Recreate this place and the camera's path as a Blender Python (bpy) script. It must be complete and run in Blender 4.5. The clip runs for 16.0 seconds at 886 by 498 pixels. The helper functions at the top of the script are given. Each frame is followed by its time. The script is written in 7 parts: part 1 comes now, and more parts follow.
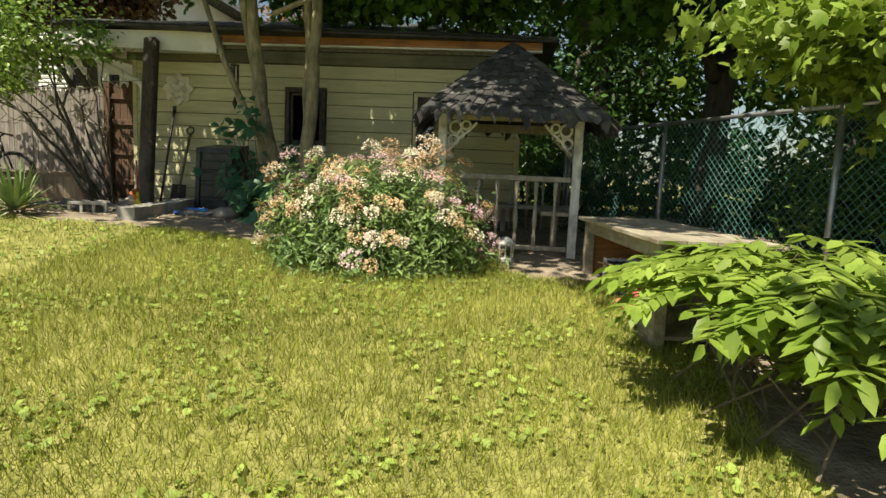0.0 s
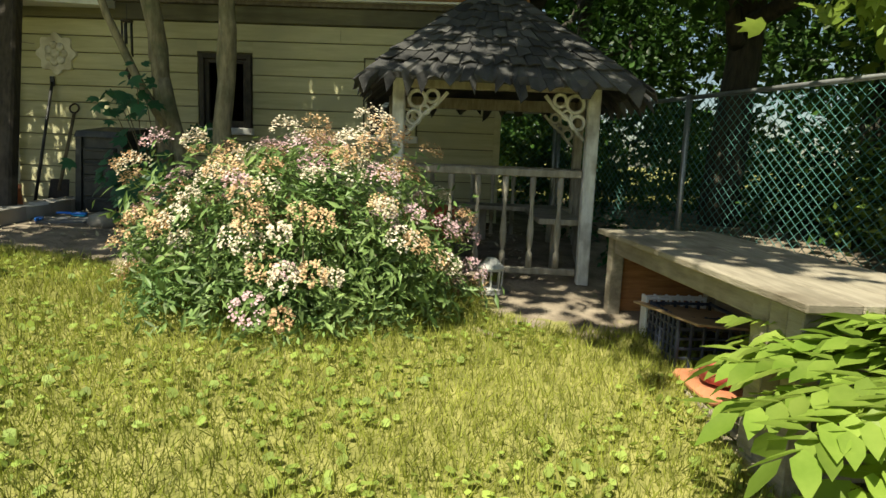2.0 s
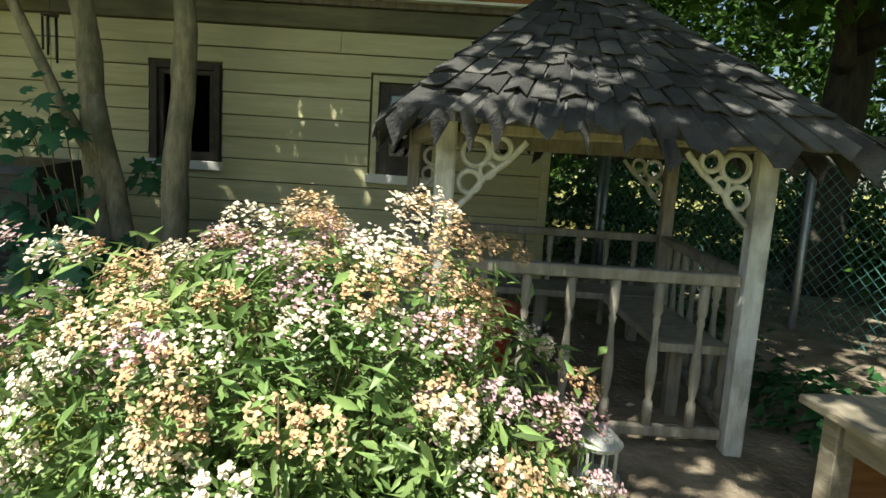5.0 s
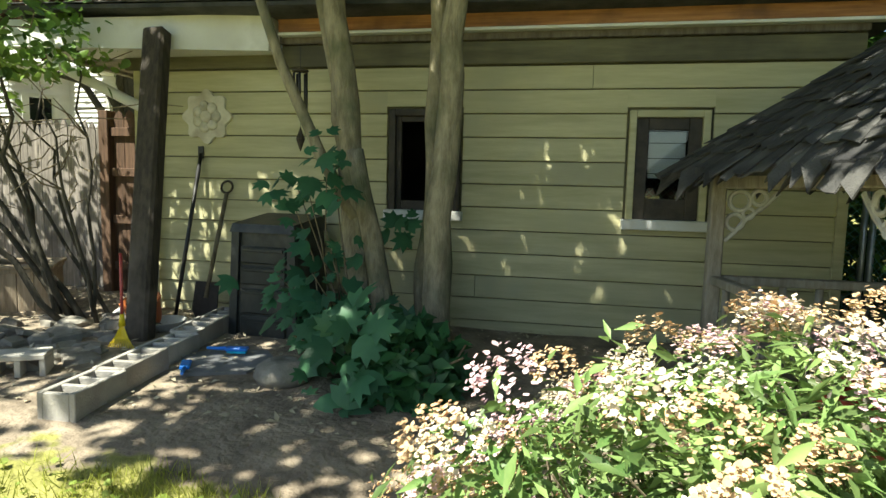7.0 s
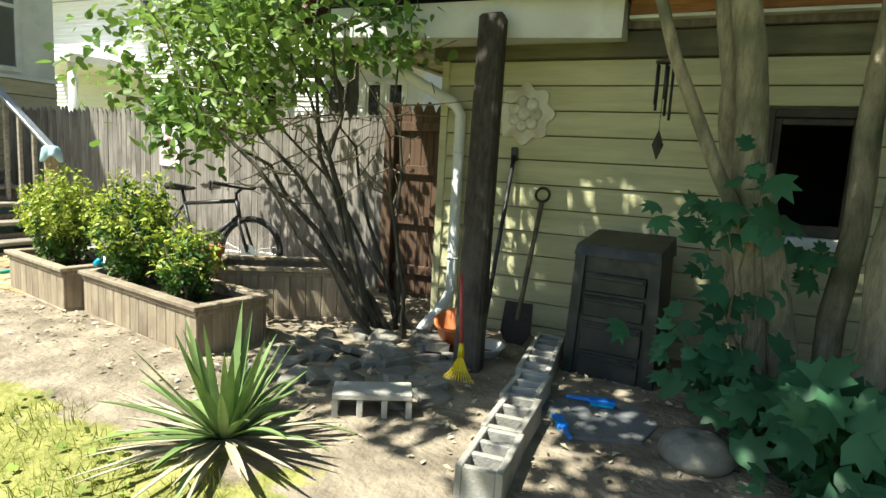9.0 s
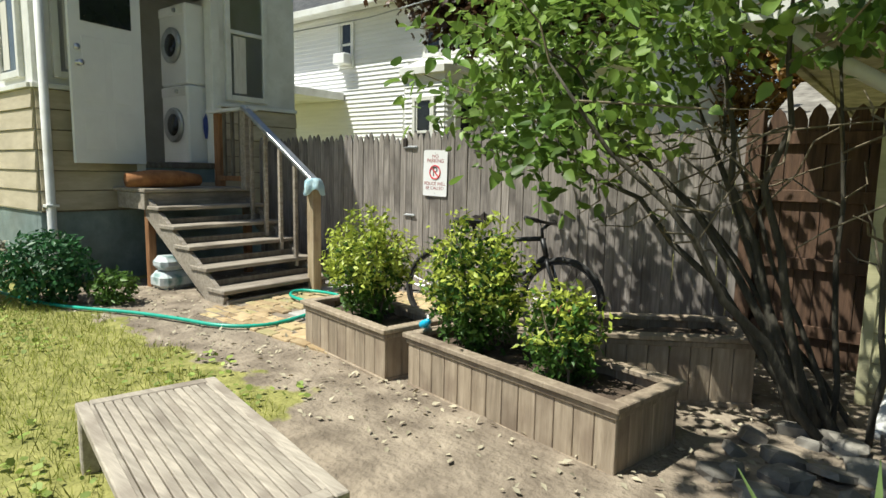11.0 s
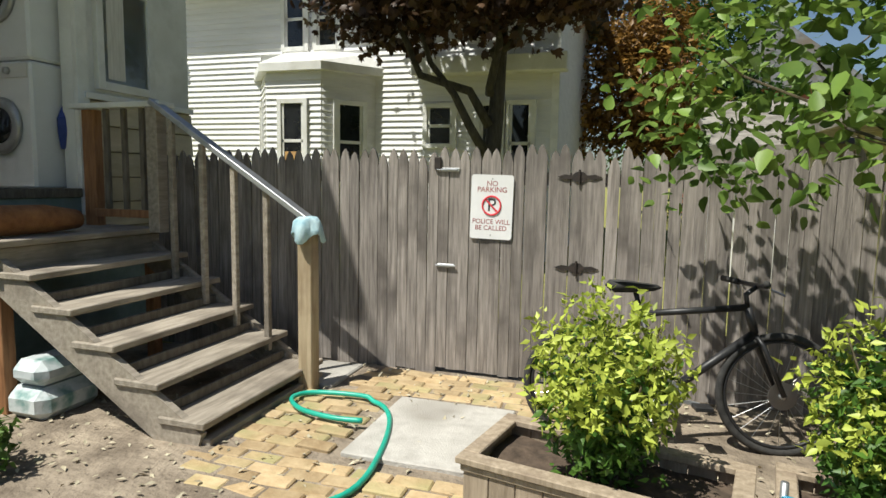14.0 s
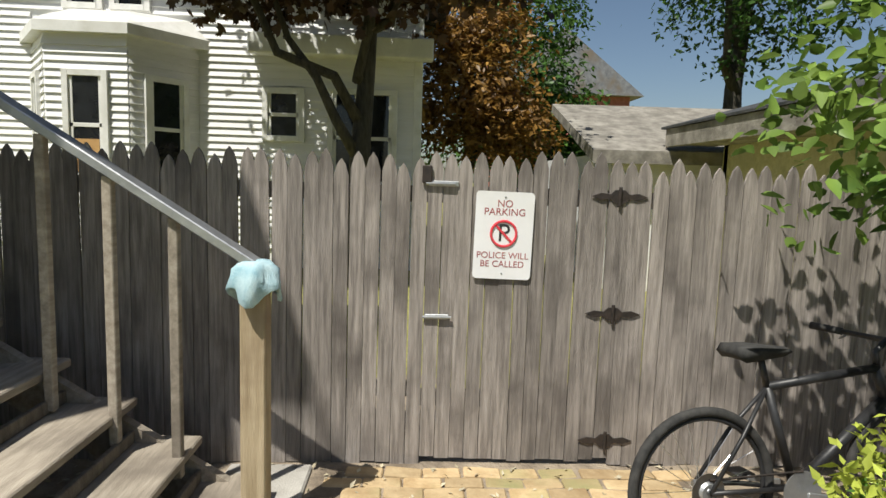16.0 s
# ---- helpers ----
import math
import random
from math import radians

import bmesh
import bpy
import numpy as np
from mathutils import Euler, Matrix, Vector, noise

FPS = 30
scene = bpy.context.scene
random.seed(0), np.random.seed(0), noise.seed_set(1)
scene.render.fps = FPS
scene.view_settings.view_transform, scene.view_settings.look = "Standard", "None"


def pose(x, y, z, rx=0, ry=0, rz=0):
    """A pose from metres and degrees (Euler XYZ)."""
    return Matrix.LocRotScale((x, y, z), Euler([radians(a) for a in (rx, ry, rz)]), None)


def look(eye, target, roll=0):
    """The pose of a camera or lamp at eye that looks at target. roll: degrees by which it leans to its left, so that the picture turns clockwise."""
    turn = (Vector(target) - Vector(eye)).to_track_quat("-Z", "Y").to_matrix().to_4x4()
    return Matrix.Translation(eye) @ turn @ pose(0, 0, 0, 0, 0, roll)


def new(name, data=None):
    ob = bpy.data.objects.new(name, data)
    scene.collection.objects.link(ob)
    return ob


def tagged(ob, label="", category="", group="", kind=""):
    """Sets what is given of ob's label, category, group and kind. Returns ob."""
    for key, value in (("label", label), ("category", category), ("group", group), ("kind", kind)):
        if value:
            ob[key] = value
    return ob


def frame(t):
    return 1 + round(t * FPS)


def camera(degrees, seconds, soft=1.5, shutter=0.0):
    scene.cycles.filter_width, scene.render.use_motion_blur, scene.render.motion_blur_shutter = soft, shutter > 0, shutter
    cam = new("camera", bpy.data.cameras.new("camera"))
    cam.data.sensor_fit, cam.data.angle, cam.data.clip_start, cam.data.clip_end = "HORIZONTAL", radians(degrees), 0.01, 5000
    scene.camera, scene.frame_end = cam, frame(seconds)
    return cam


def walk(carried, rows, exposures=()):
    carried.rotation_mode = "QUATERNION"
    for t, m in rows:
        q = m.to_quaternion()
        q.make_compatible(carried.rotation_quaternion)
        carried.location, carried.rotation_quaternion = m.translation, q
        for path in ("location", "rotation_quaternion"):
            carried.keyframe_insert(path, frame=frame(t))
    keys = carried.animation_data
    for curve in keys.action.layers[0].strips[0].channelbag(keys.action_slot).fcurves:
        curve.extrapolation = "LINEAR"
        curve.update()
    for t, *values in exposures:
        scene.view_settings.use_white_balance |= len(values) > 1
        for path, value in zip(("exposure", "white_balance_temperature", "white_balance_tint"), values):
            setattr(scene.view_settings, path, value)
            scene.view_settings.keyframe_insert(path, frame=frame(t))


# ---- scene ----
LENS = 72.4
cam = camera(LENS, 16.0)
LEVEL = pose(0, 0, 0, 0, -0.85, 0)
ROWS = [
    (0, (1.945, -0.969, 1.457), (1.771, 1.009, 1.212), 1.7),
    (0.5, (1.895, -0.54, 1.465), (1.855, 1.442, 1.194), 1.8),
    (1, (1.937, -0.157, 1.487), (1.902, 1.818, 1.171), 2.2),
    (1.5, (1.878, 0.331, 1.494), (1.82, 2.309, 1.203), 2.4),
    (2, (1.855, 0.786, 1.516), (1.786, 2.763, 1.223), 1.4),
    (2.5, (1.783, 1.245, 1.531), (1.775, 3.224, 1.24), 2.1),
    (3, (1.752, 1.665, 1.531), (1.768, 3.648, 1.272), 3.1),
    (5.5, (1.225, 2.496, 1.904), (1.168, 4.477, 1.633), 2.3),
    (6, (0.956, 2.588, 1.922), (0.733, 4.563, 1.699), 1.4),
    (6.5, (0.653, 2.697, 1.944), (0.43, 4.675, 1.747), 1.0),
    (7, (0.302, 2.785, 1.962), (-0.083, 4.738, 1.766), 0.5),
    (7.5, (-0.048, 2.896, 1.972), (-0.494, 4.838, 1.8), 1.4),
    (8, (-0.424, 2.985, 2.052), (-0.982, 4.894, 1.849), 1.5),
    (8.5, (-0.81, 3.068, 2.118), (-1.507, 4.927, 1.883), 2.2),
    (9, (-1.222, 3.069, 2.141), (-2.048, 4.87, 1.87), 2.4),
    (9.5, (-1.671, 3.151, 2.175), (-2.712, 4.835, 1.889), 1.5),
    (10, (-2.163, 3.277, 2.165), (-3.409, 4.813, 1.863), 2.7),
    (10.2, (-2.343, 3.289, 2.175), (-3.594, 4.826, 1.9), 2.3),
    (12.3, (-4.368, 3.225, 2.342), (-5.552, 4.822, 2.129), -1.6),
    (12.5, (-4.583, 3.277, 2.371), (-5.754, 4.885, 2.165), -1.6),
    (13, (-5.087, 3.351, 2.36), (-6.126, 5.05, 2.182), -1.6),
    (13.5, (-5.558, 3.526, 2.373), (-6.338, 5.358, 2.185), -1.2),
    (14, (-5.951, 3.799, 2.395), (-6.548, 5.696, 2.186), 0.2),
    (14.5, (-6.341, 4.038, 2.439), (-6.683, 5.999, 2.248), 0.7),
    (15, (-6.648, 4.32, 2.442), (-6.842, 6.302, 2.255), 0.4),
    (15.5, (-6.97, 4.633, 2.474), (-7.05, 6.623, 2.287), 0.7),
    (16, (-7.37, 4.892, 2.528), (-7.282, 6.877, 2.3), 1.0),
]
walk(cam, [(t, LEVEL @ look(eye, target, roll)) for t, eye, target, roll in ROWS],
     [(0.0, 0.80, 7350, 5), (3.0, 0.74, 7150, -1), (5.5, 1.15, 6700, 2), (6.5, 1.22, 6750, 1), (7.0, 1.48, 6750, 0), (8.0, 1.6, 6700, -1), (9.0, 1.28, 6500, -1), (10.0, 0.80, 6350, 2), (12.5, 0.45, 6350, 5), (16.0, 0.36, 6450, 8)])

# ---- light ----
SUN_AWAY = Vector((-0.60, -0.80, 1.72)).normalized()
world = bpy.data.worlds.new("sky_world")
scene.world = world
world.use_nodes = True
wn = world.node_tree
sky = wn.nodes.new("ShaderNodeTexSky")
sky.sky_type, sky.sun_disc = "NISHITA", False
sky.sun_elevation = math.asin(SUN_AWAY.z)
sky.sun_rotation = math.atan2(SUN_AWAY.x, SUN_AWAY.y)
wn.links.new(sky.outputs[0], wn.nodes["Background"].inputs[0])
wn.nodes["Background"].inputs[1].default_value = 0.062
sun = new("sun", bpy.data.lights.new("sun", "SUN"))
sun.data.energy, sun.data.angle, sun.data.color = 4.8, radians(0.55), (1.0, 0.95, 0.86)
sun.matrix_world = look(SUN_AWAY * 40, (0, 0, 0))

# ---- materials ----
def surface(name, dark, light, scale=6.0, rough=0.7, bump=0.3, stretch=(1, 1, 1), stain=None, stain_scale=1.2, vary=0.0, island=0.0, metal=0.0,
            leafy=0.0, fine=40.0, spec=0.5):
    """Two scales of noise between two colours, a stain colour in patches, relief, and a change from piece to piece."""
    m = bpy.data.materials.new(name)
    m.use_nodes = True
    t = m.node_tree
    n, k = t.nodes, t.links
    p = n["Principled BSDF"]
    co = n.new("ShaderNodeTexCoord")
    mp = n.new("ShaderNodeMapping")
    mp.inputs["Scale"].default_value = stretch
    geo_shift = n.new("ShaderNodeObjectInfo")
    add = n.new("ShaderNodeVectorMath")
    add.operation = "MULTIPLY_ADD"
    k.new(geo_shift.outputs["Random"], add.inputs[0])
    add.inputs[1].default_value = (7.3, 3.1, 5.7)
    k.new(co.outputs["Object"], add.inputs[2])
    k.new(add.outputs[0], mp.inputs["Vector"])
    a = n.new("ShaderNodeTexNoise")
    a.inputs["Scale"].default_value, a.inputs["Detail"].default_value, a.inputs["Roughness"].default_value = scale, 6, 0.65
    k.new(mp.outputs[0], a.inputs["Vector"])
    ramp = n.new("ShaderNodeValToRGB")
    ramp.color_ramp.elements[0].position, ramp.color_ramp.elements[1].position = 0.34, 0.66
    ramp.color_ramp.elements[0].color, ramp.color_ramp.elements[1].color = (*dark, 1), (*light, 1)
    k.new(a.outputs[0], ramp.inputs[0])
    out = ramp.outputs[0]
    if stain:
        b = n.new("ShaderNodeTexNoise")
        b.inputs["Scale"].default_value, b.inputs["Detail"].default_value = stain_scale, 4
        k.new(add.outputs[0], b.inputs["Vector"])
        r2 = n.new("ShaderNodeValToRGB")
        r2.color_ramp.elements[0].position, r2.color_ramp.elements[1].position = 0.5, 0.72
        k.new(b.outputs[0], r2.inputs[0])
        mx = n.new("ShaderNodeMix")
        mx.data_type = "RGBA"
        k.new(r2.outputs[0], mx.inputs[0])
        k.new(out, mx.inputs[6])
        mx.inputs[7].default_value = (*stain, 1)
        out = mx.outputs[2]
    if vary or island:
        hsv = n.new("ShaderNodeHueSaturation")
        mr = n.new("ShaderNodeMapRange")
        amount = vary or island
        mr.inputs[3].default_value, mr.inputs[4].default_value = 1 - amount, 1 + amount
        if vary:
            k.new(geo_shift.outputs["Random"], mr.inputs[0])
        else:
            g = n.new("ShaderNodeNewGeometry")
            k.new(g.outputs["Random Per Island"], mr.inputs[0])
        k.new(mr.outputs[0], hsv.inputs["Value"])
        k.new(out, hsv.inputs["Color"])
        out = hsv.outputs[0]
    k.new(out, p.inputs["Base Color"])
    p.inputs["Roughness"].default_value, p.inputs["Metallic"].default_value = rough, metal
    p.inputs["Specular IOR Level"].default_value = spec
    if bump:
        f = n.new("ShaderNodeTexNoise")
        f.inputs["Scale"].default_value, f.inputs["Detail"].default_value = fine, 4
        k.new(mp.outputs[0], f.inputs["Vector"])
        bp = n.new("ShaderNodeBump")
        bp.inputs["Strength"].default_value, bp.inputs["Distance"].default_value = bump, 0.01
        k.new(f.outputs[0], bp.inputs["Height"])
        k.new(bp.outputs[0], p.inputs["Normal"])
    if leafy:
        tr = n.new("ShaderNodeBsdfTranslucent")
        k.new(out, tr.inputs["Color"])
        ms = n.new("ShaderNodeMixShader")
        ms.inputs[0].default_value = leafy
        k.new(p.outputs[0], ms.inputs[1])
        k.new(tr.outputs[0], ms.inputs[2])
        k.new(ms.outputs[0], n["Material Output"].inputs[0])
    return m


def glass(name):
    m = bpy.data.materials.new(name)
    m.use_nodes = True
    p = m.node_tree.nodes["Principled BSDF"]
    p.inputs["Transmission Weight"].default_value, p.inputs["Roughness"].default_value, p.inputs["IOR"].default_value = 1.0, 0.02, 1.45
    p.inputs["Base Color"].default_value = (0.75, 0.8, 0.8, 1)
    return m


M = {}
def S(name, *a, **kw):
    M[name] = surface(name, *a, **kw)


S("siding", (0.43, 0.405, 0.225), (0.58, 0.545, 0.33), 2.5, 0.6, 0.25, (0.6, 6, 6), stain=(0.42, 0.40, 0.25), stain_scale=1.5, vary=0.07)
S("tan_siding", (0.42, 0.36, 0.25), (0.56, 0.49, 0.36), 3, 0.65, 0.25, (1, 1, 4), stain=(0.36, 0.31, 0.22), vary=0.07)
S("frieze", (0.10, 0.095, 0.055), (0.19, 0.175, 0.10), 3, 0.7, 0.3, (0.5, 5, 5), stain=(0.06, 0.055, 0.035))
S("white_paint", (0.66, 0.66, 0.63), (0.80, 0.80, 0.78), 5, 0.5, 0.15, stain=(0.55, 0.54, 0.49), stain_scale=2.5)
S("white_vinyl", (0.70, 0.70, 0.70), (0.80, 0.80, 0.80), 2, 0.5, 0.05, (0.3, 1, 4))
S("peeling_paint", (0.52, 0.52, 0.49), (0.74, 0.74, 0.72), 9, 0.65, 0.5, (3, 3, 0.8), stain=(0.20, 0.18, 0.15), stain_scale=5)
S("raw_wood", (0.26, 0.11, 0.04), (0.48, 0.23, 0.09), 5, 0.7, 0.4, (0.5, 8, 8), stain=(0.14, 0.07, 0.04), stain_scale=3)
S("dark_wood", (0.025, 0.02, 0.016), (0.075, 0.06, 0.045), 6, 0.85, 0.7, (6, 6, 0.6), stain=(0.12, 0.10, 0.08), stain_scale=4)
S("window_wood", (0.035, 0.03, 0.024), (0.08, 0.065, 0.05), 8, 0.7, 0.3)
S("fence_wood", (0.165, 0.145, 0.13), (0.37, 0.33, 0.30), 5, 0.85, 0.6, (9, 9, 0.55), stain=(0.115, 0.10, 0.09), stain_scale=2.2, vary=0.22)
S("gate_wood", (0.07, 0.04, 0.025), (0.16, 0.09, 0.055), 5, 0.8, 0.5, (8, 8, 0.6), vary=0.15)
S("deck_wood", (0.24, 0.205, 0.16), (0.43, 0.375, 0.305), 5, 0.8, 0.5, (6, 0.7, 6), stain=(0.15, 0.125, 0.10), stain_scale=2, vary=0.14)
S("post_wood", (0.33, 0.25, 0.15), (0.52, 0.42, 0.28), 5, 0.75, 0.4, (7, 7, 0.5), stain=(0.25, 0.18, 0.11), stain_scale=3)
S("brown_post", (0.20, 0.09, 0.035), (0.36, 0.18, 0.08), 5, 0.7, 0.4, (6, 6, 0.7))
S("planter_wood", (0.25, 0.195, 0.135), (0.42, 0.34, 0.25), 5, 0.8, 0.5, (7, 7, 0.6), stain=(0.19, 0.14, 0.10), stain_scale=3, vary=0.14)
S("bench_wood", (0.23, 0.20, 0.15), (0.40, 0.35, 0.27), 5, 0.8, 0.5, (6, 0.6, 6), stain=(0.17, 0.14, 0.10), stain_scale=3, vary=0.1)
S("table_wood", (0.30, 0.26, 0.21), (0.50, 0.44, 0.36), 6, 0.75, 0.4, (0.7, 8, 8), stain=(0.24, 0.20, 0.16), stain_scale=3, vary=0.12)
S("roof_felt", (0.025, 0.025, 0.027), (0.08, 0.078, 0.075), 4, 0.9, 0.9, stain=(0.15, 0.145, 0.135), stain_scale=2.2, fine=120, vary=0.25)
S("garage_shingle", (0.03, 0.035, 0.04), (0.10, 0.10, 0.10), 5, 0.9, 0.7, fine=120, vary=0.2)
S("gazebo_wood", (0.26, 0.23, 0.18), (0.44, 0.40, 0.33), 7, 0.75, 0.5, (4, 4, 0.9), stain=(0.22, 0.20, 0.16), stain_scale=4, vary=0.1)
S("dark_lumber", (0.09, 0.075, 0.055), (0.19, 0.165, 0.13), 6, 0.8, 0.5, (4, 4, 1))
S("bark", (0.17, 0.145, 0.095), (0.37, 0.325, 0.22), 7, 0.9, 0.8, (3, 3, 0.8), stain=(0.10, 0.11, 0.06), stain_scale=3, fine=30)
S("dark_bark", (0.03, 0.027, 0.02), (0.085, 0.075, 0.055), 7, 0.9, 0.9, (3, 3, 0.6), fine=25)
S("twig", (0.10, 0.08, 0.05), (0.22, 0.18, 0.12), 9, 0.85, 0.4, (3, 3, 1))
LEAF = dict(rough=0.45, bump=0, spec=0.35)
S("maple_leaf", (0.05, 0.12, 0.022), (0.12, 0.24, 0.04), 0.8, island=0.45, leafy=0.42, **LEAF)
S("sapling_leaf", (0.035, 0.115, 0.06), (0.07, 0.19, 0.085), 2, island=0.3, leafy=0.25, **LEAF)
S("forest_leaf", (0.025, 0.07, 0.014), (0.085, 0.17, 0.03), 0.5, island=0.5, leafy=0.35, **LEAF)
S("lilac_leaf", (0.09, 0.18, 0.035), (0.24, 0.34, 0.07), 1.2, island=0.45, leafy=0.38, **LEAF)
S("spirea_leaf", (0.10, 0.19, 0.055), (0.27, 0.37, 0.13), 3, island=0.45, leafy=0.28, **LEAF)
S("boxwood_leaf", (0.04, 0.105, 0.018), (0.10, 0.19, 0.03), 3, island=0.45, leafy=0.25, **LEAF)
S("boxwood_tip", (0.32, 0.39, 0.055), (0.50, 0.56, 0.10), 3, island=0.3, leafy=0.25, **LEAF)
S("bright_leaf", (0.16, 0.26, 0.035), (0.32, 0.42, 0.085), 3, island=0.3, leafy=0.4, **LEAF)
S("vine_leaf", (0.025, 0.09, 0.03), (0.05, 0.15, 0.05), 3, island=0.35, leafy=0.25, **LEAF)
S("purple_leaf", (0.045, 0.026, 0.016), (0.11, 0.06, 0.03), 1, island=0.5, leafy=0.3, **LEAF)
S("orange_leaf", (0.17, 0.085, 0.02), (0.30, 0.17, 0.035), 0.8, island=0.45, leafy=0.3, **LEAF)
S("yucca_leaf", (0.13, 0.21, 0.07), (0.28, 0.38, 0.14), 4, 0.45, 0, island=0.3, leafy=0.2)
S("dry_leaf", (0.30, 0.26, 0.17), (0.50, 0.45, 0.33), 4, 0.8, 0, island=0.3)
S("petal_pink", (0.62, 0.36, 0.42), (0.82, 0.64, 0.66), 6, 0.7, 0, island=0.15, leafy=0.25)
S("petal_faded", (0.52, 0.31, 0.17), (0.74, 0.54, 0.33), 6, 0.85, 0, island=0.25, leafy=0.15)
S("petal_cream", (0.68, 0.57, 0.43), (0.84, 0.76, 0.63), 6, 0.8, 0, island=0.2, leafy=0.2)
S("grass_blade", (0.20, 0.23, 0.035), (0.38, 0.40, 0.085), 1.2, 0.55, 0, island=0.6, leafy=0.35)
S("clover", (0.19, 0.28, 0.05), (0.36, 0.45, 0.10), 1.5, 0.6, 0, island=0.35, leafy=0.3)
S("soil", (0.05, 0.035, 0.024), (0.12, 0.085, 0.06), 12, 0.95, 0.8)
S("concrete", (0.34, 0.32, 0.29), (0.50, 0.48, 0.44), 6, 0.85, 0.5, stain=(0.25, 0.23, 0.20), stain_scale=3, fine=90, vary=0.12)
S("pale_stone", (0.15, 0.135, 0.115), (0.32, 0.30, 0.26), 5, 0.85, 0.6, stain=(0.14, 0.13, 0.11), stain_scale=4, vary=0.25)
S("slate", (0.13, 0.135, 0.145), (0.23, 0.235, 0.245), 4, 0.8, 0.4, stain=(0.17, 0.14, 0.11))
S("brick", (0.36, 0.25, 0.13), (0.54, 0.41, 0.24), 7, 0.9, 0.6, stain=(0.30, 0.28, 0.13), stain_scale=2.2, vary=0.22)
S("red_clay", (0.42, 0.15, 0.07), (0.60, 0.26, 0.14), 6, 0.8, 0.3)
S("foundation", (0.14, 0.19, 0.185), (0.24, 0.30, 0.29), 4, 0.85, 0.4, stain=(0.13, 0.14, 0.13))
S("black_plastic", (0.010, 0.012, 0.012), (0.028, 0.033, 0.031), 8, 0.5, 0.15, stain=(0.06, 0.058, 0.05), stain_scale=5)
S("black_metal", (0.012, 0.012, 0.013), (0.03, 0.03, 0.032), 10, 0.45, 0.1, spec=0.5)
S("rust_iron", (0.012, 0.010, 0.009), (0.038, 0.026, 0.020), 20, 0.7, 0.4)
S("rubber", (0.018, 0.018, 0.018), (0.05, 0.048, 0.045), 20, 0.85, 0.2)
S("chrome", (0.55, 0.55, 0.56), (0.7, 0.7, 0.7), 5, 0.28, 0, metal=1.0)
S("galvanised", (0.36, 0.37, 0.38), (0.52, 0.53, 0.54), 9, 0.45, 0.1, metal=0.8)
S("green_wire", (0.05, 0.17, 0.15), (0.12, 0.30, 0.27), 9, 0.5, 0)
S("hose_green", (0.015, 0.30, 0.21), (0.03, 0.46, 0.33), 5, 0.35, 0.05)
S("blue_plastic", (0.01, 0.16, 0.72), (0.02, 0.26, 0.85), 5, 0.4, 0.05)
S("cyan_plastic", (0.01, 0.36, 0.62), (0.02, 0.48, 0.75), 5, 0.4, 0.05)
S("towel_blue", (0.30, 0.50, 0.58), (0.58, 0.74, 0.78), 12, 0.95, 0.7, fine=180)
S("yellow_plastic", (0.72, 0.52, 0.01), (0.88, 0.68, 0.03), 5, 0.4, 0.05)
S("red_paint", (0.38, 0.05, 0.05), (0.55, 0.12, 0.10), 6, 0.5, 0.1)
S("red_plastic", (0.42, 0.05, 0.03), (0.58, 0.10, 0.06), 6, 0.45, 0.1)
S("orange_plastic", (0.62, 0.16, 0.05), (0.78, 0.27, 0.10), 6, 0.5, 0.1)
S("appliance", (0.74, 0.74, 0.74), (0.80, 0.80, 0.80), 3, 0.3, 0)
S("dark_glass", (0.008, 0.009, 0.011), (0.02, 0.022, 0.026), 3, 0.06, 0)
S("sign_white", (0.74, 0.74, 0.75), (0.82, 0.82, 0.83), 4, 0.4, 0.03, stain=(0.66, 0.65, 0.62))
S("sign_red", (0.62, 0.04, 0.06), (0.70, 0.07, 0.09), 4, 0.45, 0)
S("sign_black", (0.02, 0.02, 0.022), (0.04, 0.04, 0.042), 4, 0.5, 0)
S("lettering", (0.28, 0.05, 0.06), (0.36, 0.09, 0.09), 4, 0.5, 0)
S("curtain", (0.55, 0.53, 0.48), (0.72, 0.70, 0.66), 6, 0.9, 0.3, (8, 8, 0.6))
S("amber_blind", (0.40, 0.22, 0.08), (0.52, 0.32, 0.13), 4, 0.8, 0.2)
# near-black grey holding the shade of the unlit garage and slat gaps
S("unlit_grey", (0.035, 0.035, 0.037), (0.06, 0.06, 0.06), 2, 0.9, 0)
S("room_paint", (0.50, 0.49, 0.46), (0.60, 0.59, 0.56), 2, 0.8, 0.1)
S("cream_plaster", (0.64, 0.60, 0.48), (0.80, 0.76, 0.64), 6, 0.7, 0.3, stain=(0.42, 0.37, 0.26), stain_scale=5)
S("cardboard", (0.34, 0.22, 0.12), (0.48, 0.33, 0.19), 4, 0.85, 0.2)
S("crate_plastic", (0.02, 0.028, 0.05), (0.05, 0.06, 0.09), 5, 0.5, 0.1)
S("rust_rug", (0.22, 0.09, 0.035), (0.40, 0.18, 0.07), 9, 0.95, 0.8, fine=150)
S("bag_plastic", (0.50, 0.56, 0.57), (0.68, 0.73, 0.73), 5, 0.4, 0.3, stain=(0.05, 0.20, 0.18), stain_scale=7)
S("red_roof", (0.36, 0.12, 0.09), (0.48, 0.19, 0.14), 6, 0.85, 0.4)
S("blue_cloth", (0.03, 0.05, 0.20), (0.06, 0.09, 0.30), 9, 0.95, 0.5)
M["glass"] = glass("glass")


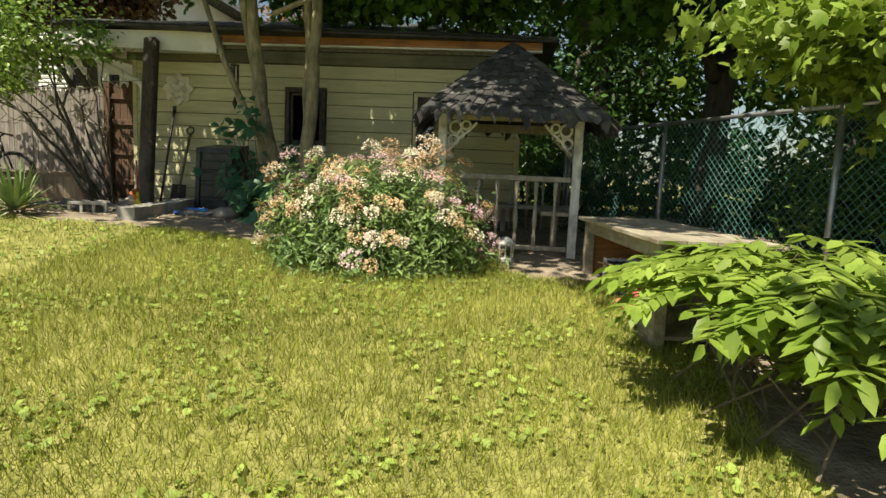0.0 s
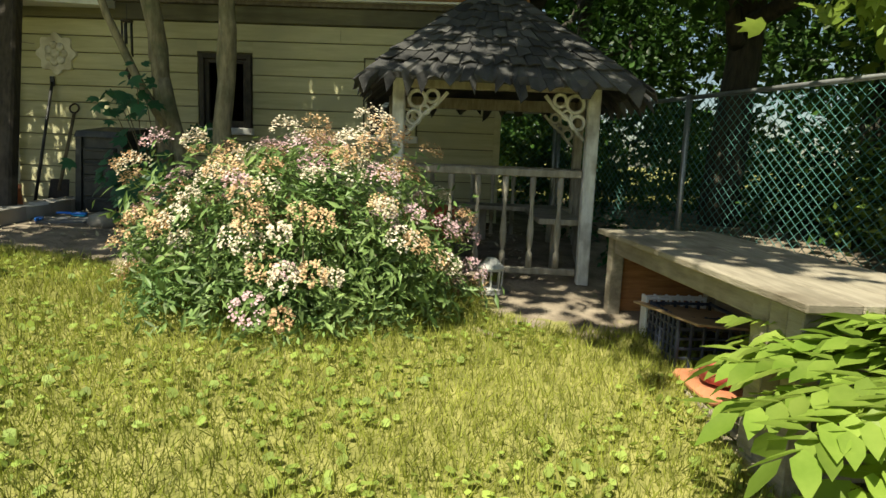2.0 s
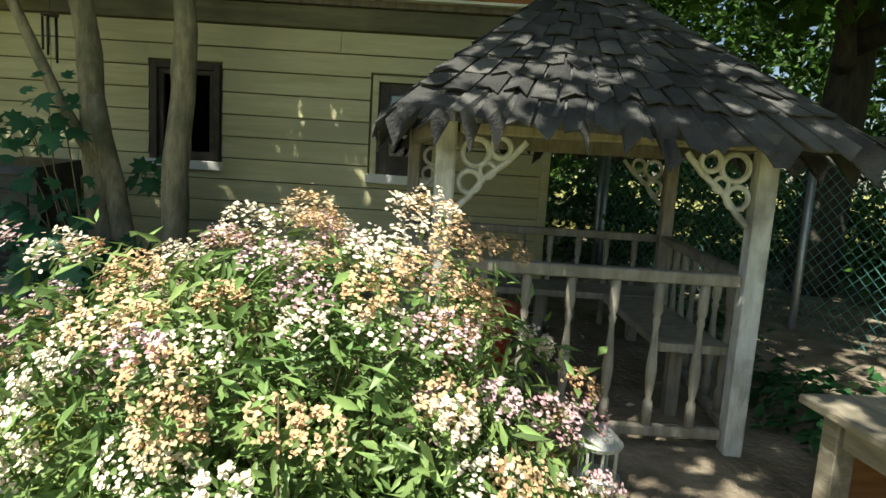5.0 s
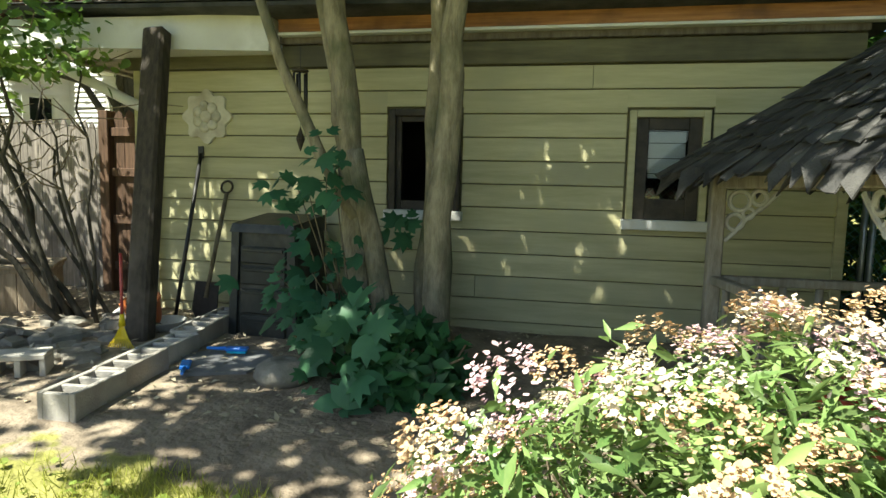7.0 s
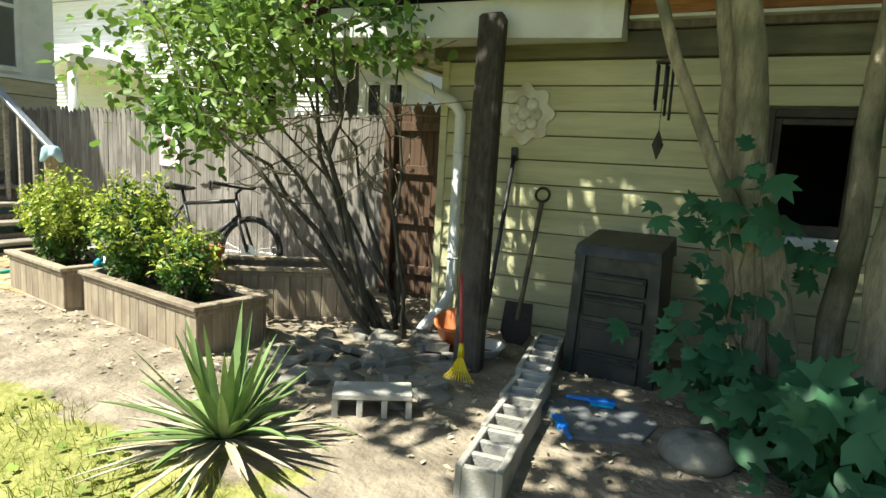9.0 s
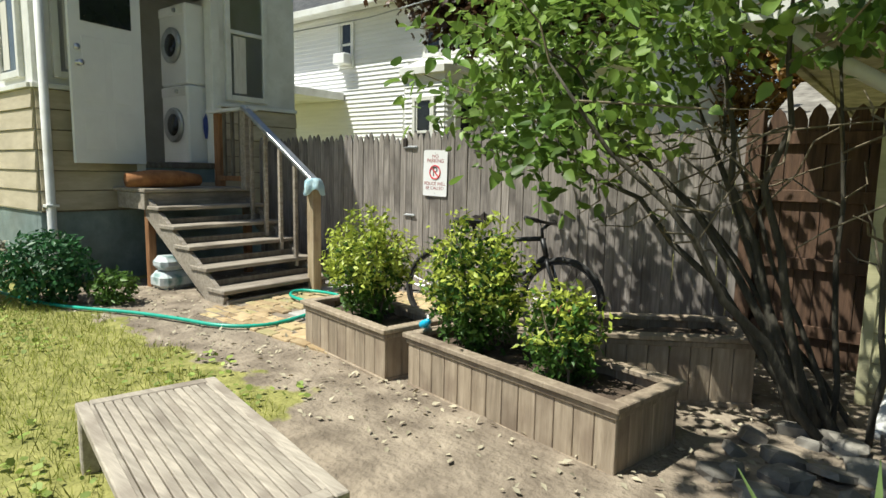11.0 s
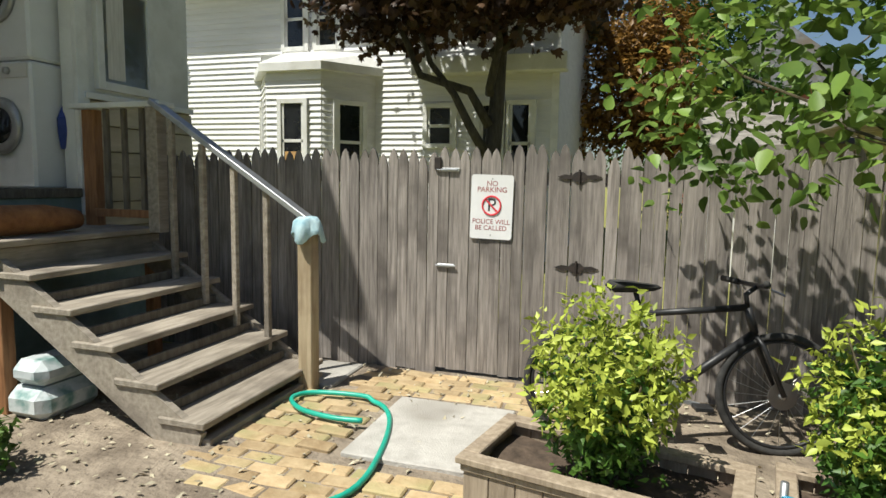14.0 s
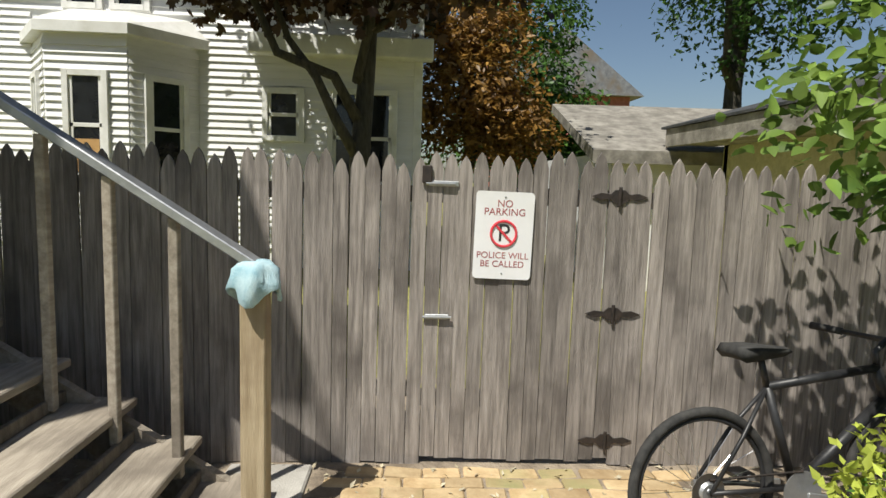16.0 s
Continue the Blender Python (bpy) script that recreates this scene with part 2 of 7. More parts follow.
def ground_material():
    m = bpy.data.materials.new("lawn_and_earth")
    m.use_nodes = True
    n, k = m.node_tree.nodes, m.node_tree.links
    p = n["Principled BSDF"]
    co = n.new("ShaderNodeTexCoord")

    def noise_at(scale, detail=6):
        a = n.new("ShaderNodeTexNoise")
        a.inputs["Scale"].default_value, a.inputs["Detail"].default_value = scale, detail
        k.new(co.outputs["Object"], a.inputs["Vector"])
        return a

    def ramp(src, lo, hi, c0, c1):
        r = n.new("ShaderNodeValToRGB")
        r.color_ramp.elements[0].position, r.color_ramp.elements[1].position = lo, hi
        r.color_ramp.elements[0].color, r.color_ramp.elements[1].color = (*c0, 1), (*c1, 1)
        k.new(src, r.inputs[0])
        return r.outputs[0]
    grass = ramp(noise_at(9).outputs[0], 0.3, 0.7, (0.17, 0.175, 0.04), (0.36, 0.34, 0.11))
    earth = ramp(noise_at(5).outputs[0], 0.3, 0.7, (0.14, 0.11, 0.08), (0.37, 0.305, 0.23))
    at = n.new("ShaderNodeAttribute")
    at.attribute_name = "earth"
    ad = n.new("ShaderNodeMath")
    ad.operation = "MULTIPLY_ADD"
    k.new(noise_at(3.2, 8).outputs[0], ad.inputs[0])
    ad.inputs[1].default_value = 1.2
    k.new(at.outputs["Fac"], ad.inputs[2])
    mask = ramp(ad.outputs[0], 0.93, 1.12, (0, 0, 0), (1, 1, 1))
    mx = n.new("ShaderNodeMix")
    mx.data_type = "RGBA"
    k.new(mask, mx.inputs[0])
    k.new(grass, mx.inputs[6])
    k.new(earth, mx.inputs[7])
    k.new(mx.outputs[2], p.inputs["Base Color"])
    p.inputs["Roughness"].default_value = 0.95
    bp = n.new("ShaderNodeBump")
    bp.inputs["Strength"].default_value, bp.inputs["Distance"].default_value = 0.8, 0.03
    k.new(noise_at(28).outputs[0], bp.inputs["Height"])
    k.new(bp.outputs[0], p.inputs["Normal"])
    return m


# ---- building helpers ----
rng = np.random.default_rng(7)


class Shape:
    """Gathers vertices and faces of one mesh."""

    def __init__(self):
        self.v, self.f = [], []

    def add(self, verts, faces, m=None):
        b = len(self.v)
        self.v += [tuple(m @ Vector(p)) if m else tuple(p) for p in verts]
        self.f += [tuple(i + b for i in f) for f in faces]
        return self

    def box(self, x0, x1, y0, y1, z0, z1, c=0.004, m=None):
        """A box with chamfered edges."""
        lo, hi = (min(x0, x1), min(y0, y1), min(z0, z1)), (max(x0, x1), max(y0, y1), max(z0, z1))
        c = min(c, *[(h - l) * 0.45 for l, h in zip(lo, hi)])
        verts, index = [], {}
        for s in range(8):
            bits = [(s >> i) & 1 for i in range(3)]
            for ax in range(3):
                index[s, ax] = len(verts)
                verts.append([(hi[i] if bits[i] else lo[i]) if i == ax else ((hi[i] - c) if bits[i] else (lo[i] + c)) for i in range(3)])
        faces = []
        for ax in range(3):
            a, b = [i for i in range(3) if i != ax]
            for side in (0, 1):
                q = [side << ax | (i << a) | (j << b) for i, j in ((0, 0), (1, 0), (1, 1), (0, 1))]
                faces.append([index[s, ax] for s in q])
            for i in (0, 1):
                for j in (0, 1):
                    s0 = (i << a) | (j << b)
                    s1 = s0 | (1 << ax)
                    faces.append([index[s0, a], index[s1, a], index[s1, b], index[s0, b]])
        for s in range(8):
            faces.append([index[s, 0], index[s, 1], index[s, 2]])
        return self.add(verts, faces, m)

    def tube(self, points, radii, n=8, caps=True, wobble=0.0):
        """A round rod along points."""
        pts = [Vector(p) for p in points]
        radii = radii if hasattr(radii, "__len__") else [radii] * len(pts)
        verts, faces = [], []
        for i, p in enumerate(pts):
            d = (pts[min(i + 1, len(pts) - 1)] - pts[max(i - 1, 0)]).normalized()
            u = d.cross(Vector((0.31, 0.87, 0.17))).normalized()
            w = d.cross(u)
            for j in range(n):
                a = 2 * math.pi * j / n
                r = radii[i] * (1 + (wobble * (rng.random() - 0.5) if wobble else 0))
                verts.append(p + u * math.cos(a) * r + w * math.sin(a) * r)
        for i in range(len(pts) - 1):
            for j in range(n):
                faces.append((i * n + j, i * n + (j + 1) % n, (i + 1) * n + (j + 1) % n, (i + 1) * n + j))
        if caps:
            faces.append(tuple(range(n))[::-1])
            faces.append(tuple((len(pts) - 1) * n + j for j in range(n)))
        return self.add(verts, faces)

    def lathe(self, profile, n=16, m=None):
        """A turned shape round z from (radius, height) pairs."""
        verts = [(r * math.cos(2 * math.pi * j / n), r * math.sin(2 * math.pi * j / n), z) for r, z in profile for j in range(n)]
        faces = [(i * n + j, i * n + (j + 1) % n, (i + 1) * n + (j + 1) % n, (i + 1) * n + j) for i in range(len(profile) - 1) for j in range(n)]
        faces += [tuple(range(n))[::-1], tuple((len(profile) - 1) * n + j for j in range(n))]
        return self.add(verts, faces, m)

    def prism(self, outline, depth, m=None):
        """An outline in x, z made thick along y."""
        n = len(outline)
        verts = [(x, -depth / 2, z) for x, z in outline] + [(x, depth / 2, z) for x, z in outline]
        faces = [tuple(range(n)), tuple(range(n, 2 * n))[::-1]] + [(i, i + n, (i + 1) % n + n, (i + 1) % n) for i in range(n)]
        return self.add(verts, faces, m)

    def ring(self, radius, thick, m=None, n=40, k=8):
        """A torus round y."""
        verts = [((radius + thick * math.cos(b)) * math.cos(a), thick * math.sin(b), (radius + thick * math.cos(b)) * math.sin(a))
                 for a in np.linspace(0, 2 * math.pi, n, endpoint=False) for b in np.linspace(0, 2 * math.pi, k, endpoint=False)]
        faces = [(i * k + j, ((i + 1) % n) * k + j, ((i + 1) % n) * k + (j + 1) % k, i * k + (j + 1) % k) for i in range(n) for j in range(k)]
        return self.add(verts, faces, m)

    def mesh(self, name, material, smooth=False):
        me = bpy.data.meshes.new(name)
        me.from_pydata(self.v, [], self.f)
        bm = bmesh.new()
        bm.from_mesh(me)
        bmesh.ops.recalc_face_normals(bm, faces=bm.faces)
        bm.to_mesh(me)
        bm.free()
        me.materials.append(material)
        if smooth:
            me.shade_smooth()
        return me


def part(name, shape, material, parent=None, label="", smooth=False, at=None):
    ob = new(name, shape.mesh(name, M[material], smooth))
    if parent:
        ob.parent = parent
    if at:
        ob.matrix_basis = at
    return tagged(ob, label)


def thing(name, label, category, at=None, group="", kind=""):
    ob = new(name)
    ob.empty_display_size = 0.1
    if at:
        ob.matrix_basis = at
    return tagged(ob, label, category, group, kind)


def scatter(name, verts, faces, places, normals, spins, sizes, material, parent=None):
    """One mesh of many small leaves: a template laid at each place, facing its normal."""
    verts = np.asarray(verts, float)
    nrm = normals / np.maximum(np.linalg.norm(normals, axis=1, keepdims=True), 1e-6)
    ref = np.where(np.abs(nrm[:, 2:3]) > 0.9, [[1.0, 0, 0]], [[0, 0, 1.0]])
    u = np.cross(ref, nrm)
    u /= np.linalg.norm(u, axis=1, keepdims=True)
    w = np.cross(nrm, u)
    cs, sn = np.cos(spins)[:, None], np.sin(spins)[:, None]
    u, w = u * cs + w * sn, w * cs - u * sn
    s = sizes[:, None, None]
    pts = places[:, None, :] + s * (verts[None, :, 0:1] * u[:, None, :] + verts[None, :, 1:2] * w[:, None, :] + verts[None, :, 2:3] * nrm[:, None, :])
    count, kv = len(places), len(verts)
    me = bpy.data.meshes.new(name)
    me.vertices.add(count * kv)
    me.vertices.foreach_set("co", pts.astype(np.float32).ravel())
    loops = np.concatenate([np.array(f) for f in faces])
    lens = np.array([len(f) for f in faces])
    allloops = (np.arange(count)[:, None] * kv + loops[None, :]).ravel()
    me.loops.add(len(allloops))
    me.loops.foreach_set("vertex_index", allloops.astype(np.int32))
    tot = np.tile(lens, count)
    me.polygons.add(len(tot))
    me.polygons.foreach_set("loop_start", np.concatenate([[0], np.cumsum(tot)[:-1]]).astype(np.int32))
    me.update(calc_edges=True)
    me.materials.append(M[material])
    ob = new(name, me)
    if parent:
        ob.parent = parent
    return ob


# leaf templates: unit length along y
OVAL = ([(0, 0, 0), (0.24, 0.35, 0.05), (0, 1, -0.08), (-0.24, 0.35, 0.05)], [(0, 1, 2), (0, 2, 3)])
BROAD = ([(0, 0, 0), (0.27, 0.16, 0.04), (0.31, 0.42, 0.05), (0.16, 0.76, 0.0), (0, 1, -0.1), (-0.16, 0.76, 0.0), (-0.31, 0.42, 0.05), (-0.27, 0.16, 0.04)],
         [(0, 1, 2, 3, 4), (0, 4, 5, 6, 7)])
NARROW = ([(0, 0, 0), (0.13, 0.4, 0.03), (0, 1, -0.08), (-0.13, 0.4, 0.03)], [(0, 1, 2), (0, 2, 3)])
LOBED = ([(0, 0, 0), (0.28, 0.05, -0.04), (0.55, 0.32, -0.06), (0.30, 0.42, 0.0), (0.38, 0.78, -0.05), (0.14, 0.66, 0.02), (0, 1, -0.1),
          (-0.14, 0.66, 0.02), (-0.38, 0.78, -0.05), (-0.30, 0.42, 0.0), (-0.55, 0.32, -0.06), (-0.28, 0.05, -0.04), (0, 0.35, 0.05)],
         [(12, i, i + 1) for i in range(0, 11)] + [(12, 11, 0)])
BLADE = ([(-0.035, 0, 0), (0.035, 0, 0), (0.02, 0.55, 0.10), (0, 1, 0.38), (-0.02, 0.55, 0.10)], [(0, 1, 2, 4), (4, 2, 3)])
SPOT = ([(0.5, 0, 0), (0.25, 0.43, 0.1), (-0.25, 0.43, 0), (-0.5, 0, 0.1), (-0.25, -0.43, 0), (0.25, -0.43, 0.1)], [(0, 1, 2, 3, 4, 5)])


def inside(n, centre, radii, shell=0.55):
    """Random places in an ellipsoid, more of them towards its skin."""
    d = rng.normal(size=(n, 3))
    d /= np.linalg.norm(d, axis=1, keepdims=True)
    r = shell + (1 - shell) * rng.random((n, 1)) ** 0.7
    return np.array(centre) + d * r * np.array(radii), d


def clumps(n, blobs, spread=0.25, per=40):
    """Places in clumps over several ellipsoids, with gaps between the clumps."""
    out, nor = [], []
    volumes = np.array([b[1][0] * b[1][1] * b[1][2] for b in blobs]) ** 0.67
    for (c, r), share in zip(blobs, volumes / volumes.sum()):
        k = max(1, int(n * share / per))
        cc, dd = inside(k, c, r, 0.35)
        p = np.repeat(cc, per, axis=0) + rng.normal(size=(k * per, 3)) * np.array([spread, spread, spread * 0.6])
        out.append(p)
        nor.append(np.repeat(dd, per, axis=0) * 0.5 + rng.normal(size=(k * per, 3)) * 0.6 + [0, 0, 0.7])
    return np.concatenate(out), np.concatenate(nor)


def foliage(name, template, places, normals, size, material, parent=None, jitter=0.35):
    n = len(places)
    ob = scatter(name, *template, places, normals, rng.random(n) * 6.283, size * (1 + jitter * (rng.random(n) * 2 - 1)), material, parent)
    return tagged(ob, kind="stuff") if parent and n > 250 else ob


def ground_z(x, y):
    """The yard climbs towards the garage and the house, and is level there."""
    s = 6.2 - y - 0.55 * max(0.0, -x)
    soft = 0.45 * math.log1p(math.exp(max(-30.0, min(30.0, s / 0.45))))
    return 0.88 - 0.105 * min(soft, 14) + 0.012 * noise.noise((x * 0.9, y * 0.9, 0.3))


def G(p, lift=0.0):
    return (p[0], p[1], ground_z(p[0], p[1]) + lift)


# ---- the ground ----
def near_box(x, y, x0, x1, y0, y1, soft):
    dx = max(x0 - x, 0, x - x1)
    dy = max(y0 - y, 0, y - y1)
    return max(0.0, 1 - math.hypot(dx, dy) / soft)


def earth_amount(x, y):
    """Bare earth along the garage, round the planters, under the trees and by the gate."""
    a = max(near_box(x, y, -9.6, -1.9, 5.75, 9.0, 0.7), near_box(x, y, -5.4, -3.2, 5.1, 6.5, 0.6), near_box(x, y, -3.2, 2.3, 5.2, 8, 0.8),
            near_box(x, y, 2.4, 6, 4.4, 12, 0.8), near_box(x, y, 3.4, 6, -3, 4.5, 0.4))
    return a * 0.75


def axis_steps(lo, hi, step, far):
    mid = list(np.arange(lo, hi + step / 2, step))
    out = [lo - step * 2 ** k for k in range(1, 14) if step * 2 ** k < far][::-1] + mid + [hi + step * 2 ** k for k in range(1, 14) if step * 2 ** k < far]
    return [float(v) for v in out]


def build_ground():
    xs, ys = axis_steps(-12, 6, 0.12, 900), axis_steps(-3, 9, 0.12, 900)
    verts = [(x, y, ground_z(x, y) + 0.02 * noise.noise((x * 3, y * 3, 1)) * earth_amount(x, y)) for y in ys for x in xs]
    w = len(xs)
    faces = [(j * w + i, j * w + i + 1, (j + 1) * w + i + 1, (j + 1) * w + i) for j in range(len(ys) - 1) for i in range(w - 1)]
    me = bpy.data.meshes.new("ground")
    me.from_pydata(verts, [], faces)
    at = me.attributes.new("earth", "FLOAT", "POINT")
    at.data.foreach_set("value", [earth_amount(x, y) for y in ys for x in xs])
    me.materials.append(ground_material())
    me.shade_smooth()
    return tagged(new("ground", me), "sloping lawn with bare trodden earth by the garage", "ground", kind="structure")


build_ground()


def lawn_places(n, x0, x1, y0, y1, limit):
    out = []
    xs, ys = rng.uniform(x0, x1, n), rng.uniform(y0, y1, n)
    for x, y in zip(xs, ys):
        v = noise.noise((x * 2.2, y * 2.2, 4.0)) * 0.35
        if earth_amount(x, y) + v < limit:
            out.append((x, y, ground_z(x, y)))
    return np.array(out)


def build_grass():
    a = lawn_places(150000, -1.5, 4.2, -0.6, 5.3, 0.34)
    b = lawn_places(60000, -9.8, -1.5, 0.5, 6.6, 0.30)
    p = np.concatenate([a, b])
    n = len(p)
    lean = rng.normal(size=(n, 3)) * 0.35
    nor = np.column_stack([rng.normal(size=n), rng.normal(size=n), np.abs(lean[:, 2])])
    g = scatter("grass", *BLADE, p, nor, rng.normal(size=n) * 0.45, (0.045 + 0.035 * rng.random(n)), "grass_blade")
    tagged(g, "short sunlit green and yellowish lawn grass", "grass", kind="stuff")
    q = np.concatenate([lawn_places(9000, -1.5, 4.0, -0.6, 5.0, 0.3), lawn_places(5200, -9.5, -1.5, 2.0, 6.6, 0.45)])
    keep = np.array([noise.noise((x * 1.4, y * 1.4, 9.0)) > -0.1 for x, y, z in q])
    q = q[keep] + [0, 0, 0.025]
    n = len(q)
    c = scatter("clover", *SPOT, q, rng.normal(size=(n, 3)) * 0.4 + [0, 0, 1], rng.random(n) * 6.28, 0.018 + 0.03 * rng.random(n), "clover")
    tagged(c, "low broad lawn weeds and clover among grass", "clover", kind="stuff")


build_grass()


def litter(name, label, n, x0, x1, y0, y1, size, material):
    p = np.array([(x, y, ground_z(x, y) + 0.012) for x, y in zip(rng.uniform(x0, x1, n), rng.uniform(y0, y1, n)) if earth_amount(x, y) > 0.35])
    ob = foliage(name, OVAL, p, rng.normal(size=(len(p), 3)) * 0.35 + [0, 0, 1], size, material)
    tagged(ob, label, "leaf litter", kind="stuff")


litter("leaf_litter", "dry fallen leaves on bare earth", 3600, -9.5, 2.4, 5.2, 8.0, 0.042, "dry_leaf")

# ---- the garage ----
WALL_Y, X0, X1, TOP = 7.41, -3.27, 2.15, 2.88
OPEN = [(-1.07, -0.51, 1.76, 2.56), (0.72, 1.27, 1.74, 2.55)]


def board_shape(length, course):
    """A lap board: thin at the top, thick and shadowing at the bottom."""
    s = Shape()
    # ends 9 mm short, leaving a gap that reads as a shadow line
    prof = [(0.0, 0.0), (-0.034, 0.0), (-0.036, 0.006), (-0.020, course - 0.009), (0.0, course - 0.009)]
    v = [(x, y, z) for x in (0.0, length) for y, z in prof]
    f = [(0, 1, 2, 3, 4), (9, 8, 7, 6, 5)] + [(i, (i + 1) % 5, (i + 1) % 5 + 5, i + 5) for i in range(5)]
    return s.add(v, f)


def lap_wall(parent, length, z0, z1, course, material, holes, place, breaks=()):
    """Boards over a wall along local x, cut round its openings."""
    cache = {}
    z = z0
    row = 0
    while z < z1 - 0.02:
        h = min(course, z1 - z)
        spans = [(0.0, length)]
        cuts = [(a, b) for a, b, c, d in holes if c < z + h - 0.03 and d > z + 0.03]
        patches = [(a, b, d, z + h - d) for a, b, c, d in holes if z + 0.03 < d < z + h - 0.03] + [(a, b, z, c - z) for a, b, c, d in holes if z + 0.03 < c < z + h - 0.03]
        for a, b, pz, ph in patches:
            ob = new("board", board_shape(b - a, ph).mesh("board", M[material]))
            ob.parent = parent
            ob.matrix_basis = place @ pose(a, 0, pz)
        for a, b in cuts + [(q - 0.002, q + 0.002) for r, q in breaks if r == row]:
            spans = [s for lo, hi in spans for s in ((lo, min(hi, a)), (max(lo, b), hi)) if s[1] - s[0] > 0.02]
        for lo, hi in spans:
            key = (round(hi - lo, 3), round(h, 3))
            if key not in cache:
                cache[key] = board_shape(hi - lo, h).mesh("board", M[material])
            ob = new("board", cache[key])
            ob.parent = parent
            ob.matrix_basis = place @ pose(lo, 0, z)
        z += course
        row += 1


def build_garage():
    wall = Shape()
    xs = sorted({X0, X1, *[v for o in OPEN for v in o[:2]]})
    for a, b in zip(xs, xs[1:]):
        hole = [o for o in OPEN if o[0] <= a + 1e-6 and o[1] >= b - 1e-6]
        if hole:
            wall.box(a, b, WALL_Y, WALL_Y + 0.12, 0.6, hole[0][2], 0)
            wall.box(a, b, WALL_Y, WALL_Y + 0.12, hole[0][3], 3.2, 0)
        else:
            wall.box(a, b, WALL_Y, WALL_Y + 0.12, 0.6, 3.2, 0)
    # dark frieze colour on this backing paints shade into the board gaps
    w = part("wall_garage", wall, "frieze")
    tagged(w, "garage wall clad in pale yellow-green lap boards", "wall", kind="structure")
    side = Shape().box(X0, X0 + 0.12, WALL_Y + 0.122, 13, 0.6, 3.2, 0).box(X1 - 0.12, X1, WALL_Y + 0.122, 13, 0.6, 3.2, 0).box(X0, X1, 12.9, 13.02, 0.6, 3.2, 0)
    tagged(part("wall_garage_sides", side, "siding"), "plain garage side and back walls", "wall", kind="structure")
    # added sheet whose dark colour stands for the unlit interior
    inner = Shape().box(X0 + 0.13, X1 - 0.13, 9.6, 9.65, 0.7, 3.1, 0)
    tagged(part("wall_garage_inner", inner, "unlit_grey"), "dark sheet added inside the garage for its unlit interior", "wall", kind="structure")
    holes = [(a - X0 - 0.02, b - X0 + 0.02, c - 0.02, d + 0.02) for a, b, c, d in OPEN]
    lap_wall(w, X1 - X0, 0.955 - 0.175 + 0.0, TOP, 0.175, "siding", holes, pose(X0, WALL_Y - 0.002, 0), [(11, 3.72), (5, 1.6), (7, 4.4), (2, 2.9)])
    trim = Shape().box(X0 - 0.03, X0 + 0.03, WALL_Y - 0.045, WALL_Y + 0.03, 0.75, TOP, 0.004)
    tagged(part("trim_corner_board", trim, "siding"), "pale corner board of the garage", "trim", kind="structure")
    trim = Shape().box(X1 - 0.04, X1 + 0.03, WALL_Y - 0.045, WALL_Y + 0.03, 0.75, TOP, 0.004)
    tagged(part("trim_corner_board", trim, "siding"), "pale corner board of the garage", "trim", kind="structure")
    # frieze boards under the eave
    tagged(part("trim_frieze", Shape().box(X0 - 0.1, X1 + 0.05, WALL_Y - 0.06, WALL_Y - 0.002, TOP + 0.003, TOP + 0.17, 0.006), "frieze"),
           "dark olive frieze board under the eave", "trim", kind="structure")
    tagged(part("trim_frieze", Shape().box(X0 - 0.1, X1 + 0.05, WALL_Y - 0.10, WALL_Y - 0.002, TOP + 0.173, TOP + 0.30, 0.006), "dark_lumber"),
           "dark weathered beam under the eave", "trim", kind="structure")
    tagged(part("trim_fascia_bare", Shape().box(-1.93, X1 + 0.25, WALL_Y - 0.17, WALL_Y - 0.10, 3.125, 3.245, 0.004), "raw_wood"),
           "bare orange-brown fascia board without gutter", "trim", kind="structure")
    tagged(part("trim_drip_edge", Shape().box(-1.93, X1 + 0.25, WALL_Y - 0.178, WALL_Y - 0.098, 3.10, 3.122, 0.003), "white_paint"),
           "thin white painted edge strip under the fascia", "trim", kind="structure")
    # white boxed eave over the corner
    ev = Shape()
    ev.add([(-3.95, 6.78, 2.96), (-1.95, 7.12, 2.96), (-1.95, 7.40, 2.985), (-3.95, 7.40, 2.985), (-3.95, 6.80, 3.16), (-1.95, 7.14, 3.24), (-1.95, 7.40, 3.28), (-3.95, 7.40, 3.2)],
           [(3, 2, 1, 0), (4, 5, 6, 7), (0, 1, 5, 4), (1, 2, 6, 5), (2, 3, 7, 6), (3, 0, 4, 7)])
    tagged(part("trim_boxed_eave", ev, "white_paint"), "white painted boxed eave over the garage corner", "trim", kind="structure")
    # low hipped roof, with courses of shingles along the front
    rim = [(-4.0, 6.75, 3.25), (2.6, 7.16, 3.25), (2.6, 13.4, 3.25), (-4.0, 13.4, 3.25)]
    top = [(-1.2, 10.1, 4.1), (0.4, 10.1, 4.1)]
    roof = part("roof_garage", Shape().add(rim + top + [(x, y, z - 0.03) for x, y, z in rim], [(0, 1, 5, 4), (1, 2, 5), (2, 3, 4, 5), (3, 0, 4), (0, 6, 7, 1), (1, 7, 8, 2), (2, 8, 9, 3), (3, 9, 6, 0), (9, 8, 7, 6)]), "garage_shingle")
    tagged(roof, "dark asphalt shingle garage roof", "roof", kind="structure")
    tagged(part("trim_side_fascia", Shape().box(-3.97, -3.9, 7.42, 13.3, 2.97, 3.215, 0.006).box(-3.9, X0 - 0.02, 7.42, 13.3, 3.0, 3.02, 0), "pale_stone"), "weathered side fascia of the garage roof", "trim", kind="structure")
    tile = Shape().box(0, 0.24, 0, 0.17, 0, 0.008, 0.002).mesh("shingle", M["garage_shingle"])
